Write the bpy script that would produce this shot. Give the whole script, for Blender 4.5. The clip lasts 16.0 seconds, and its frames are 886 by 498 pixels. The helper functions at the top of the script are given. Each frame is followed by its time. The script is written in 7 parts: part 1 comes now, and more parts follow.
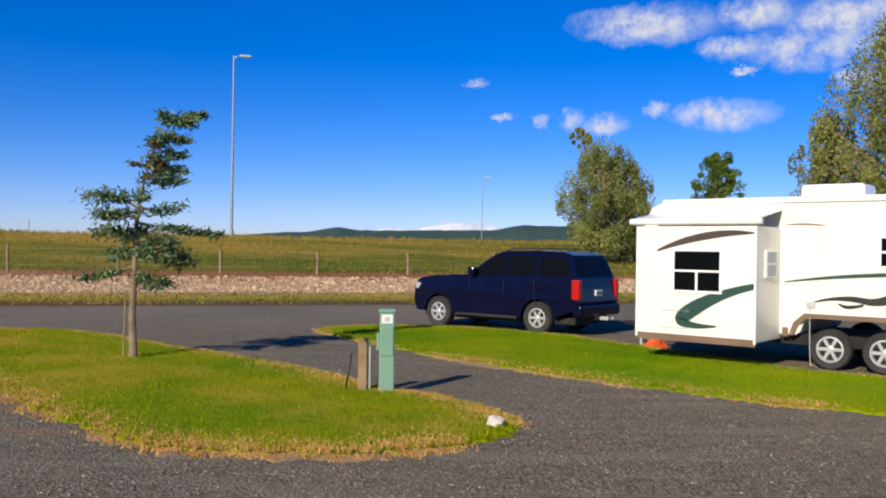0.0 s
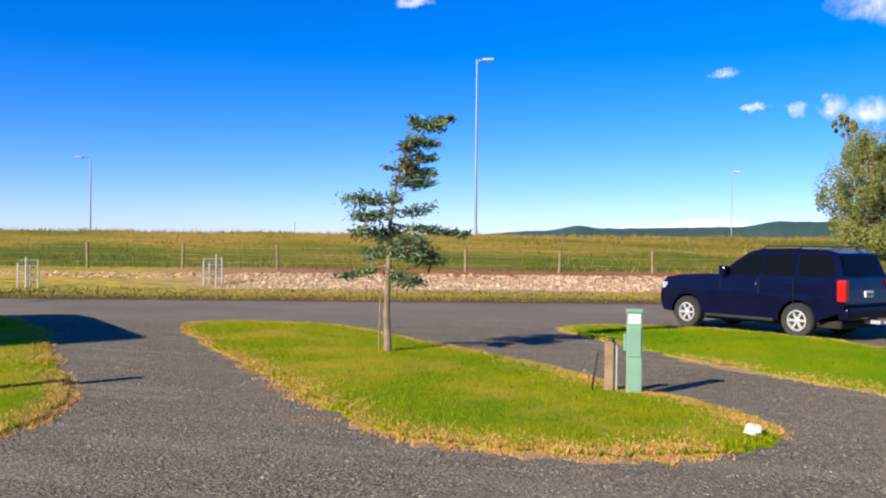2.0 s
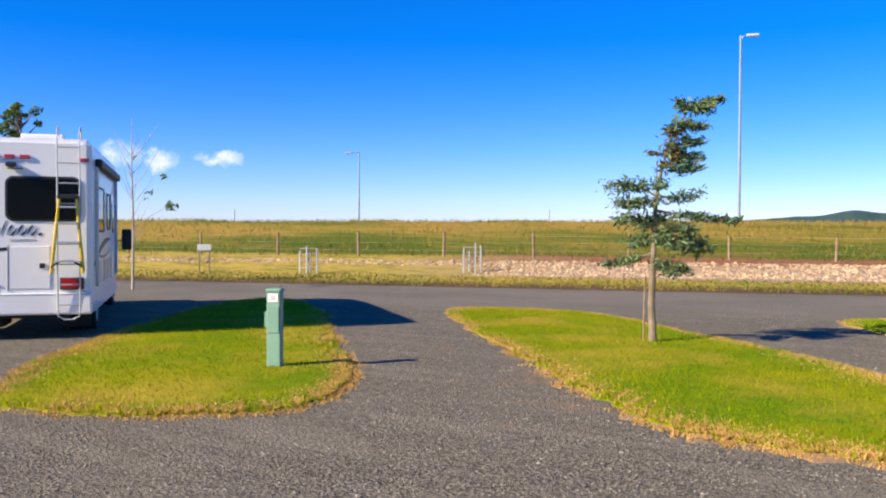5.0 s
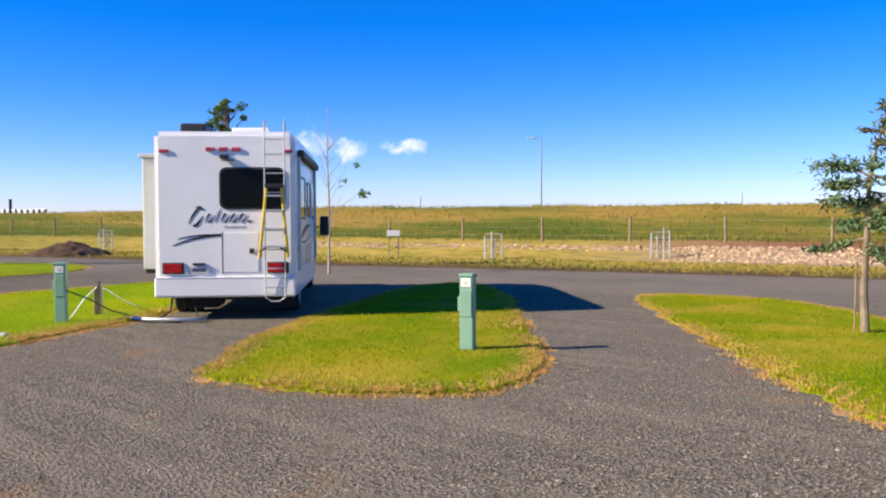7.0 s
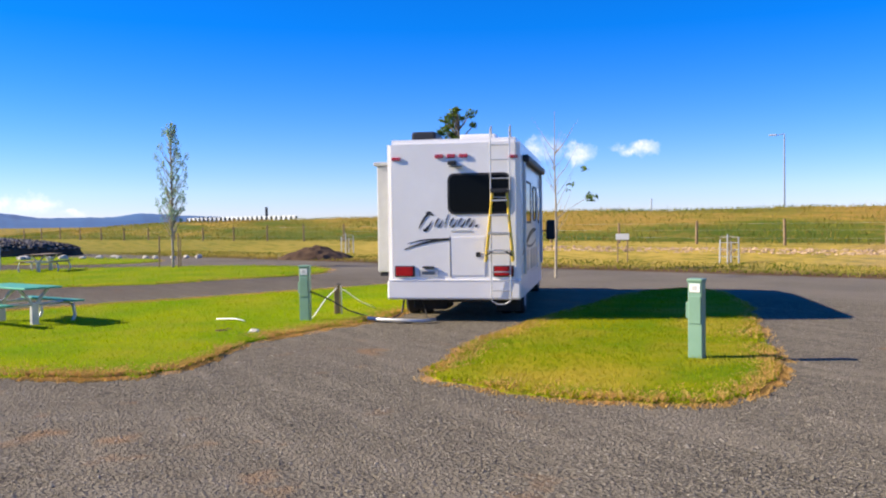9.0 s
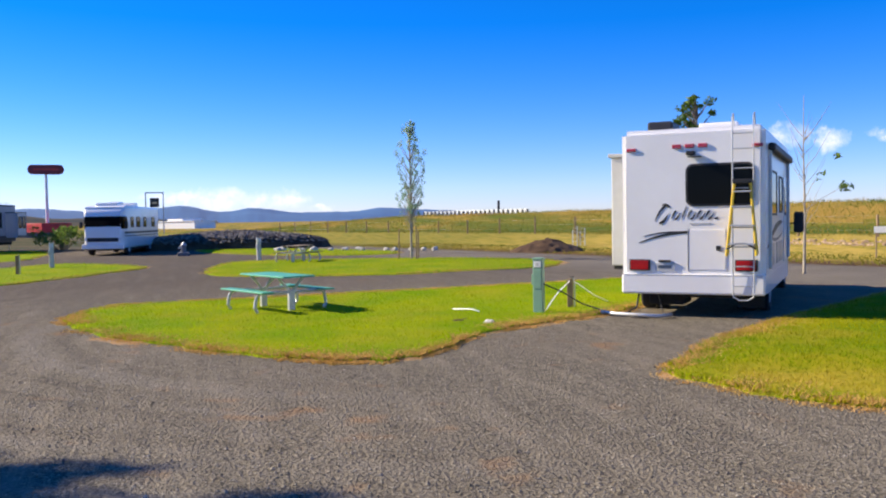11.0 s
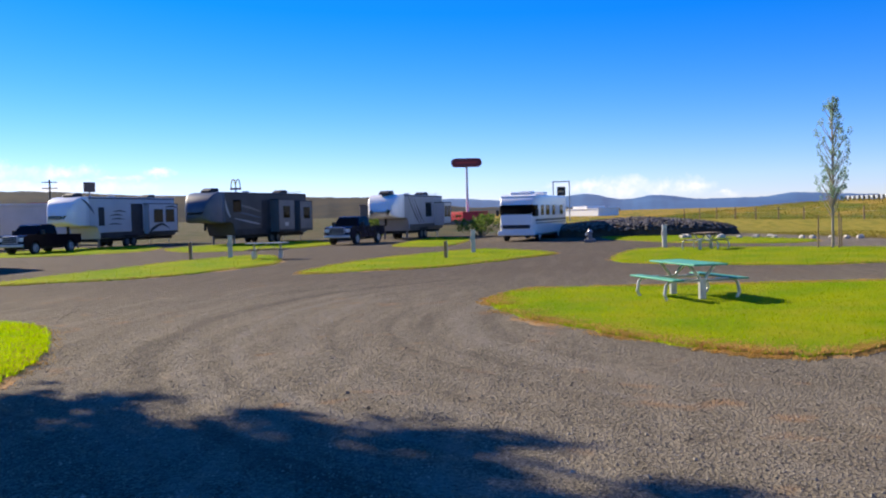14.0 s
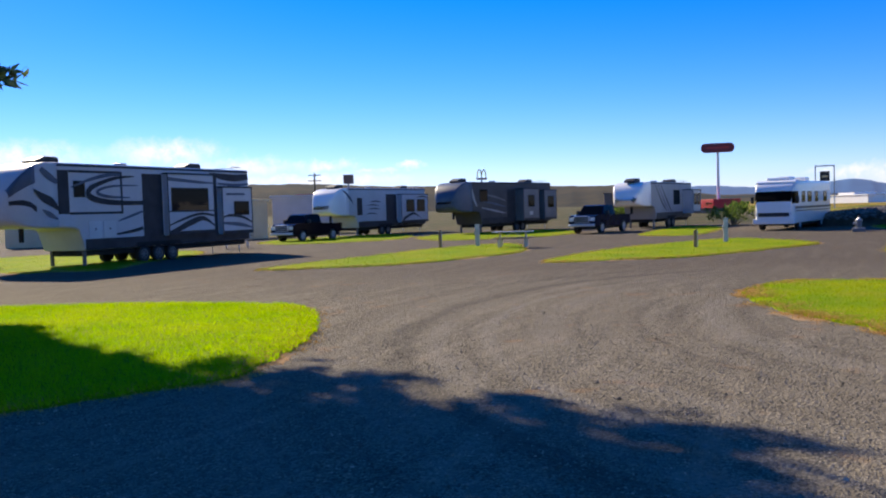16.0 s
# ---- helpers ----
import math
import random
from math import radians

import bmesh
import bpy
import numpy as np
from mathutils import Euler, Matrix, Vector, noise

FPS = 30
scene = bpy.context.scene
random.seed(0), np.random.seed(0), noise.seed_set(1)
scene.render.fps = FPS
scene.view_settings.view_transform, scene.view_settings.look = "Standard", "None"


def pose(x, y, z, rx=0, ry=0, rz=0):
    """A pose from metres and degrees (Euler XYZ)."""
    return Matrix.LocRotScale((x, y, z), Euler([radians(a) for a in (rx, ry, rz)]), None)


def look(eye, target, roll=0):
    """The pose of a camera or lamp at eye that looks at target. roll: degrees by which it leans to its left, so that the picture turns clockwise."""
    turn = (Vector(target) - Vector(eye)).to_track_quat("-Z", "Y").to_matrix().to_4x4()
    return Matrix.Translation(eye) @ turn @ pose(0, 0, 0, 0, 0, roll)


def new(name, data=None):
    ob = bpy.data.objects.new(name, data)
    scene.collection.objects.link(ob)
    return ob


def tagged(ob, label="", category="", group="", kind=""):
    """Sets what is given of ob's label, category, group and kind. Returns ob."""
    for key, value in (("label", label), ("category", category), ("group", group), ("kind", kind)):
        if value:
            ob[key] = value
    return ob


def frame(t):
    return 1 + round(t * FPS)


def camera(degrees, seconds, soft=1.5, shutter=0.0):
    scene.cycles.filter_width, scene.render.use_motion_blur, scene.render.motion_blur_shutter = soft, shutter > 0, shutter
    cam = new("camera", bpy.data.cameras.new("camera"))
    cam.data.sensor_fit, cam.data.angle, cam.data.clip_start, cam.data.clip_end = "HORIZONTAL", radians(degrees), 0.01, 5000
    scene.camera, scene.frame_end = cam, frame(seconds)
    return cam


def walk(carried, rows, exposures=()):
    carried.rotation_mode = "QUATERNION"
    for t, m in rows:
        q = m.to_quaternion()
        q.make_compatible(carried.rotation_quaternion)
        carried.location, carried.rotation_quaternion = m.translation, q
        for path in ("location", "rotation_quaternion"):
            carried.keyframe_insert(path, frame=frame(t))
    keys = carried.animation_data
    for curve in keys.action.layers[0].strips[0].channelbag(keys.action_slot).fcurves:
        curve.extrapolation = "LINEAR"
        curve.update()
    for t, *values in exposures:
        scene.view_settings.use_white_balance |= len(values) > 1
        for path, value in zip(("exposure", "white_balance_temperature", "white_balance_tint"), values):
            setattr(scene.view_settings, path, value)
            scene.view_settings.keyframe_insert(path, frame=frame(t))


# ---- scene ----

# camera
cam = camera(53.55, 16.0, soft=2.05)
PATH = [
    (0.0, (0.083, -0.013, 1.950), (0.083, 9.987, 1.954), 0.87),
    (0.5, (0.062, 0.028, 1.950), (-0.592, 10.006, 1.939), 0.63),
    (1.0, (0.062, 0.020, 1.950), (-1.297, 9.927, 1.922), 0.44),
    (1.5, (0.027, 0.016, 1.950), (-1.981, 9.812, 1.913), 0.61),
    (2.0, (0.021, 0.022, 1.950), (-2.673, 9.653, 1.904), 0.57),
    (2.5, (0.021, 0.044, 1.950), (-3.300, 9.476, 1.890), 0.58),
    (3.0, (-0.011, 0.043, 1.950), (-3.815, 9.292, 1.909), 0.61),
    (5.5, (-0.212, -0.059, 1.950), (-5.869, 8.182, 1.677), 0.04),
    (6.0, (-0.265, -0.106, 1.950), (-6.306, 7.855, 1.613), -0.06),
    (6.5, (-0.283, -0.137, 1.950), (-6.732, 7.496, 1.576), -0.06),
    (7.0, (-0.272, -0.113, 1.950), (-7.183, 7.105, 1.582), -0.21),
    (7.5, (-0.234, -0.103, 1.950), (-7.598, 6.653, 1.605), -0.38),
    (8.0, (-0.223, -0.053, 1.950), (-8.037, 6.179, 1.641), -0.74),
    (8.5, (-0.217, -0.022, 1.950), (-8.401, 5.717, 1.663), -0.83),
    (9.0, (-0.231, -0.025, 1.950), (-8.769, 5.172, 1.646), -0.71),
    (11.5, (-0.202, -0.105, 1.950), (-9.969, 2.016, 1.624), -1.01),
    (12.0, (-0.190, -0.081, 1.950), (-10.090, 1.299, 1.648), -1.00),
    (12.5, (-0.216, -0.145, 1.950), (-10.190, 0.493, 1.629), -0.96),
    (13.0, (-0.234, -0.178, 1.950), (-10.227, -0.352, 1.599), -1.23),
    (13.5, (-0.239, -0.218, 1.950), (-10.190, -1.127, 1.570), -1.39),
    (14.0, (-0.228, -0.263, 1.950), (-10.084, -1.903, 1.550), -1.45),
    (14.5, (-0.217, -0.301, 1.950), (-9.942, -2.596, 1.551), -1.39),
    (15.0, (-0.211, -0.326, 1.950), (-9.751, -3.297, 1.539), -1.61),
    (15.5, (-0.205, -0.331, 1.950), (-9.509, -3.971, 1.519), -1.79),
    (16.0, (-0.195, -0.335, 1.950), (-9.231, -4.595, 1.501), -1.82),
]
walk(cam, [(t, look(eye, target, roll)) for t, eye, target, roll in PATH],
     exposures=[(0.0, 0.22, 6500, 10), (0.7, 0.45, 6500, 10), (1.5, 0.72, 6500, 10), (3.0, 0.90, 6550, 10), (5.5, 0.94, 6650, 11),
                (9.0, 0.96, 6700, 11), (12.0, 0.90, 6750, 11), (14.0, 0.82, 6800, 11), (16.0, 0.78, 6850, 11)])

# world, sun and exposure
SUN_AZ = (0.525, 0.851)         # the way the shadows fall on the ground
SUN_EL = radians(28.5)
world = bpy.data.worlds.new("world")
scene.world = world
world.use_nodes = True
wn, wl = world.node_tree.nodes, world.node_tree.links
wn.clear()


def wnode(kind, links=(), **values):
    n = wn.new(kind)
    for k, v in values.items():
        n.inputs[k].default_value = v
    for a, b in links:
        wl.new(a, n.inputs[b])
    return n


sky = wn.new("ShaderNodeTexSky")
sky.sky_type, sky.sun_disc = "NISHITA", False
sky.sun_elevation = SUN_EL
sky.sun_rotation = math.atan2(-SUN_AZ[0], -SUN_AZ[1])
sky.altitude, sky.air_density, sky.dust_density, sky.ozone_density = 1400, 1.0, 0.12, 4.0
tint = wnode("ShaderNodeHueSaturation", [(sky.outputs[0], "Color")], Saturation=1.45)
clear = wn.new("ShaderNodeMix")
clear.data_type, clear.blend_type = "RGBA", "MULTIPLY"
clear.inputs["Factor"].default_value = 1
clear.inputs["B"].default_value = (0.77, 0.765, 1.20, 1)
wl.new(tint.outputs[0], clear.inputs["A"])

# clouds: bearing to the left of north, height over the horizon, half width and half height, in degrees
HIGH_CLOUDS = [
    (-13.0, 14.2, 4.2, 1.1), (-18.2, 12.6, 1.9, 0.7), (-19.5, 14.5, 2.4, 0.9), (-23.0, 12.3, 4.1, 1.2), (-24.9, 13.9, 3.5, 1.5),
    (-25.2, 10.5, 1.3, 0.7), (-17.7, 8.6, 2.9, 0.9), (-18.7, 11.2, 0.9, 0.2), (-13.5, 9.0, 0.7, 0.5), (-8.2, 8.4, 0.7, 0.7),
    (-10.4, 8.1, 1.3, 0.7), (-6.2, 8.4, 0.6, 0.4), (-3.8, 8.5, 0.8, 0.25), (-1.9, 10.8, 0.7, 0.25), (-1.3, 1.5, 2.3, 0.3),
]
LOW_CLOUDS = [
    (46.2, 4.5, 1.3, 0.4), (49.7, 4.3, 0.9, 0.7), (52.0, 4.7, 1.1, 0.7), (17.8, 15.4, 1.3, 0.3), (84.5, 1.4, 2.0, 0.6),
    (81.4, 0.9, 0.8, 0.2), (87.9, 1.4, 2.0, 0.7), (83.9, 1.4, 1.7, 0.4), (132.6, 4.0, 3.6, 0.9), (141.5, 3.7, 4.8, 1.1), (128.0, 3.1, 3.0, 0.6),
    (122.9, 3.1, 2.3, 0.4), (117.2, 3.0, 1.2, 0.3), (119.6, 2.7, 1.3, 0.2), (123.3, 2.1, 6.3, 0.4), (90.4, 1.6, 2.3, 0.3),
]
way = wn.new("ShaderNodeTexCoord")
wisp = wnode("ShaderNodeTexNoise", [(way.outputs["Generated"], "Vector")], Scale=48.0, Detail=8.0, Roughness=0.68)
shift = wn.new("ShaderNodeVectorMath")
shift.operation = "MULTIPLY_ADD"
wl.new(wisp.outputs["Color"], shift.inputs[0])
shift.inputs[1].default_value = (0.044, 0.044, 0.026)
lean = wn.new("ShaderNodeVectorMath")
lean.operation = "SUBTRACT"
wl.new(way.outputs["Generated"], lean.inputs[0])
lean.inputs[1].default_value = (0.022, 0.022, 0.013)
wl.new(lean.outputs[0], shift.inputs[2])
cover = None
for bearing, height, wide, high in HIGH_CLOUDS + LOW_CLOUDS:
    b, e = radians(bearing), radians(height)
    spot = wn.new("ShaderNodeMapping")
    spot.vector_type = "TEXTURE"
    wl.new(shift.outputs[0], spot.inputs["Vector"])
    spot.inputs["Location"].default_value = (-math.sin(b) * math.cos(e), math.cos(b) * math.cos(e), math.sin(e))
    spot.inputs["Rotation"].default_value = (0, 0, b)
    spot.inputs["Scale"].default_value = (radians(wide), 1.0, radians(high))
    far_off = wn.new("ShaderNodeVectorMath")
    far_off.operation = "LENGTH"
    wl.new(spot.outputs[0], far_off.inputs[0])
    edge = wnode("ShaderNodeMapRange", [(far_off.outputs["Value"], "Value")], **{"From Min": 1.25, "From Max": 0.35, "To Min": 0.0, "To Max": 1.0})
    if cover is None:
        cover = edge.outputs[0]
    else:
        most = wn.new("ShaderNodeMath")
        most.operation = "MAXIMUM"
        wl.new(cover, most.inputs[0])
        wl.new(edge.outputs[0], most.inputs[1])
        cover = most.outputs[0]
thin = wn.new("ShaderNodeMath")
thin.operation = "MULTIPLY"
ragged = wnode("ShaderNodeMapRange", [(wisp.outputs["Fac"], "Value")], **{"From Min": 0.36, "From Max": 0.62, "To Min": 0.22, "To Max": 1.0})
wl.new(cover, thin.inputs[0])
wl.new(ragged.outputs[0], thin.inputs[1])
whiten = wn.new("ShaderNodeMix")
whiten.data_type = "RGBA"
whiten.inputs["B"].default_value = (6.6, 6.7, 7.4, 1)
wl.new(thin.outputs[0], whiten.inputs["Factor"])
wl.new(clear.outputs["Result"], whiten.inputs["A"])
back = wnode("ShaderNodeBackground", [(whiten.outputs["Result"], "Color")], Strength=0.092)
wout = wnode("ShaderNodeOutputWorld", [(back.outputs[0], "Surface")])

sun = new("sun", bpy.data.lights.new("sun", "SUN"))
sun.data.energy, sun.data.angle, sun.data.color = 5.0, radians(0.5), (1.0, 0.89, 0.70)
sun.matrix_world = look((-60 * SUN_AZ[0], -60 * SUN_AZ[1], 60 * math.tan(SUN_EL)), (0, 0, 0))

# materials


def nodes_of(name):
    m = bpy.data.materials.new(name)
    m.use_nodes = True
    return m, m.node_tree.nodes, m.node_tree.links, m.node_tree.nodes["Principled BSDF"]


def mat(name, a, b=None, scale=6.0, fine=60.0, rough=0.6, metal=0.0, bump=0.0, spread=(0.35, 0.65), coat=0.0, island=0.0, mix_fine=0.35):
    """Two colours mixed by a coarse and a fine noise, in metres, with relief from the fine one."""
    m, n, l, p = nodes_of(name)
    b = b or tuple(min(1, c * 0.86) for c in a)
    co = n.new("ShaderNodeTexCoord")
    big, small = n.new("ShaderNodeTexNoise"), n.new("ShaderNodeTexNoise")
    for t, s, d in ((big, scale, 5), (small, fine, 3)):
        t.inputs["Scale"].default_value, t.inputs["Detail"].default_value = s, d
        l.new(co.outputs["Object"], t.inputs["Vector"])
    add = n.new("ShaderNodeMath")
    add.operation = "MULTIPLY_ADD"
    l.new(small.outputs["Fac"], add.inputs[0])
    add.inputs[1].default_value = mix_fine
    l.new(big.outputs["Fac"], add.inputs[2])
    ramp = n.new("ShaderNodeMapRange")
    ramp.inputs["From Min"].default_value = spread[0] + mix_fine / 2
    ramp.inputs["From Max"].default_value = spread[1] + mix_fine / 2
    l.new(add.outputs[0], ramp.inputs["Value"])
    mix = n.new("ShaderNodeMix")
    mix.data_type = "RGBA"
    mix.inputs["A"].default_value, mix.inputs["B"].default_value = (*a, 1), (*b, 1)
    l.new(ramp.outputs[0], mix.inputs["Factor"])
    last = mix.outputs["Result"]
    if island:
        geo, hsv = n.new("ShaderNodeNewGeometry"), n.new("ShaderNodeHueSaturation")
        rng = n.new("ShaderNodeMapRange")
        rng.inputs["To Min"].default_value, rng.inputs["To Max"].default_value = 1 - island, 1 + island
        l.new(geo.outputs["Random Per Island"], rng.inputs["Value"])
        l.new(rng.outputs[0], hsv.inputs["Value"])
        l.new(last, hsv.inputs["Color"])
        last = hsv.outputs[0]
    l.new(last, p.inputs["Base Color"])
    p.inputs["Roughness"].default_value, p.inputs["Metallic"].default_value = rough, metal
    p.inputs["Coat Weight"].default_value = coat
    if bump:
        bp = n.new("ShaderNodeBump")
        bp.inputs["Strength"].default_value, bp.inputs["Distance"].default_value = 0.6, bump
        l.new(small.outputs["Fac"], bp.inputs["Height"])
        l.new(bp.outputs[0], p.inputs["Normal"])
    return m


def glass_mat(name, colour, rough=0.03):
    m, n, l, p = nodes_of(name)
    p.inputs["Base Color"].default_value = (*colour, 1)
    p.inputs["Roughness"].default_value, p.inputs["IOR"].default_value = rough, 1.5
    p.inputs["Specular IOR Level"].default_value = 0.07
    return m


def leaf_mat(name, a, b, scale=0.6, fine=7.0, island=0.3, through_light=0.35, rough=0.6):
    """Foliage that lets some light through."""
    m = mat(name, a, b, scale, fine, rough, island=island)
    n, l = m.node_tree.nodes, m.node_tree.links
    p, out = n["Principled BSDF"], n["Material Output"]
    p.inputs["Specular IOR Level"].default_value = 0.12
    t, mix = n.new("ShaderNodeBsdfTranslucent"), n.new("ShaderNodeMixShader")
    l.new(p.inputs["Base Color"].links[0].from_socket, t.inputs["Color"])
    mix.inputs[0].default_value = through_light
    l.new(p.outputs[0], mix.inputs[1])
    l.new(t.outputs[0], mix.inputs[2])
    l.new(mix.outputs[0], out.inputs["Surface"])
    return m


def ground_mat():
    """Gravel, then in bands behind the road: dry verge, pebble bed, bare earth and the grassy bank."""
    m, n, l, p = nodes_of("campground_ground")

    def tex(scale, detail=4, stretch=None):
        t = n.new("ShaderNodeTexNoise")
        t.inputs["Scale"].default_value, t.inputs["Detail"].default_value = scale, detail
        src = geo.outputs["Position"]
        if stretch:
            q = n.new("ShaderNodeMapping")
            q.inputs["Scale"].default_value, q.inputs["Rotation"].default_value = stretch, (0, 0, -0.29)
            l.new(src, q.inputs["Vector"])
            src = q.outputs[0]
        l.new(src, t.inputs["Vector"])
        return t.outputs["Fac"]

    def math_node(op, *args):
        q = n.new("ShaderNodeMath")
        q.operation = op
        for i, a in enumerate(args):
            if isinstance(a, (int, float)):
                q.inputs[i].default_value = a
            else:
                l.new(a, q.inputs[i])
        return q.outputs[0]

    def ranged(v, a, b):
        q = n.new("ShaderNodeMapRange")
        q.inputs["From Min"].default_value, q.inputs["From Max"].default_value = a, b
        l.new(v, q.inputs["Value"])
        return q.outputs[0]

    def blend(fac, a, b):
        q = n.new("ShaderNodeMix")
        q.data_type = "RGBA"
        l.new(fac, q.inputs["Factor"])
        for key, v in (("A", a), ("B", b)):
            if isinstance(v, tuple):
                q.inputs[key].default_value = (*v, 1)
            else:
                l.new(v, q.inputs[key])
        return q.outputs["Result"]

    geo = n.new("ShaderNodeNewGeometry")
    dot = n.new("ShaderNodeVectorMath")
    dot.operation = "DOT_PRODUCT"
    l.new(geo.outputs["Position"], dot.inputs[0])
    dot.inputs[1].default_value = (-0.287, 0.958, 0)
    s = dot.outputs["Value"]
    far_left = n.new("ShaderNodeVectorMath")
    far_left.operation = "DOT_PRODUCT"
    l.new(geo.outputs["Position"], far_left.inputs[0])
    far_left.inputs[1].default_value = (-0.958, -0.287, 0)
    u = far_left.outputs["Value"]
    coarse, mid, fine, streak = tex(0.25), tex(1.6, 5), tex(26, 3), tex(0.9, 4, (0.35, 2.6, 1))
    grain = tex(75, 2)
    # gravel: pale and dark stones over a worn, patchy bed with rusty spots
    stones = ranged(math_node("MULTIPLY_ADD", fine, 0.5, math_node("MULTIPLY", grain, 0.5)), 0.39, 0.65)
    patch = tex(7, 4)
    bed = blend(stones, (0.054, 0.046, 0.034), (0.36, 0.312, 0.232))
    bed = blend(math_node("MULTIPLY", ranged(patch, 0.46, 0.66), 0.5), bed, (0.068, 0.057, 0.042))
    bed = blend(math_node("MULTIPLY", ranged(streak, 0.50, 0.64), 0.38), bed, (0.29, 0.248, 0.185))
    bed = blend(math_node("MULTIPLY", ranged(coarse, 0.4, 0.62), 0.35), bed, (0.19, 0.16, 0.12))
    bed = blend(math_node("MULTIPLY", ranged(math_node("MULTIPLY_ADD", coarse, 0.6, mid), 0.93, 1.06), 0.5), bed, (0.30, 0.165, 0.075))
    # wheel tracks bent round the tip of the lawn
    ring = n.new("ShaderNodeVectorMath")
    ring.operation = "DISTANCE"
    l.new(geo.outputs["Position"], ring.inputs[0])
    ring.inputs[1].default_value = (-17.0, 5.5, 0)
    along = n.new("ShaderNodeCombineXYZ")
    l.new(math_node("MULTIPLY", ring.outputs["Value"], 1.5), along.inputs[0])
    l.new(math_node("MULTIPLY", coarse, 1.6), along.inputs[1])
    rut = n.new("ShaderNodeTexNoise")
    rut.inputs["Scale"].default_value, rut.inputs["Detail"].default_value = 1.0, 4
    l.new(along.outputs[0], rut.inputs["Vector"])
    track = ranged(math_node("ABSOLUTE", math_node("ADD", ring.outputs["Value"], -10.0)), 7.0, 3.0)
    track = math_node("MULTIPLY", track, ranged(s, 6.0, 1.5))
    bed = blend(math_node("MULTIPLY", math_node("MULTIPLY", ranged(rut.outputs["Fac"], 0.50, 0.62), track), 0.42), bed, (0.25, 0.226, 0.19))
    bed = blend(math_node("MULTIPLY", math_node("MULTIPLY", ranged(rut.outputs["Fac"], 0.46, 0.36), track), 0.40), bed, (0.060, 0.052, 0.043))
    # the loop road further off is darker and browner
    loop_road = math_node("MULTIPLY", ranged(math_node("MULTIPLY_ADD", mid, 3.0, u), 20.0, 30.0), 0.6)
    bed = blend(loop_road, bed, (0.082, 0.064, 0.052))
    # weedy open ground beyond the pitches
    field = ranged(math_node("MULTIPLY_ADD", mid, 14.0, u), 78.0, 92.0)
    bed = blend(field, bed, blend(ranged(coarse, 0.4, 0.6), (0.055, 0.065, 0.024), (0.115, 0.09, 0.045)))
    # smoother road behind the lawns
    edge = math_node("MULTIPLY_ADD", mid, 1.6, s)
    road = math_node("MULTIPLY", ranged(edge, 21.5, 23.5), 0.75)
    bed = blend(road, bed, blend(ranged(coarse, 0.35, 0.65), (0.17, 0.148, 0.118), (0.225, 0.196, 0.155)))
    verge = blend(ranged(math_node("MULTIPLY_ADD", mid, 0.5, math_node("MULTIPLY", streak, 0.6)), 0.40, 0.60), (0.20, 0.19, 0.022), (0.48, 0.34, 0.07))
    verge = blend(ranged(math_node("MULTIPLY_ADD", streak, 1.0, math_node("MULTIPLY", s, -0.16)), -4.92, -4.5), verge, (0.13, 0.075, 0.035))
    verge = blend(math_node("MULTIPLY", ranged(u, 38.0, 60.0), 0.7), verge, blend(streak, (0.09, 0.13, 0.012), (0.27, 0.22, 0.035)))
    pebble = blend(ranged(fine, 0.35, 0.65), (0.26, 0.15, 0.09), (0.52, 0.39, 0.27))
    earth = blend(ranged(mid, 0.4, 0.65), (0.30, 0.105, 0.055), (0.30, 0.17, 0.07))
    hue = math_node("ADD", math_node("MULTIPLY", streak, 0.9), math_node("MULTIPLY", ranged(s, 44, 66), 0.32))
    swath = tex(0.11, 5, (0.5, 1.6, 1))
    bank = blend(ranged(hue, 0.42, 0.72), (0.085, 0.14, 0.010), (0.32, 0.225, 0.040))
    bank = blend(math_node("MULTIPLY", ranged(mid, 0.50, 0.64), 0.55), bank, (0.37, 0.205, 0.06))
    bank = blend(math_node("MULTIPLY", ranged(swath, 0.47, 0.60), 0.75), bank, (0.066, 0.112, 0.010))
    bank = blend(math_node("MULTIPLY", ranged(swath, 0.46, 0.36), 0.55), bank, (0.40, 0.235, 0.055))
    bank = blend(math_node("MULTIPLY", ranged(math_node("MULTIPLY_ADD", mid, 6.0, s), 56.0, 50.0), 0.6), bank, (0.060, 0.100, 0.010))
    col = blend(ranged(math_node("MULTIPLY_ADD", mid, 1.2, s), 30.0, 30.5), bed, verge)
    right = ranged(math_node("MULTIPLY_ADD", mid, 8, u), 18.0, 8.0)
    col = blend(math_node("MULTIPLY", right, ranged(math_node("MULTIPLY_ADD", mid, 1.5, s), 37.2, 37.8)), col, pebble)
    col = blend(math_node("MULTIPLY", right, ranged(math_node("MULTIPLY_ADD", mid, 1.5, s), 41.7, 42.4)), col, earth)
    col = blend(ranged(math_node("MULTIPLY_ADD", mid, 2.2, s), 46.8, 47.9), col, bank)
    l.new(col, p.inputs["Base Color"])
    p.inputs["Roughness"].default_value = 0.95
    p.inputs["Specular IOR Level"].default_value = 0.08
    bp = n.new("ShaderNodeBump")
    bp.inputs["Strength"].default_value, bp.inputs["Distance"].default_value = 0.9, 0.045
    l.new(math_node("MULTIPLY_ADD", grain, 0.4, fine), bp.inputs["Height"])
    l.new(bp.outputs[0], p.inputs["Normal"])
    return m


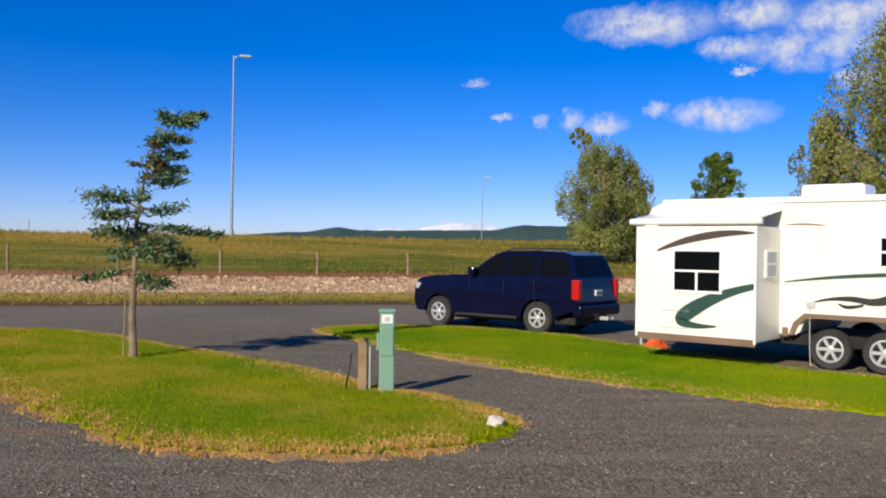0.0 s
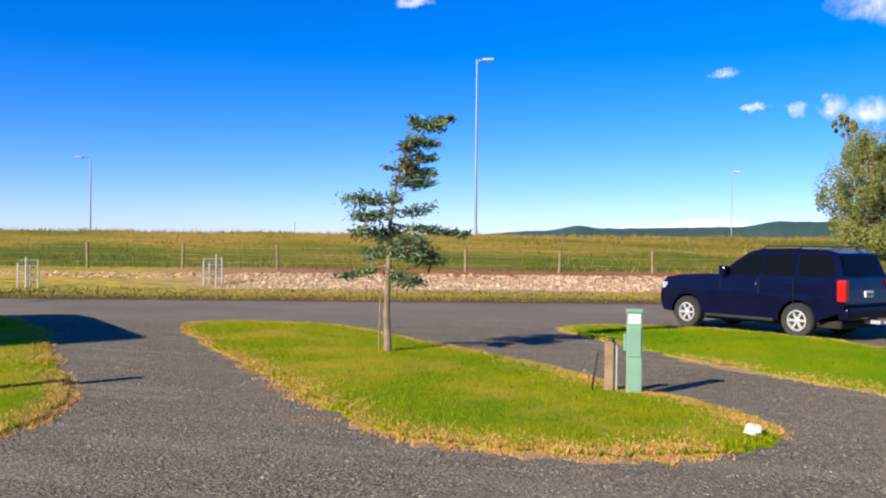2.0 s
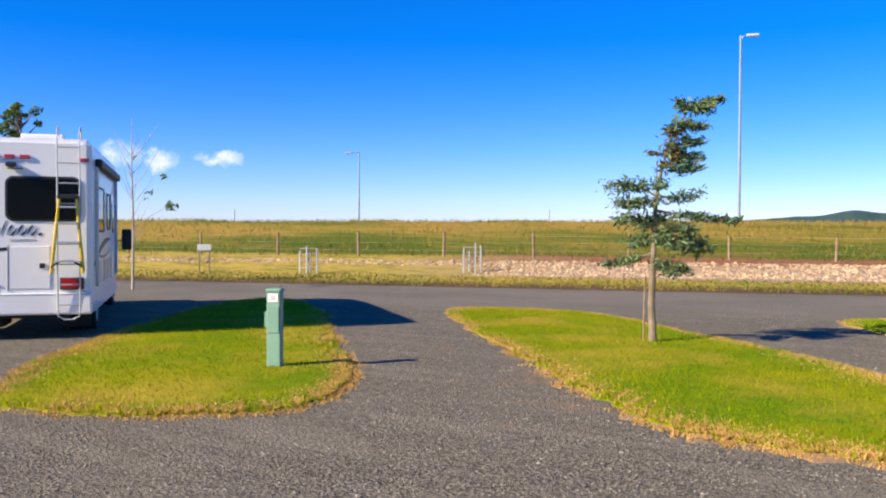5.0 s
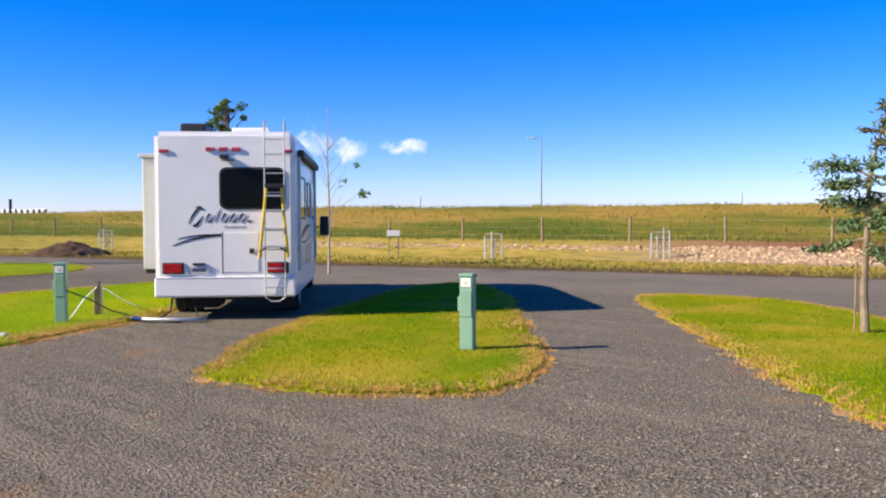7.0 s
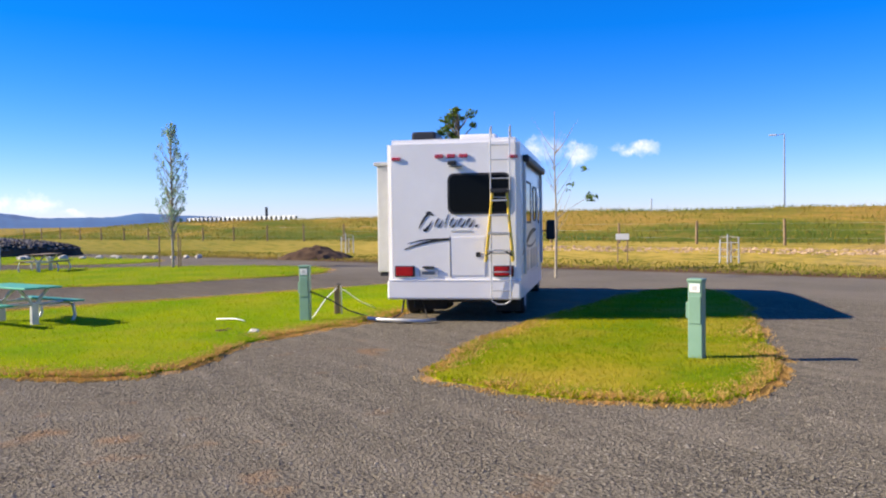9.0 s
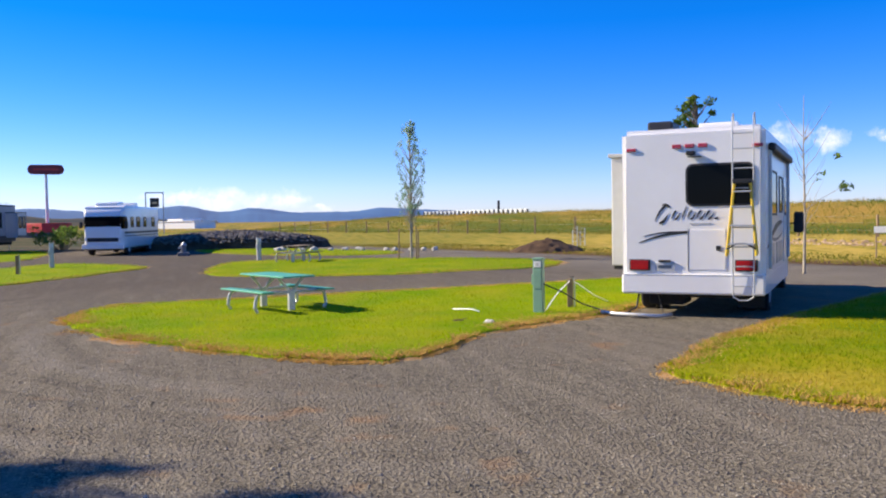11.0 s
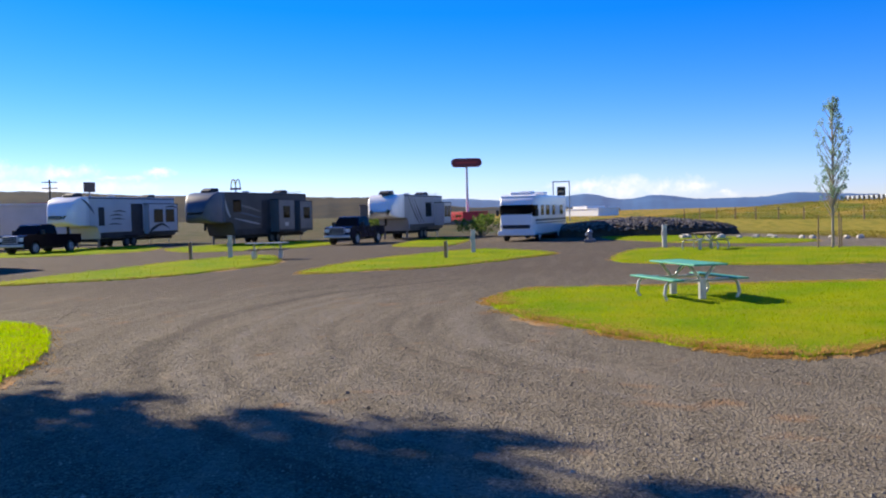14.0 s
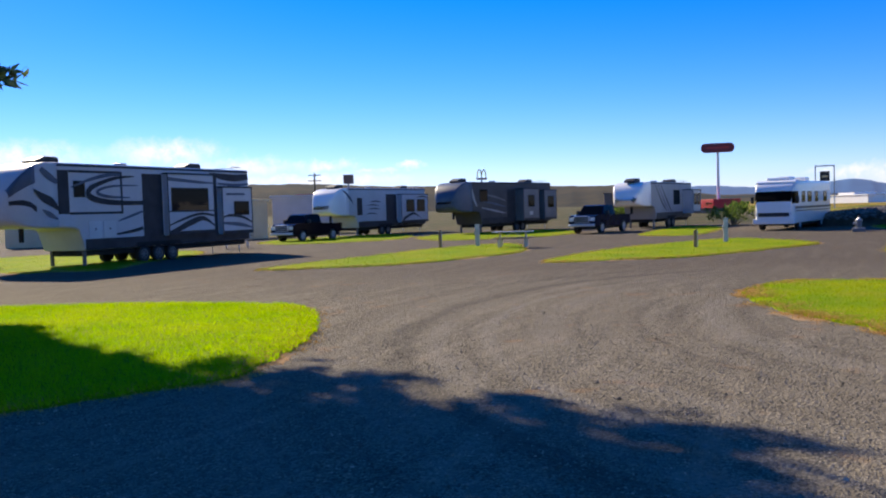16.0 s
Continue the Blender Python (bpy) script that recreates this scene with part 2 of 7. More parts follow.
def dry_patches(m, colour, scale, lo, hi, most):
    """Mixes a drier colour into a grass, in soft patches of its own."""
    n, l = m.node_tree.nodes, m.node_tree.links
    p = n["Principled BSDF"]
    users = [k.to_socket for k in p.inputs["Base Color"].links[0].from_socket.links]
    was = p.inputs["Base Color"].links[0].from_socket
    geo, spot, rng, mix = (n.new("ShaderNode" + k) for k in ("NewGeometry", "TexNoise", "MapRange", "Mix"))
    mix.data_type = "RGBA"
    spot.inputs["Scale"].default_value, spot.inputs["Detail"].default_value = scale, 5
    l.new(geo.outputs["Position"], spot.inputs["Vector"])
    l.new(spot.outputs["Fac"], rng.inputs["Value"])
    for key, v in (("From Min", lo), ("From Max", hi), ("To Max", most)):
        rng.inputs[key].default_value = v
    l.new(rng.outputs[0], mix.inputs["Factor"])
    l.new(was, mix.inputs["A"])
    mix.inputs["B"].default_value = (*colour, 1)
    for socket in users:
        l.new(mix.outputs["Result"], socket)


GROUND = ground_mat()
STONE = mat("gravel_stone", (0.11, 0.098, 0.078), (0.33, 0.295, 0.23), 3, 30, 0.9, island=0.45)
PEBBLE = mat("tan_river_stone", (0.50, 0.355, 0.205), (0.33, 0.21, 0.12), 2, 20, 0.9, island=0.35)
EARTH_EDGE = mat("bare_tan_earth", (0.42, 0.25, 0.115), (0.20, 0.165, 0.120), 1.6, 14, 0.97, bump=0.02)
BOULDER = mat("pale_boulder", (0.62, 0.58, 0.50), (0.45, 0.40, 0.33), 1.5, 14, 0.9, bump=0.02)
DARK_ROCK = mat("dark_rubble", (0.10, 0.085, 0.075), (0.20, 0.18, 0.16), 1.0, 12, 0.95, island=0.4)
SOIL = mat("dark_soil", (0.07, 0.045, 0.032), (0.13, 0.085, 0.055), 1.0, 9, 0.98, bump=0.05)
TURF = mat("turf", (0.12, 0.19, 0.003), (0.26, 0.245, 0.006), 0.45, 9, 0.95, bump=0.03, spread=(0.40, 0.66))
LUSH_TURF = mat("lush_turf", (0.135, 0.22, 0.002), (0.22, 0.26, 0.003), 0.45, 9, 0.95, bump=0.03)
STRAW = leaf_mat("dry_straw", (0.66, 0.40, 0.14), (0.52, 0.33, 0.09), 2, 20, 0.2, 0.2)
BLADE = leaf_mat("grass_blade", (0.15, 0.27, 0.002), (0.37, 0.36, 0.005), 0.33, 2.5, 0.20, 0.40)
LUSH = leaf_mat("lush_grass_blade", (0.21, 0.365, 0.001), (0.36, 0.42, 0.002), 0.45, 2.5, 0.18, 0.50)
GREEN_BLADE = leaf_mat("green_grass_blade", (0.125, 0.27, 0.002), (0.25, 0.33, 0.004), 0.45, 2.5, 0.18, 0.42)
LIME_BLADE = leaf_mat("lime_grass_blade", (0.29, 0.47, 0.001), (0.42, 0.54, 0.002), 0.45, 2.5, 0.15, 0.55)
TALL_STRAW = leaf_mat("tall_dry_grass", (0.42, 0.28, 0.07), (0.30, 0.24, 0.05), 0.3, 2.0, 0.2, 0.3)
WILD = leaf_mat("wild_grass", (0.10, 0.155, 0.014), (0.36, 0.26, 0.05), 0.10, 0.8, 0.14, 0.30)
NEEDLE = leaf_mat("spruce_needle", (0.085, 0.165, 0.085), (0.17, 0.22, 0.09), 1.5, 9, 0.35, 0.22)
DEAD_NEEDLE = leaf_mat("brown_needle", (0.17, 0.10, 0.045), (0.11, 0.09, 0.035), 1.5, 9, 0.3, 0.15)
WILLOW = leaf_mat("willow_leaf", (0.16, 0.21, 0.045), (0.34, 0.34, 0.10), 0.4, 4, 0.30, 0.35)
POPLAR = leaf_mat("poplar_leaf", (0.22, 0.36, 0.23), (0.36, 0.47, 0.34), 0.7, 6, 0.25, 0.45)
SHRUB = leaf_mat("shrub_leaf", (0.09, 0.16, 0.025), (0.17, 0.23, 0.04), 0.5, 5, 0.3, 0.35)
BARK = mat("grey_bark", (0.27, 0.205, 0.14), (0.15, 0.11, 0.075), 4, 40, 0.95, bump=0.01)
PALE_BARK = mat("pale_bark", (0.42, 0.37, 0.29), (0.30, 0.25, 0.19), 4, 40, 0.95, bump=0.006)
WHITE = mat("white_fibreglass", (0.90, 0.885, 0.86), (0.86, 0.84, 0.81), 0.9, 7, 0.30, coat=0.3, mix_fine=0.2)
CREAM = mat("off_white_siding", (0.80, 0.775, 0.70), (0.75, 0.715, 0.63), 0.9, 7, 0.4, coat=0.2, mix_fine=0.2)
PALE_GREY = mat("pale_grey_siding", (0.52, 0.52, 0.51), (0.46, 0.455, 0.44), 0.8, 7, 0.4, coat=0.2)
TAUPE = mat("taupe_siding", (0.088, 0.084, 0.086), (0.070, 0.067, 0.068), 0.8, 7, 0.4, coat=0.2)
CHARCOAL = mat("charcoal_graphic", (0.035, 0.037, 0.042), (0.05, 0.052, 0.06), 2, 20, 0.4)
DARK_GREEN = mat("dark_green_graphic", (0.018, 0.055, 0.042), (0.025, 0.065, 0.05), 2, 20, 0.4)
DARK_BROWN = mat("dark_brown_graphic", (0.055, 0.038, 0.028), (0.075, 0.05, 0.036), 2, 20, 0.4)
BROWN = mat("brown_graphic", (0.16, 0.10, 0.065), (0.20, 0.13, 0.09), 2, 20, 0.45)
SLATE = mat("slate_blue_graphic", (0.05, 0.075, 0.12), (0.07, 0.095, 0.14), 2, 20, 0.4)
NAVY = mat("navy_car_paint", (0.0025, 0.0035, 0.018), (0.0035, 0.0045, 0.022), 2, 30, 0.16, 0.0)
MAROON = mat("dark_maroon_paint", (0.010, 0.007, 0.013), (0.008, 0.006, 0.011), 2, 30, 0.16, 0.0)
BLUE_PAINT = mat("deep_blue_paint", (0.004, 0.008, 0.028), (0.006, 0.010, 0.034), 2, 30, 0.16, 0.0)
for paint, gloss in ((NAVY, 0.22), (MAROON, 0.06), (BLUE_PAINT, 0.06), (CHARCOAL, 0.12), (TAUPE, 0.12)):
    paint.node_tree.nodes["Principled BSDF"].inputs["Specular IOR Level"].default_value = gloss
    paint.node_tree.nodes["Principled BSDF"].inputs["Coat Weight"].default_value = 0.0
MID_GREY = mat("mid_grey_siding", (0.34, 0.34, 0.345), (0.29, 0.29, 0.295), 0.8, 7, 0.45)
DIM_GREY = mat("dim_grey_siding", (0.17, 0.165, 0.165), (0.13, 0.127, 0.13), 0.8, 7, 0.45)
# white siding greyed down: the far trailers' shade is in its colour
SHADED_WHITE = mat("shaded_white_siding", (0.56, 0.56, 0.565), (0.50, 0.50, 0.505), 0.8, 7, 0.4)
RED_ROOF = mat("bright_red_roof", (0.72, 0.025, 0.025), (0.62, 0.02, 0.02), 1, 10, 0.6)
GREEN_METAL = mat("green_painted_steel", (0.185, 0.33, 0.24), (0.155, 0.29, 0.21), 3, 40, 0.5)
TEAL = mat("teal_coated_steel", (0.07, 0.36, 0.25), (0.06, 0.31, 0.21), 3, 40, 0.55)
BLACK = mat("black_plastic", (0.012, 0.012, 0.013), (0.02, 0.02, 0.02), 4, 50, 0.55)
UNDER = mat("underbody_black", (0.010, 0.010, 0.010), (0.022, 0.02, 0.018), 3, 30, 0.9)
RUBBER = mat("tyre_rubber", (0.018, 0.018, 0.018), (0.032, 0.03, 0.028), 4, 60, 0.85)
CHROME = mat("bright_alloy", (0.56, 0.56, 0.57), (0.46, 0.46, 0.47), 5, 50, 0.38, 0.35)
STEEL = mat("galvanised_steel", (0.58, 0.59, 0.60), (0.48, 0.49, 0.50), 3, 40, 0.45, 0.45)
POLE = mat("grey_painted_pole", (0.30, 0.34, 0.38), (0.26, 0.30, 0.34), 2, 20, 0.5, 0.3)
WOOD = mat("weathered_wood", (0.30, 0.205, 0.115), (0.19, 0.13, 0.075), 5, 60, 0.85, bump=0.004)
YELLOW = mat("yellow_fibreglass", (0.72, 0.50, 0.04), (0.62, 0.42, 0.03), 3, 40, 0.45)
RED_LENS = mat("red_lens", (0.50, 0.012, 0.012), (0.38, 0.008, 0.01), 5, 60, 0.15, coat=0.8)
RED = mat("red_painted_metal", (0.52, 0.05, 0.035), (0.44, 0.04, 0.03), 1, 10, 0.5)
DARK_RED = mat("dark_red_sign", (0.24, 0.025, 0.03), (0.20, 0.02, 0.025), 0.5, 4, 0.5)
ORANGE = mat("orange_plastic", (0.75, 0.13, 0.03), (0.6, 0.1, 0.02), 4, 40, 0.5)
TAN_BLOCK = mat("tan_block_wall", (0.72, 0.58, 0.36), (0.64, 0.50, 0.30), 0.6, 6, 0.85)
DULL_WHITE = mat("weathered_white_panel", (0.66, 0.66, 0.65), (0.58, 0.58, 0.57), 0.8, 7, 0.5)
GREY_METAL = mat("grey_sheet_metal", (0.44, 0.47, 0.51), (0.38, 0.41, 0.45), 0.6, 6, 0.6)
# the air's haze over the farthest range is mixed into this blue
HAZE_BLUE = mat("haze_blue_hills", (0.018, 0.085, 0.225), (0.035, 0.115, 0.26), 0.002, 0.02, 1.0)
FAR_SNOW = mat("far_snowfield", (0.92, 0.93, 0.95), (0.80, 0.84, 0.90), 0.003, 0.03, 0.9)
FAR_BROWN = mat("far_dry_hills", (0.040, 0.046, 0.045), (0.085, 0.072, 0.050), 0.006, 0.05, 1.0)
FAR_GREEN = mat("far_green_hills", (0.045, 0.085, 0.075), (0.06, 0.10, 0.085), 0.004, 0.04, 1.0)
DARK_GLASS = glass_mat("dark_tinted_glass", (0.004, 0.005, 0.006))
CLEAR_PAINT = mat("white_lettering", (0.75, 0.76, 0.74), (0.70, 0.71, 0.69), 10, 80, 0.5)

for grass, most in ((TURF, 0.75), (BLADE, 0.75), (LUSH_TURF, 0.25), (LUSH, 0.25)):
    dry_patches(grass, (0.42, 0.30, 0.035), 0.5, 0.48, 0.68, most)
for matt in (TURF, LUSH_TURF, BLADE, LUSH, GREEN_BLADE, LIME_BLADE, STRAW, WILD, TALL_STRAW, EARTH_EDGE, STONE, SOIL, FAR_BROWN, FAR_GREEN):
    matt.node_tree.nodes["Principled BSDF"].inputs["Specular IOR Level"].default_value = 0.04

# building helpers


def put(name, bm, material, smooth=False):
    me = bpy.data.meshes.new(name)
    bm.to_mesh(me)
    bm.free()
    me.materials.append(material)
    if smooth:
        for f in me.polygons:
            f.use_smooth = True
    return new(name, me)


def part(name, bm, material, parent, label="", smooth=False, at=None):
    """One mesh object under a thing or a part."""
    ob = put(name, bm, material, smooth)
    ob.parent = parent
    if at is not None:
        ob.matrix_basis = at
    return tagged(ob, label)


def thing(name, m, label, category, group=""):
    ob = new(name)
    ob.empty_display_size = 0.2
    ob.matrix_world = m
    return tagged(ob, label, category, group)


def heading(x, y, ax, ay, z=0.0):
    return pose(x, y, z, 0, 0, math.degrees(math.atan2(ay, ax)))


def box(x0, x1, y0, y1, z0, z1, bevel=0.0, seg=2, bm=None):
    out = bmesh.new()
    bmesh.ops.create_cube(out, size=1, matrix=Matrix.Translation(((x0 + x1) / 2, (y0 + y1) / 2, (z0 + z1) / 2)) @ Matrix.Diagonal((x1 - x0, y1 - y0, z1 - z0, 1)))
    if bevel:
        bmesh.ops.bevel(out, geom=out.edges[:], offset=bevel, segments=seg, affect="EDGES", profile=0.5)
    return join(bm, out)


def join(bm, other):
    """Adds one bmesh to another, and returns the first."""
    if bm is None:
        return other
    me = bpy.data.meshes.new("joined")
    other.to_mesh(me)
    other.free()
    bm.from_mesh(me)
    bpy.data.meshes.remove(me)
    return bm


def rod(p, q, r0, r1=None, n=10, bm=None):
    bm = bm or bmesh.new()
    p, q = Vector(p), Vector(q)
    m = Matrix.Translation((p + q) / 2) @ (q - p).to_track_quat("Z", "Y").to_matrix().to_4x4()
    bmesh.ops.create_cone(bm, cap_ends=True, segments=n, radius1=r0, radius2=r0 if r1 is None else r1, depth=(q - p).length, matrix=m)
    return bm


def pipe(points, r, n=8, bm=None):
    """A bent tube through the points."""
    bm = bm or bmesh.new()
    pts = [Vector(p) for p in points]
    rings = []
    for i, p in enumerate(pts):
        d = (pts[min(i + 1, len(pts) - 1)] - pts[max(i - 1, 0)]).normalized()
        side = d.cross(Vector((0.31, 0.52, 0.8))).normalized()
        up = d.cross(side)
        rr = r[i] if isinstance(r, (list, tuple)) else r
        rings.append([bm.verts.new(p + rr * (math.cos(a) * side + math.sin(a) * up)) for a in [math.tau * k / n for k in range(n)]])
    for a, b in zip(rings, rings[1:]):
        for k in range(n):
            bm.faces.new((a[k], a[(k + 1) % n], b[(k + 1) % n], b[k]))
    bm.faces.new(rings[0][::-1])
    bm.faces.new(rings[-1])
    return bm


def slab(outline, y0, y1, bevel=0.0, seg=2, bm=None):
    """A side outline of (x, z) points drawn out across y."""
    out = bmesh.new()
    a = [out.verts.new((x, y0, z)) for x, z in outline]
    b = [out.verts.new((x, y1, z)) for x, z in outline]
    k = len(a)
    out.faces.new(a)
    out.faces.new(b[::-1])
    for i in range(k):
        out.faces.new((a[i], b[i], b[(i + 1) % k], a[(i + 1) % k]))
    bmesh.ops.recalc_face_normals(out, faces=out.faces[:])
    if bevel:
        bmesh.ops.bevel(out, geom=out.edges[:], offset=bevel, segments=seg, affect="EDGES", profile=0.5, clamp_overlap=True)
    return join(bm, out)


def round_rect(w, h, r, n=5):
    pts = []
    for cx, cz, a0 in ((w / 2 - r, h / 2 - r, 0), (-w / 2 + r, h / 2 - r, 90), (-w / 2 + r, -h / 2 + r, 180), (w / 2 - r, -h / 2 + r, 270)):
        for i in range(n + 1):
            a = radians(a0 + 90 * i / n)
            pts.append((cx + r * math.cos(a), cz + r * math.sin(a)))
    return pts


def curve_through(points, steps=8):
    """A closed smooth line through the points."""
    out, k = [], len(points)
    for i in range(k):
        a, b, c, d = (Vector(points[(i + j) % k]) for j in (-1, 0, 1, 2))
        for s in range(steps):
            t = s / steps
            out.append(0.5 * (2 * b + (c - a) * t + (2 * a - 5 * b + 4 * c - d) * t * t + (3 * b - a - 3 * c + d) * t ** 3))
    return out


# ground: one sheet, with the embankment behind the road
ROAD_N = (-0.287, 0.958)


def step(a, b, v):
    t = min(1, max(0, (v - a) / (b - a)))
    return t * t * (3 - 2 * t)


def ground_z(x, y):
    s = ROAD_N[0] * x + ROAD_N[1] * y
    u = -(ROAD_N[1] * x - ROAD_N[0] * y)
    fade = (1 - 0.14 * step(40, 90, u)) * (1 - step(105, 172, u))
    bumps = noise.noise((x * 0.07, y * 0.07, 3)) * 0.25 + noise.noise((x * 0.25, y * 0.25, 7)) * 0.12
    lift = step(36.5, 44, s) * 0.6 + step(44, 66, s) * 2.12 - step(75, 110, s) * 1.9
    return fade * (lift + bumps * step(40, 55, s)) + 0.012 * noise.noise((x * 0.6, y * 0.6, 1))


def ground_sheet():
    seg = 600
    radii = [0.4]
    while radii[-1] < 4600:
        radii.append(radii[-1] * 1.045 + 0.02)
    verts, faces = [(0, 0, 0)], []
    for r in radii:
        for k in range(seg):
            a = math.tau * k / seg
            x, y = r * math.cos(a), r * math.sin(a)
            verts.append((x, y, ground_z(x, y) if r < 400 else 0))
    for k in range(seg):
        faces.append((0, 1 + k, 1 + (k + 1) % seg))
    for i in range(len(radii) - 1):
        a, b = 1 + i * seg, 1 + (i + 1) * seg
        faces += [(a + k, b + k, b + (k + 1) % seg, a + (k + 1) % seg) for k in range(seg)]
    me = bpy.data.meshes.new("ground")
    me.from_pydata(verts, [], faces)
    me.materials.append(GROUND)
    for f in me.polygons:
        f.use_smooth = True
    return tagged(new("ground", me), "grey crushed gravel ground of the campground", "ground", kind="structure")


ground_sheet()


def blades(name, spots, material, label, high, wide, lean, seed, parent=None):
    """Many single blades at the spots (x, y, z), as one mesh of kind stuff."""
    rs = np.random.RandomState(seed)
    c = np.asarray(spots, float)
    k = len(c)
    a, h = rs.uniform(0, math.tau, k), high * rs.uniform(0.55, 1.3, k)
    side = np.stack([np.cos(a), np.sin(a), np.zeros(k)], 1) * (wide * rs.uniform(0.6, 1.3, k))[:, None]
    tip = c + np.stack([rs.normal(0, lean, k) * h, rs.normal(0, lean, k) * h, h], 1)
    v = np.concatenate([c - side, c + side, tip], 1).reshape(-1, 3)
    me = bpy.data.meshes.new(name)
    me.from_pydata(v.tolist(), [], np.arange(3 * k).reshape(-1, 3).tolist())
    me.materials.append(material)
    ob = new(name, me)
    if parent:
        ob.parent = parent
    return tagged(ob, label, "grass", kind="stuff")


def pebbles(name, spots, sizes, material, label, seed, category="stones"):
    """Many small uneven stones, as one mesh of kind stuff."""
    rs = np.random.RandomState(seed)
    base = np.array([(1, 0, 0), (-1, 0, 0), (0, 1, 0), (0, -1, 0), (0, 0, 1), (0, 0, -0.6)], float)
    tri = np.array([(0, 2, 4), (2, 1, 4), (1, 3, 4), (3, 0, 4), (2, 0, 5), (1, 2, 5), (3, 1, 5), (0, 3, 5)])
    c, r = np.asarray(spots, float), np.asarray(sizes, float)
    k = len(c)
    v = base[None] * rs.uniform(0.65, 1.2, (k, 6, 1)) * r[:, None, None] * np.array([1, 1, 0.6])
    a = rs.uniform(0, math.tau, k)
    x, y = v[..., 0] * np.cos(a)[:, None] - v[..., 1] * np.sin(a)[:, None], v[..., 0] * np.sin(a)[:, None] + v[..., 1] * np.cos(a)[:, None]
    v = np.stack([x, y, v[..., 2]], -1) + c[:, None]
    f = (tri[None] + 6 * np.arange(k)[:, None, None]).reshape(-1, 3)
    me = bpy.data.meshes.new(name)
    me.from_pydata(v.reshape(-1, 3).tolist(), [], f.tolist())
    me.materials.append(material)
    return tagged(new(name, me), label, category, kind="stuff")


def inside(px, py, line):
    """Which of the points lie within the closed line."""
    hit = np.zeros(len(px), bool)
    k = len(line)
    for i in range(k):
        (x0, y0), (x1, y1) = line[i], line[(i + 1) % k]
        if y0 == y1:
            continue
        cut = ((y0 > py) != (y1 > py)) & (px < (x1 - x0) * (py - y0) / (y1 - y0) + x0)
        hit ^= cut
    return hit


TURF_LINES = []


def turf(points, label, density, seed, blade=None, high=0.055, dry=1.0):
    rng = random.Random(seed)
    line = [p + Vector((rng.uniform(-0.09, 0.09), rng.uniform(-0.09, 0.09))) for p in curve_through(points, 12)]
    c = sum(line, Vector((0, 0))) / len(line)
    k = len(line)
    bm = bmesh.new()
    rings = []
    for inset, z in ((0.0, -0.03), (0.10, 0.025), (0.45, 0.05)):
        ring = []
        for i, p in enumerate(line):
            d = line[(i + 1) % k] - line[i - 1]
            n = Vector((-d.y, d.x)).normalized()
            if n.dot(c - p) < 0 and inset < 0.2:
                n = n if (p - c).length > 2 else -n
            ring.append(bm.verts.new((*(p + (c - p).normalized() * inset), z + 0.012 * noise.noise((p.x, p.y, 2)))))
        rings.append(ring)
    for a, b in zip(rings, rings[1:]):
        for i in range(k):
            bm.faces.new((a[i], a[(i + 1) % k], b[(i + 1) % k], b[i]))
    bmesh.ops.triangulate(bm, faces=[bm.faces.new(rings[-1])])
    bmesh.ops.recalc_face_normals(bm, faces=bm.faces[:])
    ob = tagged(put("grass_island", bm, LUSH_TURF if blade in (LUSH, GREEN_BLADE, LIME_BLADE) else TURF), label, "grass", kind="structure")
    TURF_LINES.append([tuple(p) for p in line])
    rim = bmesh.new()
    rows = []
    for i, p in enumerate(line):
        away = (p - c).normalized()
        wide = 0.75 * max(0, noise.noise((p.x * 0.55, p.y * 0.55, seed)) + 0.5 * noise.noise((p.x * 3, p.y * 3, seed)) - 0.05)
        low = min(0.007, wide * 0.2 - 0.03)
        rows.append([rim.verts.new((*(p - away * 0.15), min(0.015, low + 0.01))), rim.verts.new((*(p + away * wide * 0.6), low)), rim.verts.new((*(p + away * wide), -0.02))])
    for i in range(k):
        a, b = rows[i], rows[(i + 1) % k]
        for j in (0, 1):
            rim.faces.new((a[j], b[j], b[j + 1], a[j + 1]))
    bmesh.ops.recalc_face_normals(rim, faces=rim.faces[:])
    tagged(put("lawn_edge", rim, EARTH_EDGE), "bare tan earth along the lawn edge", "ground", kind="structure")
    rs = np.random.RandomState(seed)
    lo, hi = np.min(line, 0), np.max(line, 0)
    count = int(density * (hi[0] - lo[0]) * (hi[1] - lo[1]))
    x, y = rs.uniform(lo[0], hi[0], count), rs.uniform(lo[1], hi[1], count)
    keep = inside(x, y, TURF_LINES[-1])
    x, y = x[keep], y[keep]
    blades("lawn_grass", np.stack([x, y, np.full(len(x), 0.03)], 1), blade or BLADE, "short mown green lawn grass with yellowing patches", high, 0.009, 0.5, seed)
    n = int(k * 290 * dry * (0.25 if density < 100 else 1))
    at, off = rs.randint(0, k, n), np.abs(rs.normal(0, 0.36, n)) - 0.24 * rs.uniform(0, 1, n)
    e = np.array(TURF_LINES[-1])
    nxt = np.roll(e, -1, 0)
    p = e[at] + (nxt[at] - e[at]) * rs.uniform(0, 1, n)[:, None]
    inward = np.array(c) - p
    inward /= np.linalg.norm(inward, axis=1)[:, None]
    p = p + inward * off[:, None]
    clump = np.array([noise.noise((a * 0.8, b * 0.8, 4)) for a, b in p]) > rs.uniform(-0.45, 0.15, len(p))
    p = p[clump]
    blades("dry_edge_grass", np.column_stack([p, np.where(off[clump] > 0.05, 0.03, -0.01)]), STRAW, "dry straw-coloured grass along the lawn edge", 0.045, 0.008, 0.7, seed + 1)
    return ob


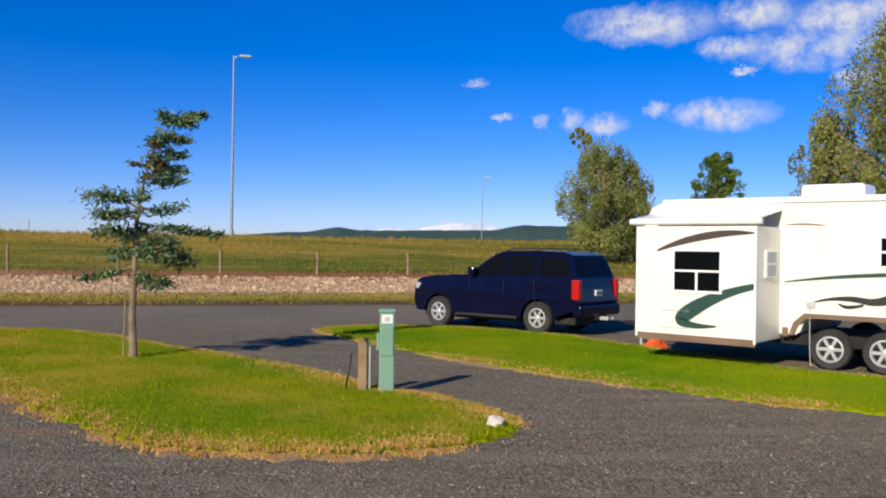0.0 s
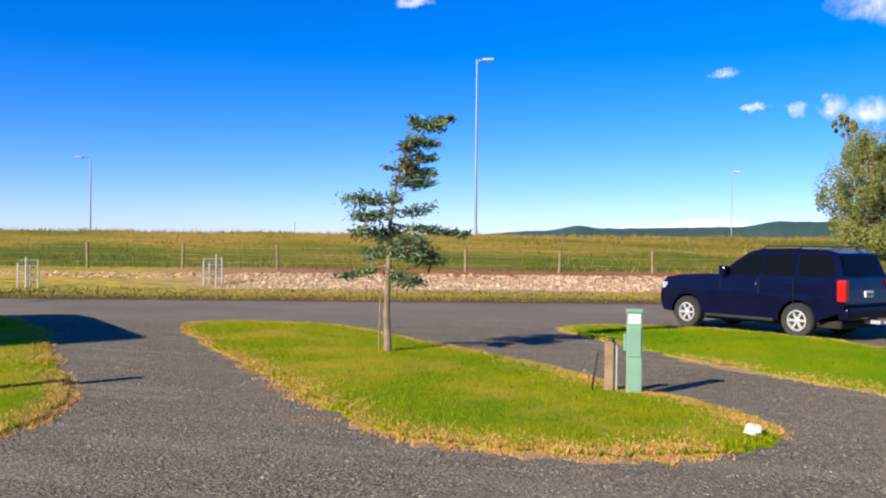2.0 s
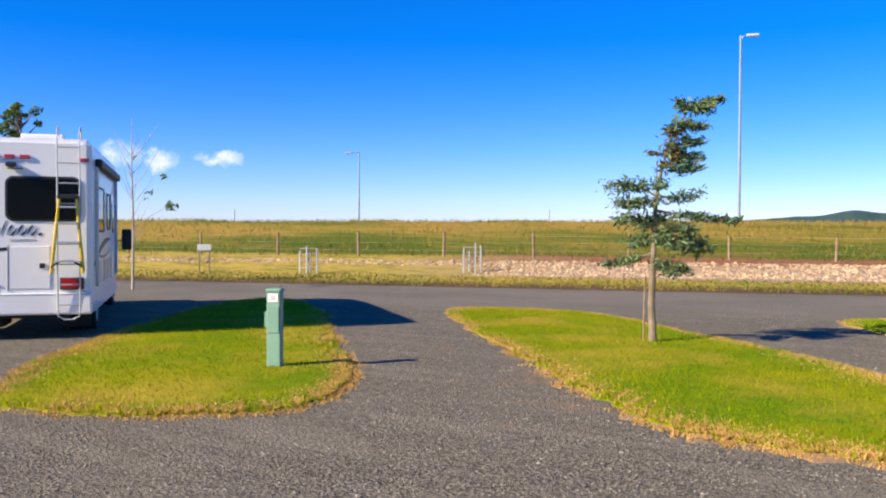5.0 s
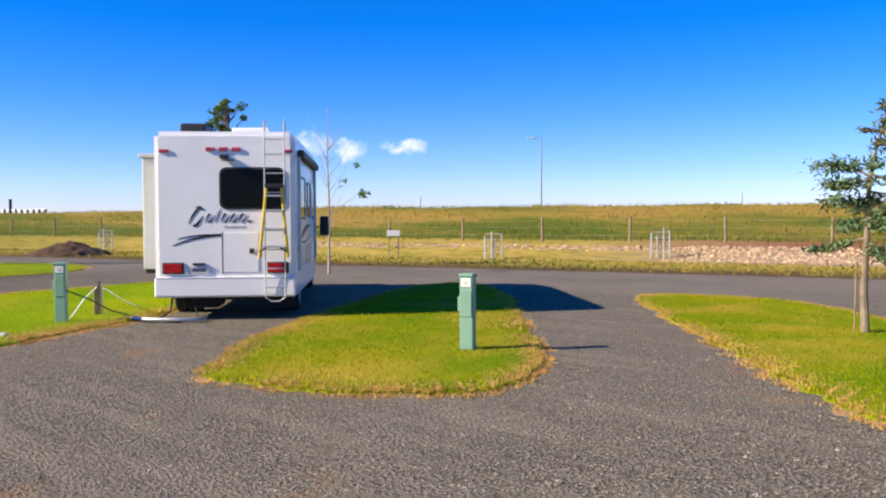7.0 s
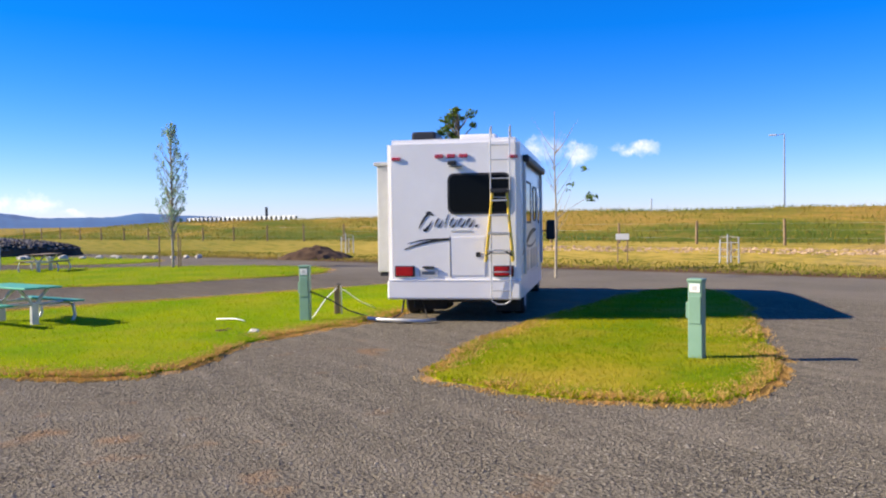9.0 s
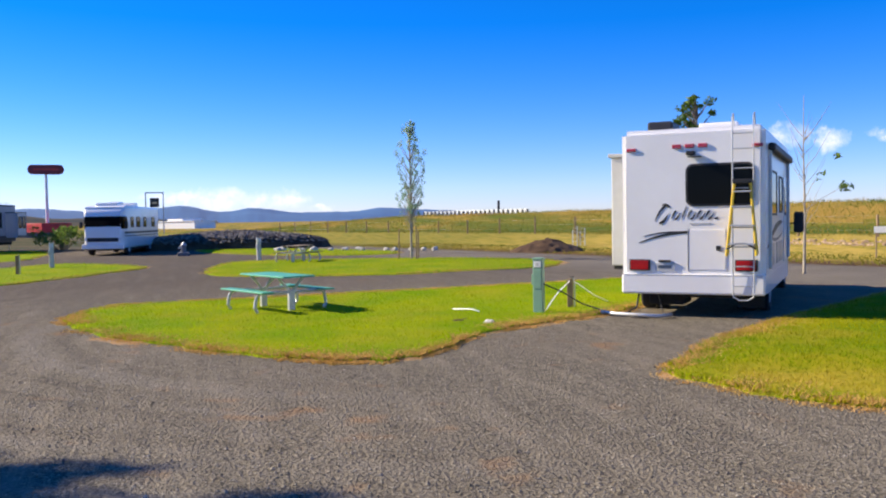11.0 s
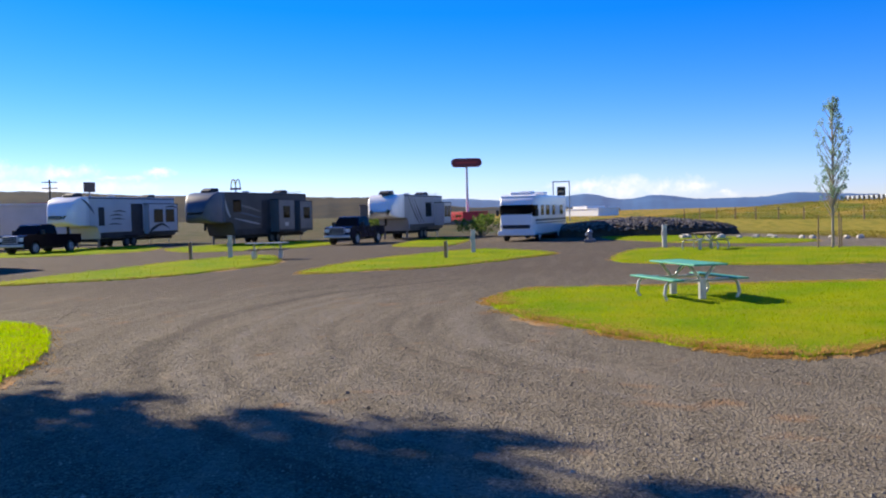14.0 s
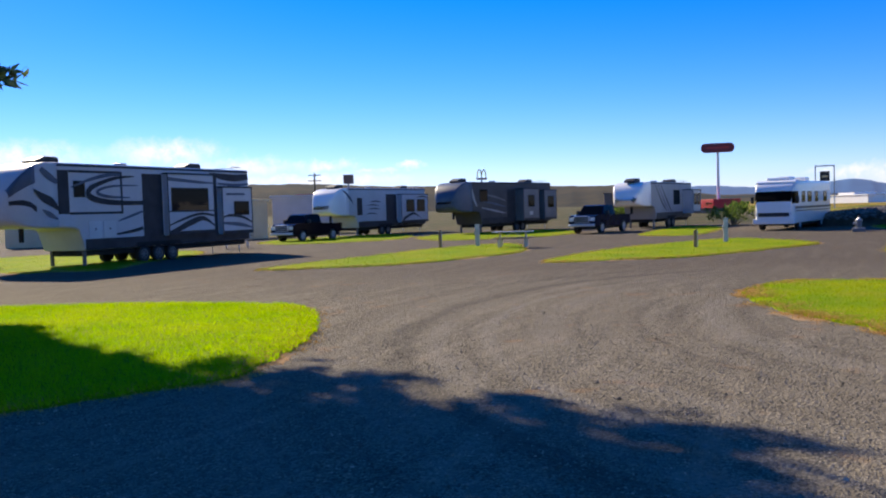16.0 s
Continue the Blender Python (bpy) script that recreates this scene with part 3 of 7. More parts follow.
LAWN = "mown green lawn island with a dry straw-coloured edge"
turf([(-11.4, 18.3), (-8.3, 14.4), (-5.9, 11.7), (-4.3, 9.9), (-3.1, 8.7), (-2.1, 8.2), (-0.5, 8.25), (0.3, 8.6), (0.9, 9.3), (0.8, 10.2), (0.2, 11.3), (-0.7, 12.1), (-2.2, 14.0), (-4.9, 16.6), (-8.0, 19.3), (-10.2, 19.5)], LAWN, 650, 11)
turf([(-2.8, 20.5), (-0.8, 17.1), (0.7, 15.0), (2.0, 13.6), (3.1, 12.5), (4.3, 11.4), (5.5, 10.6), (8, 9.0), (11, 7.4), (13.5, 7.6), (9.3, 12.0), (6.3, 14.6), (4.3, 17.6), (2.9, 20.0), (0.8, 21.6), (-1.6, 21.9)], LAWN, 560, 12, GREEN_BLADE, 0.06, 0.55)
turf([(-10.0, 5.7), (-8.7, 5.6), (-7.6, 6.05), (-6.6, 7.2), (-7.0, 8.7), (-7.9, 9.9), (-10.9, 13.2), (-14.2, 16.7), (-17.4, 18.6), (-17.0, 15.6), (-13.6, 10.0), (-12.0, 7.8)], LAWN, 600, 13)
turf([(-19.6, -2.5), (-16.7, -1.7), (-14.1, 0.0), (-12.4, 1.5), (-12.0, 2.9), (-13.9, 4.5), (-14.9, 6.0), (-16.4, 8.6), (-19.4, 11.8), (-23.0, 14.8), (-24.6, 14.2), (-23.8, 9.0), (-23.2, 4.5), (-22.6, 1.0), (-22.2, -1.7)], LAWN, 380, 14, LUSH, 0.055, 1.6)
turf([(-39.0, 1.0), (-32.9, 1.0), (-30.3, 6.0), (-30.8, 9.6), (-31.9, 13.5), (-36, 15.6), (-40.4, 13.6), (-42.6, 9.6), (-44.1, 2.9)], LAWN, 60, 15, LUSH, 0.08)
turf([(-29.2, -10.2), (-30.4, -7.6), (-31.9, -5.5), (-37, -3.0), (-41.4, -1.8), (-46.7, -5.7), (-42, -8.6), (-36.2, -10.2)], LAWN, 50, 16, LUSH, 0.08)
turf([(-25.8, -19.7), (-26.6, -17.2), (-28.0, -15.3), (-32, -13.9), (-36.7, -13.5), (-44.2, -17.0), (-40.5, -19.2), (-35.3, -19.6)], LAWN, 50, 17, LUSH, 0.08)
turf([(-23.7, -30.5), (-24.4, -28.6), (-25.7, -26.7), (-29.5, -28.8), (-36.5, -31.5), (-40, -36), (-36, -43), (-29, -41)], LAWN, 45, 18, LUSH, 0.08)
turf([(-8.3, -7.2), (-9.3, -7.3), (-10.6, -7.6), (-12.8, -8.7), (-14.6, -10.0), (-15.6, -11.6), (-15.2, -15.0), (-13.9, -18.2), (-12.4, -22.4), (-8, -21.5), (-4.5, -15), (-5.2, -9.5)], "lush bright green lawn under spruce shade", 950, 19, LIME_BLADE, 0.075, 0.4)
turf([(-50, -24), (-53, -19), (-60, -18), (-68, -22), (-66, -27), (-57, -29)], LAWN, 25, 20, LUSH, 0.1)
turf([(-47, -33), (-52, -28.6), (-60, -31), (-64, -36), (-57, -40), (-50, -38)], LAWN, 25, 21, LUSH, 0.1)
turf([(-52, -9), (-58, -8.5), (-68, -9.5), (-70, -12.5), (-60, -13), (-53, -12)], LAWN, 25, 22, LUSH, 0.1)
turf([(-54, 3.0), (-50, 5.5), (-47.5, 10), (-52, 12), (-62, 7), (-66, 1.5), (-60, 0.8)], LAWN, 25, 23, LUSH, 0.1)


def road_xy(s, u):
    """A place by its distance behind the road's line and its way along it, to the left."""
    return ROAD_N[0] * s - ROAD_N[1] * u, ROAD_N[1] * s + ROAD_N[0] * u


def scatter_band(s0, s1, u0, u1, count, seed, lift=0.0):
    rs = np.random.RandomState(seed)
    out = []
    for s, u in zip(rs.uniform(s0, s1, count), rs.uniform(u0, u1, count)):
        x, y = road_xy(s, u)
        out.append((x, y, ground_z(x, y) + lift))
    return out


rs = np.random.RandomState(5)
spots = scatter_band(37.4, 42.2, -40, 9, 9500, 31) + scatter_band(40.2, 42.0, 9, 30, 900, 38)
pebbles("pebble_bed", spots, rs.uniform(0.04, 0.13, len(spots)) * np.where(rs.rand(len(spots)) > 0.9, 1.6, 1), PEBBLE, "tan river stones in a bed behind the road", 32)
spots = scatter_band(44.5, 69, -45, 150, 30000, 33)
spots = [p for p in spots if noise.noise((p[0] * 0.22, p[1] * 0.22, 9)) > -0.35]
blades("wild_bank_grass", spots, WILD, "tall green and golden wild grass on the embankment", 0.22, 0.03, 0.5, 34)
spots = [p for p in scatter_band(46, 70, -45, 120, 26000, 39) if noise.noise((p[0] * 0.13, p[1] * 0.13, 5)) + 0.4 * noise.noise((p[0] * 0.6, p[1] * 0.6, 2)) > 0.30]
blades("tall_bank_grass", spots, TALL_STRAW, "tall straw-coloured grass tufts on the embankment", 0.36, 0.016, 0.6, 40)
spots = scatter_band(30.2, 37.2, -38, 60, 14000, 35)
blades("verge_grass", spots, WILD, "short dry grass verge beside the road", 0.09, 0.03, 0.5, 36)
# loose stones on the gravel, denser near where it is walked
ang, dist = rs.uniform(-0.7, 2.8, 90000), 3.2 + 22 * rs.uniform(0, 1, 90000) ** 1.6
gx, gy = -dist * np.sin(ang), dist * np.cos(ang)
free = np.ones(len(gx), bool)
for line in TURF_LINES[:4] + TURF_LINES[8:9]:
    free &= ~inside(gx, gy, line)
free &= ROAD_N[0] * gx + ROAD_N[1] * gy < 22
gx, gy = gx[free], gy[free]
pebbles("loose_gravel", np.stack([gx, gy, np.full(len(gx), 0.004)], 1), rs.uniform(0.006, 0.017, len(gx)) * np.where(rs.rand(len(gx)) > 0.985, 1.9, 1), STONE, "loose grey crushed stones on the gravel", 37)

# vehicles: x forward, y to the left, z up


def lathe(profile, n=28, bm=None, caps=True):
    """A turned shape round the y axis, from (radius, y) pairs."""
    bm = bm or bmesh.new()
    rings = []
    for r, y in profile:
        rings.append([bm.verts.new((r * math.cos(math.tau * k / n), y, r * math.sin(math.tau * k / n))) for k in range(n)])
    for a, b in zip(rings, rings[1:]):
        for k in range(n):
            bm.faces.new((a[k], b[k], b[(k + 1) % n], a[(k + 1) % n]))
    if caps:
        bm.faces.new(rings[0])
        bm.faces.new(rings[-1][::-1])
    bmesh.ops.recalc_face_normals(bm, faces=bm.faces[:])
    return bm


def wheel(parent, x, y, r, w, spokes=6, rim_r=0.62, rim_mat=None, out=1):
    """A tyre with its rim; out: 1 where the outer side is to the left, -1 to the right."""
    h = w / 2
    tyre = lathe([(rim_r * r, -h * 0.9), (r * 0.93, -h), (r, -h * 0.65), (r, h * 0.65), (r * 0.93, h), (rim_r * r, h * 0.9)], caps=False)
    ob = part("wheel", tyre, RUBBER, parent, "black rubber tyre", at=pose(x, y, r))
    q = rim_r * r
    bm = lathe([(q * 1.02, h * 0.5), (q * 1.02, h * 0.92), (q * 0.90, h * 0.95), (q * 0.84, h * 0.55)], 24, caps=False)
    for k in range(spokes):
        a = math.tau * k / spokes
        arm = box(q * 0.12, q * 0.95, h * 0.5, h * 0.86, -q * 0.13, q * 0.13, 0.008, 1)
        arm.transform(Matrix.Rotation(a, 4, "Y"))
        join(bm, arm)
    join(bm, lathe([(q * 0.26, h * 0.4), (q * 0.26, h * 0.92), (q * 0.18, h * 0.98)], 14))
    hub = lathe([(q * 0.98, h * 0.3), (q * 0.98, h * 0.5), (q * 0.1, h * 0.52)], 20)
    if out < 0:
        hub.transform(Matrix.Diagonal((1, -1, 1, 1)))
        bmesh.ops.recalc_face_normals(hub, faces=hub.faces[:])
        bm.transform(Matrix.Diagonal((1, -1, 1, 1)))
        bmesh.ops.recalc_face_normals(bm, faces=bm.faces[:])
    part("rim", bm, rim_mat or CHROME, ob, "bright spoked alloy rim")
    part("brake_disc", hub, UNDER, ob, "dark brake disc")
    return ob


def arch(cx, r, z0, n=9):
    """Points along a wheel opening, from front to back."""
    a0 = math.asin(min(1, max(0, z0 - r * 0.98) / (r * 1.18))) if z0 > r * 0.98 else 0
    return [(cx + 1.18 * r * math.cos(a), max(z0, r * 0.98 + 1.18 * r * math.sin(a))) for a in [math.pi * i / n for i in range(n + 1)]]


def panel(pts, side, thick=0.006, inset=0.0):
    """A thin shaped plate whose corners are given in full, thickened along side."""
    bm = bmesh.new()
    s = Vector(side).normalized() * thick
    a = [bm.verts.new(Vector(p)) for p in pts]
    b = [bm.verts.new(Vector(p) + s) for p in pts]
    k = len(a)
    bm.faces.new(b)
    bm.faces.new(a[::-1])
    for i in range(k):
        bm.faces.new((a[i], a[(i + 1) % k], b[(i + 1) % k], b[i]))
    bmesh.ops.recalc_face_normals(bm, faces=bm.faces[:])
    return bm


def rounded(pts, r, n=3):
    """A flat outline with its corners rounded."""
    out, k = [], len(pts)
    for i in range(k):
        p, a, b = Vector(pts[i]), Vector(pts[i - 1]), Vector(pts[(i + 1) % k])
        u, v = (a - p), (b - p)
        d = min(r, u.length * 0.45, v.length * 0.45)
        u, v = p + u.normalized() * d, p + v.normalized() * d
        for j in range(n + 1):
            t = j / n
            out.append(tuple((1 - t) ** 2 * u + 2 * t * (1 - t) * p + t * t * v))
    return out


def swoosh(x0, z0, x1, z1, bow, thick, y, side, n=14):
    """A tapering curved stripe in a plane of constant y."""
    top, low = [], []
    for i in range(n + 1):
        t = i / n
        x, z = x0 + (x1 - x0) * t, z0 + (z1 - z0) * t + bow * 4 * t * (1 - t)
        w = thick * (math.sin(math.pi * min(1, t * 0.92 + 0.06)) ** 0.7) / 2
        top.append((x, y, z + w))
        low.append((x, y, z - w))
    bm = bmesh.new()
    a, b = [bm.verts.new(p) for p in top], [bm.verts.new(p) for p in low]
    for i in range(n):
        bm.faces.new((a[i], a[i + 1], b[i + 1], b[i]))
    out = bmesh.ops.extrude_face_region(bm, geom=bm.faces[:])
    for v in out["geom"]:
        if isinstance(v, bmesh.types.BMVert):
            v.co.y += 0.004 * side
    bmesh.ops.recalc_face_normals(bm, faces=bm.faces[:])
    return bm


def crescent(spine, y):
    """A stripe of changing width along (x, z, width) points, in a plane of constant y."""
    bm, rows, k = bmesh.new(), [], len(spine)
    fine = []
    for i in range(k - 1):
        a, b, c, d = (Vector(spine[min(k - 1, max(0, i + j))]) for j in (-1, 0, 1, 2))
        for q in range(5):
            t = q / 5
            fine.append(0.5 * (2 * b + (c - a) * t + (2 * a - 5 * b + 4 * c - d) * t * t + (3 * b - a - 3 * c + d) * t ** 3))
    fine.append(Vector(spine[-1]))
    for i, p in enumerate(fine):
        g = fine[min(i + 1, len(fine) - 1)] - fine[max(i - 1, 0)]
        u = Vector((-g.y, g.x)).normalized() * max(0.004, p.z) / 2
        rows.append([bm.verts.new((p.x + e * u.x, y + o, p.y + e * u.y)) for o in (0.0, 0.004) for e in (1, -1)])
    for a, b in zip(rows, rows[1:]):
        for i, j in ((0, 1), (1, 3), (3, 2), (2, 0)):
            bm.faces.new((a[i], b[i], b[j], a[j]))
    bm.faces.new([rows[0][i] for i in (0, 1, 3, 2)])
    bm.faces.new([rows[-1][i] for i in (0, 2, 3, 1)])
    bmesh.ops.recalc_face_normals(bm, faces=bm.faces[:])
    return bm


def side_window(parent, x0, x1, z0, z1, y, side, frame_mat=None, bars=0, name="window"):
    """A framed caravan window on a wall of constant y."""
    d = 0.02 * side
    fr = bmesh.new()
    t = 0.045
    for a, b, c, e in ((x0 - t, x1 + t, z1, z1 + t), (x0 - t, x1 + t, z0 - t, z0), (x0 - t, x0, z0, z1), (x1, x1 + t, z0, z1)):
        box(a, b, min(y, y + d), max(y, y + d), c, e, 0.006, 1, fr)
    for i in range(bars):
        zz = z0 + (z1 - z0) * (i + 1) / (bars + 1)
        box(x0, x1, min(y, y + d), max(y, y + d), zz - 0.018, zz + 0.018, 0.004, 1, fr)
    ob = part(name, fr, frame_mat or WHITE, parent, "framed caravan window")
    part("pane", box(x0, x1, min(y, y + d * 0.4), max(y, y + d * 0.4), z0, z1), DARK_GLASS, ob, "dark glass pane")
    return ob


def suv():
    m = heading(2.90, 21.21, -0.788, 0.616)
    car = thing("suv", m, "dark navy blue large suv parked on the road beside the lawn", "car")
    r, base = 0.385, 2.92
    low = [(-1.02, 0.62), (-1.08, 0.80), (-1.04, 1.10), (-1.00, 1.33), (2.10, 1.34), (2.45, 1.33), (3.15, 1.29), (3.60, 1.21), (3.76, 1.06), (3.80, 0.66), (3.68, 0.40)]
    low += [(base + 1.18 * r + 0.02, 0.38)] + arch(base, r, 0.38) + [(base - 1.18 * r - 0.02, 0.36), (1.18 * r + 0.02, 0.36)] + arch(0, r, 0.38) + [(-1.18 * r - 0.02, 0.42)]
    body = slab(low, -1.0, 1.0)
    for co, no in (((0, 0, 0.95), (0, 0, 1)), ((3.0, 0, 0), (1, 0, 0)), ((3.4, 0, 0), (1, 0, 0)), ((2.2, 0, 0), (1, 0, 0)), ((-0.8, 0, 0), (1, 0, 0)), ((1.4, 0, 0), (1, 0, 0))):
        bmesh.ops.bisect_plane(body, geom=body.verts[:] + body.edges[:] + body.faces[:], plane_co=co, plane_no=no)
    for v in body.verts:
        k = 1.0
        if v.co.z > 0.95:
            k -= 0.06 * (v.co.z - 0.95) / 0.4
        if v.co.x > 3.0:
            k -= 0.10 * ((v.co.x - 3.0) / 0.78) ** 2
        if v.co.x < -0.8:
            k -= 0.03
        v.co.y *= k
    bmesh.ops.bevel(body, geom=[e for e in body.edges if abs(abs(e.verts[0].co.y) - abs(e.verts[1].co.y)) < 0.2 and abs(e.verts[0].co.y) > 0.5 and min(v.co.z for v in e.verts) > 0.55 and e.verts[0].co.y * e.verts[1].co.y > 0], offset=0.05, segments=3, affect="EDGES", clamp_overlap=True)
    part("body", body, NAVY, car, "glossy dark navy body")
    # greenhouse
    house = [(-1.00, 1.30), (-0.80, 1.86), (-0.55, 1.93), (0.2, 1.955), (1.0, 1.94), (1.30, 1.88), (2.12, 1.30)]
    top = slab(house, -0.94, 0.94)
    lean = lambda z: 0.94 - 0.17 * max(0, z - 1.30) / 0.65
    for v in top.verts:
        v.co.y = math.copysign(lean(v.co.z), v.co.y)
    bmesh.ops.bevel(top, geom=[e for e in top.edges if min(v.co.z for v in e.verts) > 1.5 and e.verts[0].co.y * e.verts[1].co.y > 0], offset=0.06, segments=3, affect="EDGES", clamp_overlap=True)
    part("cabin", top, NAVY, car, "navy roof and pillars")
    for s in (1, -1):
        for name, pts in (("front_window", [(0.98, 1.36), (0.98, 1.82), (1.28, 1.80), (1.92, 1.36)]), ("rear_window", [(0.12, 1.36), (0.12, 1.83), (0.90, 1.82), (0.90, 1.36)]), ("quarter_window", [(-0.84, 1.38), (-0.70, 1.80), (0.02, 1.83), (0.02, 1.36)])):
            p3 = [(x, s * (lean(z) + 0.002), z) for x, z in rounded(pts, 0.06)]
            part(name, panel(p3, (0, s, 0.26)), DARK_GLASS, car, "dark tinted side glass")
    part("windscreen", panel([(1.33, 0.74, 1.86), (1.33, -0.74, 1.86), (2.08, -0.86, 1.34), (2.08, 0.86, 1.34)], (0.57, 0, 0.82)), DARK_GLASS, car, "tinted windscreen")
    part("tailgate_window", panel([(-0.98, 0.78, 1.40), (-0.98, -0.78, 1.40), (-0.83, -0.68, 1.82), (-0.83, 0.68, 1.82)], (-0.94, 0, 0.34)), DARK_GLASS, car, "dark rear glass")
    for s in (1, -1):
        part("tail_lamp", box(-1.10, -0.90, min(s * 0.83, s * 0.985), max(s * 0.83, s * 0.985), 0.84, 1.30, 0.03), RED_LENS, car, "tall red tail lamp")
        part("headlamp", box(3.46, 3.74, min(s * 0.62, s * 0.93), max(s * 0.62, s * 0.93), 0.92, 1.10, 0.04), CHROME, car, "clear headlamp")
        part("wing_mirror", box(1.72, 1.90, min(s * 0.95, s * 1.17), max(s * 0.95, s * 1.17), 1.34, 1.54, 0.05), NAVY, car, "navy door mirror")
        part("roof_rail", pipe([(-0.7, s * 0.70, 1.93), (-0.6, s * 0.70, 2.0), (0.9, s * 0.70, 2.0), (1.05, s * 0.70, 1.93)], 0.018), BLACK, car)
        part("running_board", box(0.55, 2.35, min(s * 0.92, s * 1.04), max(s * 0.92, s * 1.04), 0.33, 0.40, 0.02), BLACK, car, "black running board")
        for x in (0.10, 0.94):
            part("door_handle", box(x + 0.08, x + 0.24, min(s * 0.955, s * 0.99), max(s * 0.955, s * 0.99), 1.13, 1.17, 0.012), NAVY, car)
        for x in (0.08, 0.94, 1.95):
            part("door_seam", box(x, x + 0.008, min(s * 0.96, s * 0.998), max(s * 0.96, s * 0.998), 0.48, 1.28), BLACK, car)
        part("badge", box(2.15, 2.5, min(s * 0.972, s * 0.985), max(s * 0.972, s * 0.985), 0.95, 1.0), CHROME, car)
    part("rear_bumper", box(-1.16, -0.9, -0.96, 0.96, 0.45, 0.72, 0.06, 3), NAVY, car, "navy rear bumper")
    part("front_bumper", box(3.5, 3.82, -0.86, 0.86, 0.42, 0.72, 0.08, 3), NAVY, car, "navy front bumper")
    part("number_plate", box(-1.09, -1.055, -0.16, 0.16, 0.92, 1.06, 0.005), CLEAR_PAINT, car, "pale plate")
    part("plate_bar", box(-1.096, -1.088, -0.11, 0.11, 0.97, 1.01), SLATE, car)
    part("chassis", box(-0.9, 3.5, -0.8, 0.8, 0.25, 0.42, 0.04), UNDER, car, "dark underbody")
    part("tow_hitch", box(-1.35, -1.0, -0.05, 0.05, 0.36, 0.44, 0.01), STEEL, car)
    part("exhaust_pipe", rod((-1.2, -0.55, 0.36), (-0.8, -0.55, 0.36), 0.035), CHROME, car)
    for x in (0, base):
        for s in (1, -1):
            wheel(car, x, s * 0.87, r, 0.27, 6, 0.58, out=s)


suv()


def travel_trailer():
    m = heading(7.0, 14.62, -0.77, 0.64)
    t = thing("travel_trailer", m, "cream travel trailer with green swoosh graphics and open slide-out", "trailer")
    W = 2.45
    out = [(-4.6, 0.55), (-4.62, 2.75), (-4.4, 2.95), (3.4, 2.95), (3.75, 2.82), (4.02, 2.2), (3.95, 1.2), (3.70, 0.55), (1.0, 0.55), (0.92, 0.60), (0.86, 0.78), (0.70, 0.88), (-0.62, 0.88), (-0.78, 0.78), (-0.84, 0.60), (-0.92, 0.55)]
    part("body", slab(out, -W, 0, 0.03), CREAM, t, "cream fibreglass trailer body")
    part("roof_edge", box(-4.5, 3.5, -0.02, 0.035, 2.86, 2.96, 0.012), WHITE, t)
    part("underframe", box(-4.3, 3.6, -W + 0.1, -0.15, 0.38, 0.56), UNDER, t, "dark chassis")
    arch_trim = slab([(1.10, 0.55), (1.02, 0.78), (0.84, 0.94), (-0.74, 0.94), (-0.92, 0.78), (-1.0, 0.55), (-0.92, 0.55), (-0.84, 0.74), (-0.70, 0.86), (0.78, 0.86), (0.94, 0.74), (1.02, 0.55)], -0.01, 0.05)
    part("fender_trim", arch_trim, BROWN, t, "brown plastic fender trim")
    part("skirt", box(-4.6, -1.02, -0.01, 0.02, 0.52, 0.68), BROWN, t)
    part("skirt", box(1.12, 1.22, -0.01, 0.02, 0.52, 0.68), BROWN, t)
    for x in (0.43, -0.42):
        for y, o in ((-0.12, 1), (-W + 0.12, -1)):
            wheel(t, x, y, 0.345, 0.22, 6, 0.64, out=o)
    # slide-out room
    sl = part("slide_out", box(1.27, 3.45, -0.1, 1.15, 0.46, 2.42, 0.025), CREAM, t, "cream slide-out room")
    part("skirt", box(1.27, 3.45, 1.15, 1.162, 0.40, 0.52, 0.004), BROWN, sl, "brown lower skirt")
    for x in (1.285, 3.435):
        part("corner_trim", box(x - 0.02, x + 0.02, 1.15, 1.172, 0.44, 2.42, 0.006), WHITE, sl)
    part("slide_awning", rod((1.2, 1.12, 2.50), (3.6, 1.12, 2.50), 0.055, n=14), WHITE, sl, "rolled white awning tube")
    part("awning_fabric", panel([(1.25, 0.0, 2.72), (3.55, 0.0, 2.72), (3.55, 1.12, 2.545), (1.25, 1.12, 2.545)], (0, 0, 1), 0.012), WHITE, sl, "white awning fabric over the slide-out")
    side_window(sl, 1.90, 2.72, 1.30, 1.98, 1.15, 1, bars=1)
    part("window_post", box(2.29, 2.33, 1.15, 1.168, 1.30, 1.62), WHITE, sl)
    ob = part("end_window", box(1.24, 1.27, 0.25, 0.80, 1.55, 2.02, 0.01), WHITE, sl, "small framed end window")
    for z in (1.58, 1.80):
        part("pane", box(1.232, 1.245, 0.31, 0.74, z, z + 0.19), GREY_METAL, ob, "grey obscured pane")
    part("stripe", swoosh(3.05, 1.99, 1.30, 2.30, 0.10, 0.13, 1.152, 1), DARK_BROWN, sl, "dark brown swoosh stripe")
    part("stripe", crescent([(1.30, 1.41, 0.10), (1.60, 1.33, 0.13), (1.95, 1.20, 0.18), (2.25, 1.05, 0.24), (2.48, 0.90, 0.26), (2.60, 0.79, 0.20), (2.50, 0.72, 0.14), (2.25, 0.69, 0.09), (1.95, 0.70, 0.03)], 1.152), DARK_GREEN, sl, "dark green hooked swoosh")
    part("lettering_bar", box(2.35, 2.95, 1.152, 1.156, 0.92, 0.95), PALE_GREY, sl)
    part("lettering_bar", box(2.45, 3.0, 1.152, 1.156, 0.62, 0.64), PALE_GREY, sl)
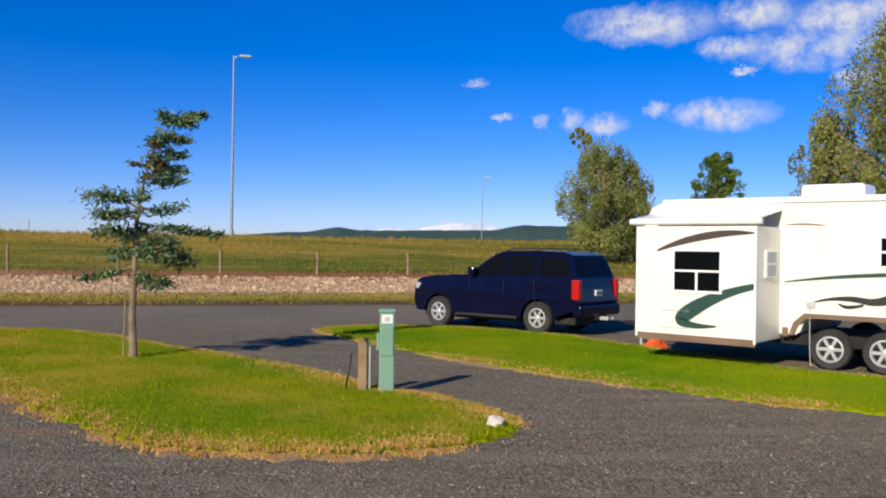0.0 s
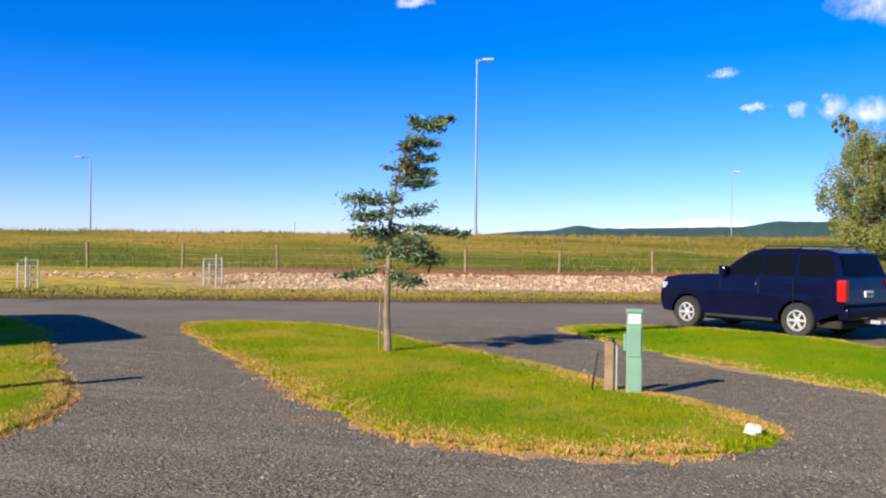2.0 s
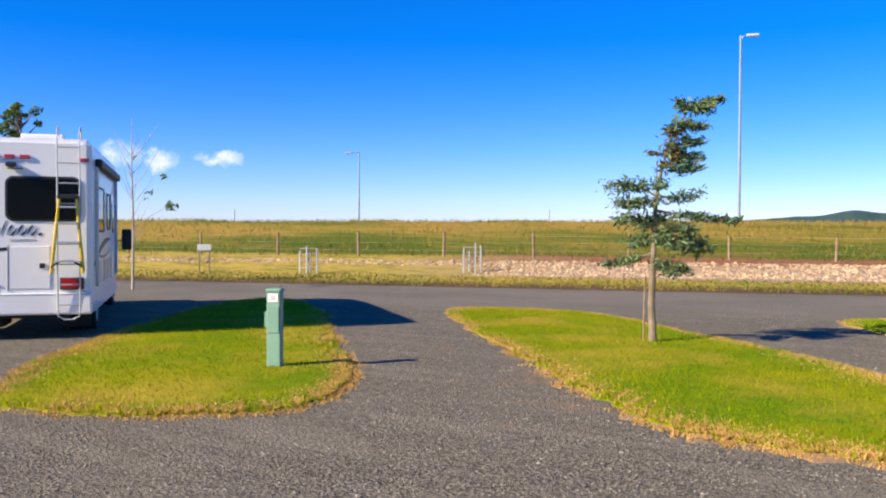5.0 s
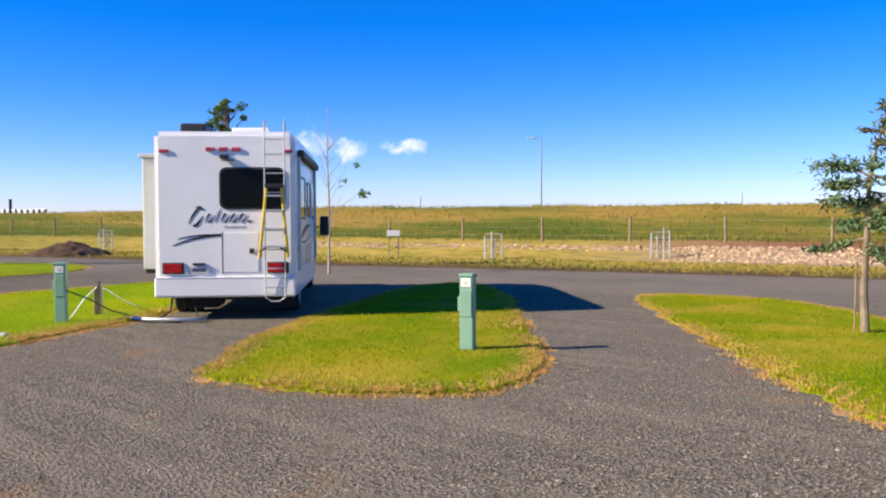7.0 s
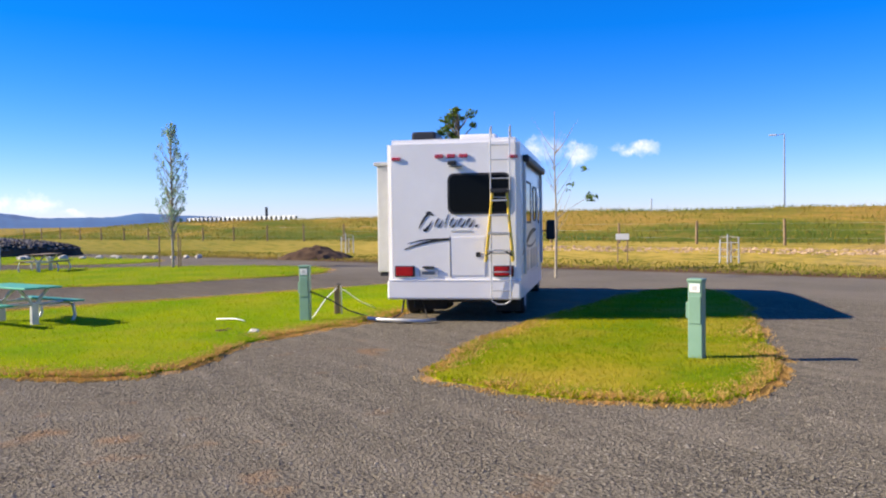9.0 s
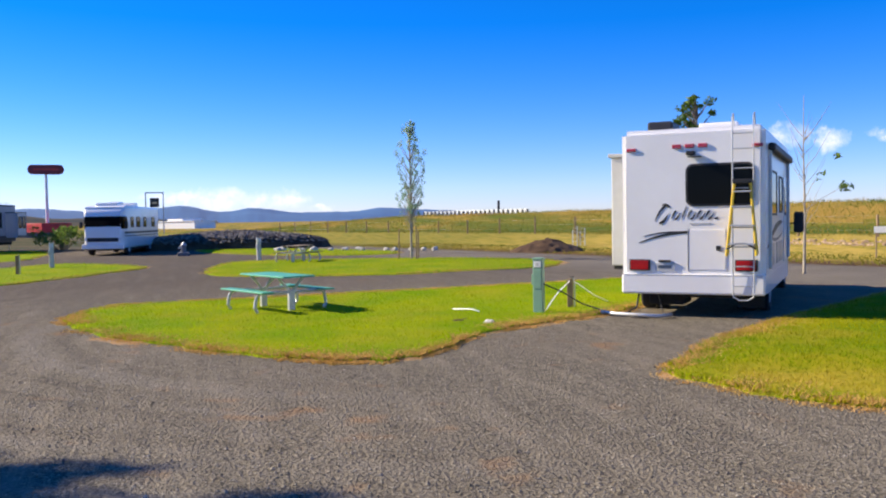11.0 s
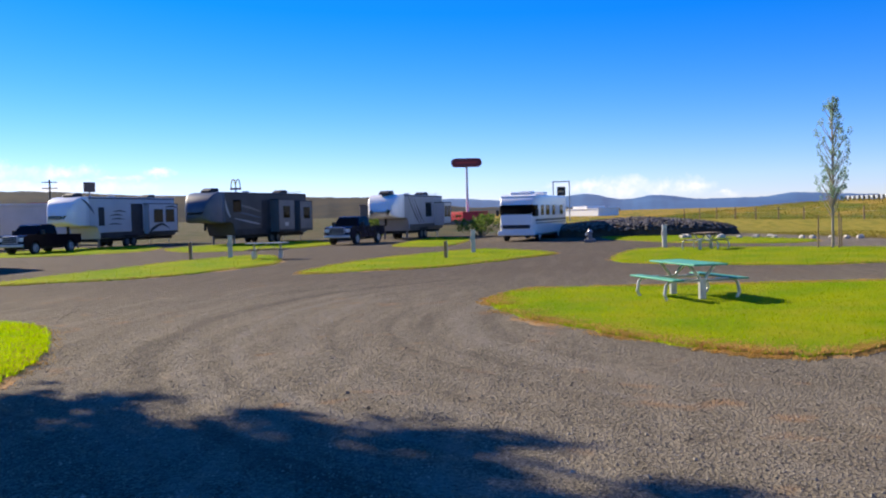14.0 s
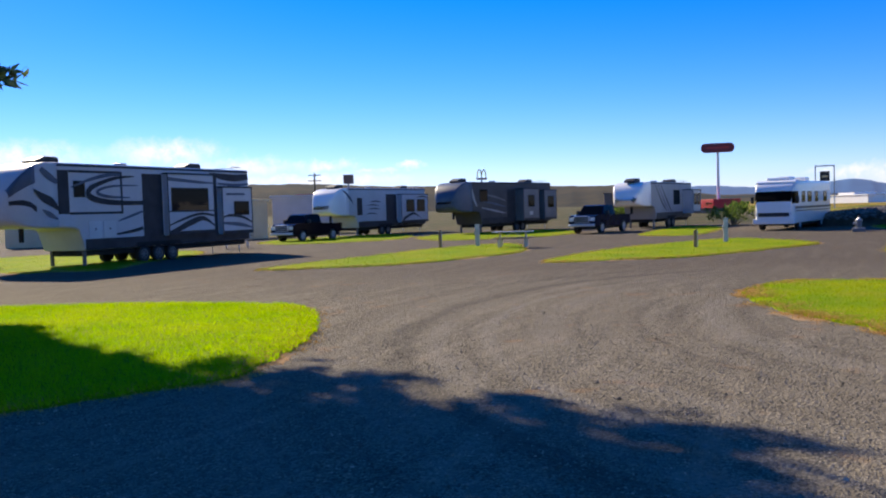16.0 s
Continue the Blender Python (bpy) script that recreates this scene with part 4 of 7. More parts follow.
    # body details
    part("stripe", swoosh(1.2, 1.47, -2.4, 1.62, 0.10, 0.07, 0.002, 1), DARK_GREEN, t, "dark green stripe")
    part("stripe", swoosh(1.2, 2.47, 0.5, 2.45, 0.02, 0.03, 0.002, 1), BROWN, t)
    part("stripe", crescent([(0.75, 1.12, 0.02), (0.45, 1.20, 0.05), (0.10, 1.22, 0.09), (-0.25, 1.18, 0.12), (-0.55, 1.24, 0.16), (-0.85, 1.26, 0.13), (-1.15, 1.16, 0.08), (-1.40, 1.17, 0.03)], 0.002), BLACK, t, "dark running-shape graphic")
    part("stripe", crescent([(0.30, 1.13, 0.02), (0.15, 1.08, 0.06), (-0.10, 1.12, 0.04)], 0.006), BLACK, t)
    part("stripe", crescent([(-0.55, 1.10, 0.05), (-0.80, 1.04, 0.06), (-1.10, 1.07, 0.03)], 0.006), BLACK, t)
    side_window(t, -1.3, -0.36, 1.78, 2.24, 0.0, 1, bars=1)
    side_window(t, -3.6, -2.7, 1.5, 2.2, 0.0, 1, bars=1)
    part("hose_hatch", box(0.66, 0.82, 0.0, 0.02, 1.03, 1.14, 0.006), STEEL, t)
    part("fresh_water_hose", pipe([(0.75, 0.03, 1.08), (0.74, 0.06, 0.7), (0.72, 0.10, 0.3), (0.68, 0.2, 0.08), (0.55, 0.28, 0.07)], 0.006), PALE_GREY, t, "pale water hose")
    ac = part("air_conditioner", box(0.15, 1.25, -1.75, -0.95, 2.95, 3.24, 0.07, 3), WHITE, t, "white rooftop air conditioner")
    for i in range(5):
        part("vent_slot", box(0.45, 0.98, -0.955, -0.945, 3.02 + 0.035 * i, 3.035 + 0.035 * i), PALE_GREY, ac)
    part("roof_vent", box(-1.2, -0.7, -1.2, -0.7, 2.95, 3.06, 0.03), WHITE, t)
    part("tv_antenna", pipe([(-0.3, -0.6, 2.95), (-0.3, -0.6, 3.15), (-0.9, -0.6, 3.2)], 0.015), STEEL, t)
    part("drawbar", pipe([(3.6, -W / 2 + 0.5, 0.46), (4.9, -W / 2, 0.46), (3.6, -W / 2 - 0.5, 0.46)], 0.05), BLACK, t)
    part("tongue_jack", rod((4.55, -W / 2, 0.0), (4.55, -W / 2, 1.0), 0.035), STEEL, t)
    part("front_marker", box(3.96, 4.03, -0.12, -0.04, 1.62, 1.72, 0.01), BLACK, t)
    part("grab_hose", pipe([(3.9, 0.01, 1.75), (3.96, 0.05, 1.2), (3.8, 0.03, 0.6)], 0.01), BLACK, t)


travel_trailer()


def wheel_chock(x, y, turn):
    c = thing("wheel_chock", pose(x, y, 0, 0, 0, turn), "orange plastic levelling blocks and chock beside the trailer", "chock")
    part("block", box(-0.22, 0.22, -0.13, 0.13, 0.0, 0.09, 0.01), ORANGE, c)
    part("wedge", slab([(-0.16, 0.09), (0.16, 0.09), (0.16, 0.13), (0.02, 0.24), (-0.12, 0.14)], -0.10, 0.10, 0.01), ORANGE, c)


wheel_chock(4.45, 17.92, 20)


def motorhome():
    m = heading(-13.9, 10.05, -0.749, 0.663)
    t = thing("motorhome", m, "white class c motorhome with rear ladder parked beside the lawn", "motorhome")
    W, H, L = 2.64, 3.58, 5.9
    body = box(0, L, 0, W, 0.80, H)
    bmesh.ops.bevel(body, geom=[e for e in body.edges if e.verts[0].co.x == e.verts[1].co.x == 0 and (abs(e.verts[0].co.z - e.verts[1].co.z) > 1 or min(v.co.z for v in e.verts) > 3)] + [e for e in body.edges if min(v.co.z for v in e.verts) > 3 and abs(e.verts[0].co.x - e.verts[1].co.x) > 1], offset=0.09, segments=4, affect="EDGES")
    part("body", body, WHITE, t, "white fibreglass house body", smooth=False)
    part("cab_over", slab([(L, 2.15), (L, H - 0.02), (L + 0.9, H - 0.10), (L + 1.55, H - 0.55), (L + 1.6, 2.5), (L + 1.2, 2.15)], 0.06, W - 0.06, 0.06), WHITE, t, "white cab-over nose")
    cab = slab([(L, 0.5), (L, 2.15), (L + 0.95, 2.15), (L + 1.65, 1.35), (L + 2.5, 1.15), (L + 2.6, 0.5)], 0.32, W - 0.32, 0.07)
    part("cab", cab, WHITE, t, "white van cab")
    for y, s in ((0.315, -1), (W - 0.315, 1)):
        part("cab_window", panel([(L + 0.25, y, 1.4), (L + 1.5, y, 1.4), (L + 0.95, y, 2.05), (L + 0.25, y, 2.05)], (0, s, 0), 0.01), DARK_GLASS, t)
    part("bumper_skirt", box(-0.06, 0.5, 0.0, W, 0.44, 0.82, 0.04, 3), WHITE, t, "white rear bumper skirt")
    part("side_skirt", box(0.5, L, 0.0, 0.05, 0.44, 0.80, 0.01), WHITE, t)
    part("side_skirt", box(0.5, L, W - 0.05, W, 0.44, 0.80, 0.01), WHITE, t)
    part("bumper_seam", box(-0.064, -0.056, 0.03, W - 0.03, 0.80, 0.815), PALE_GREY, t)
    part("chassis", box(0.3, L + 1.5, 0.5, W - 0.5, 0.36, 0.62), UNDER, t, "dark chassis")
    part("spare_tank", box(0.35, 1.1, 1.5, 2.2, 0.20, 0.46, 0.05), UNDER, t)
    for y, o in ((0.18, -1), (0.46, -1), (W - 0.18, 1), (W - 0.46, 1)):
        wheel(t, 1.7, y, 0.39, 0.24, 6, 0.6, STEEL, o)
    for y, o in ((0.30, -1), (W - 0.30, 1)):
        wheel(t, L + 1.6, y, 0.39, 0.24, 6, 0.6, STEEL, o)
    # rear wall: dark window, lamps, hatch, graphics
    part("rear_window_frame", panel([(0.0, 0.80 + y, 2.50 + z) for y, z in round_rect(1.24, 0.80, 0.14)], (-1, 0, 0), 0.014), BLACK, t, "black rounded window frame")
    part("rear_window", panel([(-0.013, 0.80 + y, 2.50 + z) for y, z in round_rect(1.16, 0.72, 0.12)], (-1, 0, 0), 0.006), DARK_GLASS, t, "black tinted rear window")
    for y in (0.335, 2.29):
        lamp = part("tail_lamp", box(-0.045, 0.01, y - 0.20, y + 0.20, 0.885, 1.10, 0.015), BLACK, t, "tail lamp housing")
        part("red_lens", box(-0.055, -0.04, y - 0.17, y + 0.17, 0.905, 1.08, 0.01), RED_LENS, lamp, "red lens")
    part("number_plate", box(-0.025, 0.0, 1.63, 2.0, 0.885, 1.04, 0.006), DULL_WHITE, t, "pale plate in a dark holder")
    part("plate_bar", box(-0.03, -0.024, 1.69, 1.94, 0.93, 0.99), SLATE, t)
    part("plate_lamp", box(-0.05, 0.0, 1.70, 1.93, 1.05, 1.09, 0.01), BLACK, t)
    for y in (1.10, 1.34, 1.58):
        part("brake_lamp", box(-0.03, 0.0, y - 0.085, y + 0.085, 3.20, 3.275, 0.012), RED_LENS, t, "high red brake lamp")
    for y in (0.13, 2.44):
        part("marker_lamp", box(-0.03, 0.02, y - 0.09, y + 0.09, 3.17, 3.235, 0.012), RED_LENS, t, "red marker lamp")
    cam_box = part("reversing_camera", box(-0.09, 0.0, 1.24, 1.40, 3.06, 3.14, 0.015), BLACK, t, "black rear camera")
    # thin black bar modelled in place of the camera's cast shadow
    part("camera_shadow_bar", box(-0.16, -0.02, 1.12, 1.36, 3.02, 3.035, 0.004), BLACK, cam_box)
    part("hatch_door", box(-0.012, 0.0, 0.70, 1.37, 0.91, 1.66, 0.006), WHITE, t, "white storage hatch")
    part("hatch_seam", box(-0.016, 0.0, 1.375, 1.39, 0.88, 1.68), MID_GREY, t, "grey hatch edge")
    part("hatch_latch", box(-0.03, -0.01, 0.78, 0.87, 1.27, 1.36, 0.01), BLACK, t, "black latch")
    # the maker's script and swooshes as plain shapes
    strokes = [((2.00, 1.84), (1.78, 2.12), 0.05, 0.045), ((1.92, 1.80), (1.74, 1.98), -0.06, 0.05), ((1.86, 2.13), (1.70, 2.08), 0.03, 0.04)]
    for y in (1.60, 1.31, 1.14, 0.98):
        strokes += [((y + 0.09, 1.87), (y - 0.01, 2.02), 0.03, 0.04), ((y + 0.03, 1.86), (y - 0.08, 2.00), -0.03, 0.035)]
    strokes += [((1.50, 1.86), (1.40, 2.12), 0.0, 0.04), ((0.90, 1.88), (0.82, 1.90), -0.02, 0.03)]
    for (y0, z0), (y1, z1), bow, w in strokes:
        bm = swoosh(y0, z0, y1, z1, bow, w * 1.55, 0.003, 1, 8)
        bm.transform(Matrix(((0, -1, 0, 0), (1, 0, 0, 0), (0, 0, 1, 0), (0, 0, 0, 1))))
        part("script_stroke", bm, CHARCOAL, t, "dark brush stroke on the rear wall")
    part("lettering_bar", box(-0.008, -0.002, 0.95, 1.35, 1.76, 1.79), PALE_GREY, t)
    for y0, z0, y1, z1, bow, w in ((2.30, 1.42, 0.74, 1.56, 0.12, 0.05), (2.22, 1.54, 1.0, 1.52, 0.09, 0.03)):
        bm = swoosh(y0, z0, y1, z1, bow, w, 0.003, 1)
        bm.transform(Matrix(((0, -1, 0, 0), (1, 0, 0, 0), (0, 0, 1, 0), (0, 0, 0, 1))))
        part("swoosh", bm, CHARCOAL, t, "dark curved stripe")
    # roof ladder
    lad = part("roof_ladder", pipe([(-0.10, 0.56, 0.50), (-0.12, 0.56, 0.95), (-0.12, 0.56, 3.45), (-0.10, 0.56, 3.72), (0.05, 0.56, 3.80), (0.18, 0.56, 3.55)], 0.014), STEEL, t, "chrome roof ladder")
    part("rail", pipe([(-0.10, 0.19, 0.50), (-0.12, 0.19, 0.95), (-0.12, 0.19, 3.45), (-0.10, 0.19, 3.72), (0.05, 0.19, 3.80), (0.18, 0.19, 3.55)], 0.014), STEEL, lad)
    for z in (0.62, 0.98, 1.34, 1.70, 2.06, 2.42, 2.78, 3.14, 3.42):
        part("rung", rod((-0.12, 0.19, z), (-0.12, 0.56, z), 0.012), STEEL, lad)
    part("lower_loop", pipe([(-0.12, 0.56, 0.62), (-0.13, 0.55, 0.42), (-0.13, 0.45, 0.36), (-0.13, 0.30, 0.36), (-0.13, 0.20, 0.42), (-0.12, 0.19, 0.62)], 0.014), STEEL, lad)
    # left slide-out, seen past the rear corner
    part("slide_out", box(1.25, 4.3, W - 0.2, W + 0.52, 0.90, 3.16, 0.03), PALE_GREY, t, "pale grey slide-out room")
    part("slide_topper", box(1.2, 4.35, W, W + 0.58, 3.16, 3.24, 0.02), PALE_GREY, t, "pale slide-out topper")
    part("slide_foot", box(1.3, 1.45, W + 0.24, W + 0.48, 0.82, 0.92), BLACK, t)
    # right wall: awning, windows, door
    part("awning_case", box(0.6, 5.6, -0.13, 0.0, 3.12, 3.28, 0.04), BLACK, t, "dark awning case")
    part("awning_arm", box(0.62, 0.68, -0.06, 0.0, 0.9, 3.15, 0.01), STEEL, t)
    part("awning_arm", box(5.5, 5.56, -0.06, 0.0, 0.9, 3.15, 0.01), STEEL, t)
    side_window(t, 1.1, 2.4, 1.95, 2.75, 0.0, -1, BLACK)
    side_window(t, 3.2, 3.9, 2.0, 2.7, 0.0, -1, BLACK)
    door = part("entry_door", box(4.3, 4.98, -0.02, 0.0, 0.85, 2.75, 0.01), WHITE, t, "white entry door")
    part("door_pane", box(4.45, 4.83, -0.028, -0.018, 1.9, 2.55, 0.003), DARK_GLASS, door)
    for x in (1.0, 2.4, 3.3):
        part("storage_hatch", box(x, x + 0.8, -0.012, 0.0, 0.92, 1.35, 0.005), PALE_GREY, t)
    part("stripe", swoosh(0.4, 1.3, 4.1, 1.75, 0.14, 0.13, -0.002, -1), CHARCOAL, t, "dark curved side stripe")
    part("stripe", swoosh(0.6, 1.55, 4.1, 1.55, -0.14, 0.06, -0.002, -1), SLATE, t, "slate curved side stripe")
    mir = part("wing_mirror", box(7.0, 7.22, -0.30, -0.06, 1.45, 1.98, 0.05), BLACK, t, "black wing mirror")
    part("mirror_arm", pipe([(7.1, -0.1, 1.7), (7.1, 0.35, 1.62)], 0.02), BLACK, mir)
    # roof
    part("air_conditioner", box(2.0, 2.9, 2.02, 2.56, H, H + 0.36, 0.06, 3), CHARCOAL, t, "dark rooftop air conditioner")
    part("roof_vent", box(0.7, 1.3, 0.55, 1.28, H, H + 0.14, 0.03), WHITE, t, "white roof vent")
    part("mud_flap", box(0.95, 0.97, 0.1, 0.6, 0.12, 0.55), RUBBER, t)
    part("drain_cord", pipe([(0.2, 2.35, 0.45), (0.15, 2.4, 0.15), (0.0, 2.6, 0.03)], 0.02), BLACK, t)


motorhome()


def step_ladder():
    """The yellow folding ladder that hangs on the motorhome's rear ladder."""
    m = heading(-13.9, 10.05, -0.749, 0.663)
    t = thing("step_ladder", m, "yellow fibreglass step ladder hung on the motorhome's rear ladder", "ladder")
    for y0, y1 in ((0.66, 0.52), (0.14, 0.24)):
        part("stile", pipe([(-0.20, y0, 1.18), (-0.17, y1, 2.52)], 0.026, 6), YELLOW, t)
        part("rear_stile", pipe([(-0.155, y0 - 0.02, 1.22), (-0.15, y1, 2.50)], 0.018, 6), YELLOW, t)
    part("top_cap", box(-0.24, -0.13, 0.22, 0.55, 2.50, 2.58, 0.012), BLACK, t, "black top cap")
    for z in (1.38, 1.72, 2.06, 2.34):
        k = (z - 1.18) / 1.34
        part("tread", box(-0.24, -0.16, 0.15 + 0.09 * k, 0.65 - 0.13 * k, z, z + 0.03, 0.006), STEEL, t, "aluminium tread")
    part("foot_bar", pipe([(-0.21, 0.66, 1.30), (-0.21, 0.5, 1.40), (-0.21, 0.3, 1.40), (-0.21, 0.14, 1.30)], 0.018), BLACK, t)


step_ladder()


def loft(sections, n=4, bm=None):
    """A hull through rounded sections across x: (x, half width, bottom, top, corner radius)."""
    out, rings = bmesh.new(), []
    for x, w, z0, z1, r in sections:
        rings.append([out.verts.new((x, a, (z0 + z1) / 2 + b)) for a, b in round_rect(2 * w, z1 - z0, r, n)])
    k = len(rings[0])
    for a, b in zip(rings, rings[1:]):
        for i in range(k):
            out.faces.new((a[i], a[(i + 1) % k], b[(i + 1) % k], b[i]))
    out.faces.new(rings[0])
    out.faces.new(rings[-1][::-1])
    bmesh.ops.recalc_face_normals(out, faces=out.faces[:])
    return join(bm, out)


def fifth_wheel(x, y, ax, ay, L, H, skin, cap, graphic, label, slides, windows, darks=(), axles=2, neck=3.2, axle_x=None, units=(0.12, 0.82)):
    """A long trailer with a rounded nose over the hitch; x forward from its rear, its visible side to the left."""
    t = thing("fifth_wheel_trailer", heading(x, y, ax, ay), label, "trailer", "fifth wheels across the loop")
    W = 1.25
    part("body", loft([(0, W - 0.04, 0.72, H - 0.04, 0.08), (0.05, W, 0.70, H, 0.10), (L - neck - 0.05, W, 0.70, H, 0.10), (L - neck + 0.25, W, 1.55, H, 0.10), (L - neck + 0.5, W, 1.66, H, 0.10), (L - 1.95, W, 1.70, H, 0.10)]), skin, t, "fibreglass trailer body")
    rows = [(2.0, 1.0, 0.0, 0.0), (1.45, 1.0, 0.0, 0.02), (1.05, 0.995, 0.01, 0.09), (0.72, 0.97, 0.03, 0.24), (0.45, 0.91, 0.08, 0.48), (0.22, 0.80, 0.17, 0.80), (0.07, 0.66, 0.30, 1.10), (0.0, 0.50, 0.45, 1.32)]
    part("nose_cap", loft([(L - b, W * w + 0.008 * (b > 1.2), 1.70 + lo, H + 0.008 - hi, 0.10 + 0.5 * (1 - w)) for b, w, lo, hi in rows], 5), cap, t, "rounded moulded nose cap", True)
    part("chassis", box(0.2, L - neck - 0.2, -1.0, 1.0, 0.46, 0.72), UNDER, t, "dark chassis")
    x0 = axle_x or L * 0.34
    for i in range(axles):
        for s in (1, -1):
            # dim grey rims: the shade on these wheels is put into the colour
            wheel(t, x0 - 0.92 * i, s * (W - 0.14), 0.38, 0.23, 6, 0.6, DIM_GREY, s)
    part("wheel_arch", slab([(x0 + 0.55, 0.72), (x0 + 0.45, 0.92), (x0 - 0.92 * (axles - 1) - 0.45, 0.92), (x0 - 0.92 * (axles - 1) - 0.55, 0.72)], W, W + 0.02), UNDER, t, "dark wheel arch")
    for s in (1, -1):
        part("landing_leg", box(L - neck - 0.28, L - neck - 0.16, s * 0.95 - 0.06, s * 0.95 + 0.06, 0.02, 0.8), DIM_GREY, t)
        part("stabiliser", rod((0.5, s * 0.9, 0.02), (0.6, s * 0.9, 0.7), 0.03, n=6), STEEL, t)
    part("hitch_pin", rod((L - 1.2, 0, 1.15), (L - 1.2, 0, 1.75), 0.10, n=10), UNDER, t)
    for a, b, z0, z1, d, skin2 in slides:
        sl = part("slide_out", box(a, b, W - 0.1, W + d, z0, z1, 0.02), skin2, t, "slide-out room")
        part("slide_topper", box(a - 0.04, b + 0.04, W, W + d + 0.05, z1, z1 + 0.07, 0.02), CHARCOAL, sl)
        for e in (a + 0.02, b - 0.02):
            part("corner_trim", box(e - 0.03, e + 0.03, W + d, W + d + 0.012, z0, z1, 0.004), CHARCOAL, sl, "dark corner trim")
        # dark strip along the room's bottom edge: shade put in as colour
        part("painted_slide_shade", box(a, b, W + d, W + d + 0.01, z0, z0 + 0.18), graphic, sl)
    for a, b, z0, z1, d in windows:
        side_window(t, a, b, z0, z1, W + d, 1, BLACK)
    for a, b, z0, z1 in darks:
        part("dark_panel", box(a, b, W, W + 0.012, z0, z1), CHARCOAL, t, "dark vertical panel")
    part("lower_skirt", box(0.1, L - neck - 0.05, W, W + 0.006, 0.72, 1.18), CHARCOAL, t, "dark lower skirt")
    part("roof_edge", box(0.06, L - 2.0, W - 0.02, W + 0.018, H - 0.15, H - 0.06, 0.006), CHARCOAL, t, "dark roof gutter")
    for q in units:
        unit = slab([(L * q, H - 0.02), (L * q, H + 0.22), (L * q + 0.10, H + 0.30), (L * q + 0.72, H + 0.30), (L * q + 1.15, H + 0.12), (L * q + 1.15, H - 0.02)], -0.42, 0.42, 0.05)
        part("air_conditioner", unit, BLACK, t, "dark wedge-shaped rooftop air conditioner")
    part("roof_vent", box(L * 0.55, L * 0.55 + 0.4, 0.2, 0.6, H, H + 0.14, 0.03), PALE_GREY, t)
    part("roof_rack", pipe([(0.2, -0.8, H - 0.02), (0.2, -0.8, H + 0.16), (0.2, 0.9, H + 0.16), (0.9, 0.9, H + 0.16), (0.9, 0.9, H - 0.02)], 0.02), STEEL, t)
    return t


def pickup(x, y, ax, ay, paint, label):
    t = thing("pickup_truck", heading(x, y, ax, ay), label, "truck", "pickups across the loop")
    r, base = 0.40, 3.6
    low = [(-1.15, 0.62), (-1.15, 1.22), (1.35, 1.26), (3.30, 1.30), (4.40, 1.25), (4.64, 1.18), (4.72, 1.0), (4.75, 0.55)]
    low += [(base + 1.18 * r + 0.02, 0.48)] + arch(base, r, 0.48) + [(base - 1.18 * r - 0.02, 0.48), (1.18 * r + 0.02, 0.48)] + arch(0, r, 0.48) + [(-1.18 * r - 0.02, 0.52)]
    part("body", slab(low, -0.98, 0.98), paint, t, "glossy painted body")
    part("load_bed", box(-1.05, 1.20, -0.82, 0.82, 1.20, 1.226), BLACK, t)
    cab = slab([(1.30, 1.22), (1.42, 1.86), (1.7, 1.93), (2.6, 1.93), (2.85, 1.87), (3.45, 1.22)], -0.92, 0.92)
    for v in cab.verts:
        v.co.y *= 1 - 0.17 * max(0, v.co.z - 1.22) / 0.7
    part("cabin", cab, paint, t)
    lean = lambda z: 0.922 * (1 - 0.17 * max(0, z - 1.22) / 0.7)
    for s in (1, -1):
        for pts in ([(1.5, 1.28), (1.58, 1.80), (2.2, 1.84), (2.2, 1.28)], [(2.28, 1.28), (2.28, 1.84), (2.75, 1.80), (3.2, 1.28)]):
            part("side_window", panel([(a, s * lean(b), b) for a, b in rounded(pts, 0.05)], (0, s, 0.2)), DARK_GLASS, t)
        wheel(t, 0, s * 0.86, r, 0.26, 6, out=s)
        wheel(t, base, s * 0.86, r, 0.26, 6, out=s)
        part("headlamp", box(4.62, 4.77, min(s * 0.62, s * 0.94), max(s * 0.62, s * 0.94), 0.86, 1.10, 0.03), CLEAR_PAINT, t, "clear headlamp")
        part("wing_mirror", box(2.95, 3.08, min(s * 0.95, s * 1.22), max(s * 0.95, s * 1.22), 1.28, 1.56, 0.04), BLACK, t)
    part("windscreen", panel([(2.88, 0.70, 1.84), (2.88, -0.70, 1.84), (3.43, -0.84, 1.25), (3.43, 0.84, 1.25)], (0.74, 0, 0.67)), DARK_GLASS, t)
    gr = part("grille", box(4.66, 4.79, -0.56, 0.56, 0.74, 1.20, 0.03), CHROME, t, "chrome grille")
    for z in (0.79, 0.92, 1.05):
        part("grille_slot", box(4.785, 4.795, -0.51, 0.51, z, z + 0.10), BLACK, gr)
    part("front_bumper", box(4.62, 4.88, -0.96, 0.96, 0.50, 0.68, 0.05, 3), STEEL, t, "chrome bumper")
    part("chassis", box(-1.0, 4.4, -0.75, 0.75, 0.32, 0.52), UNDER, t)
    return t


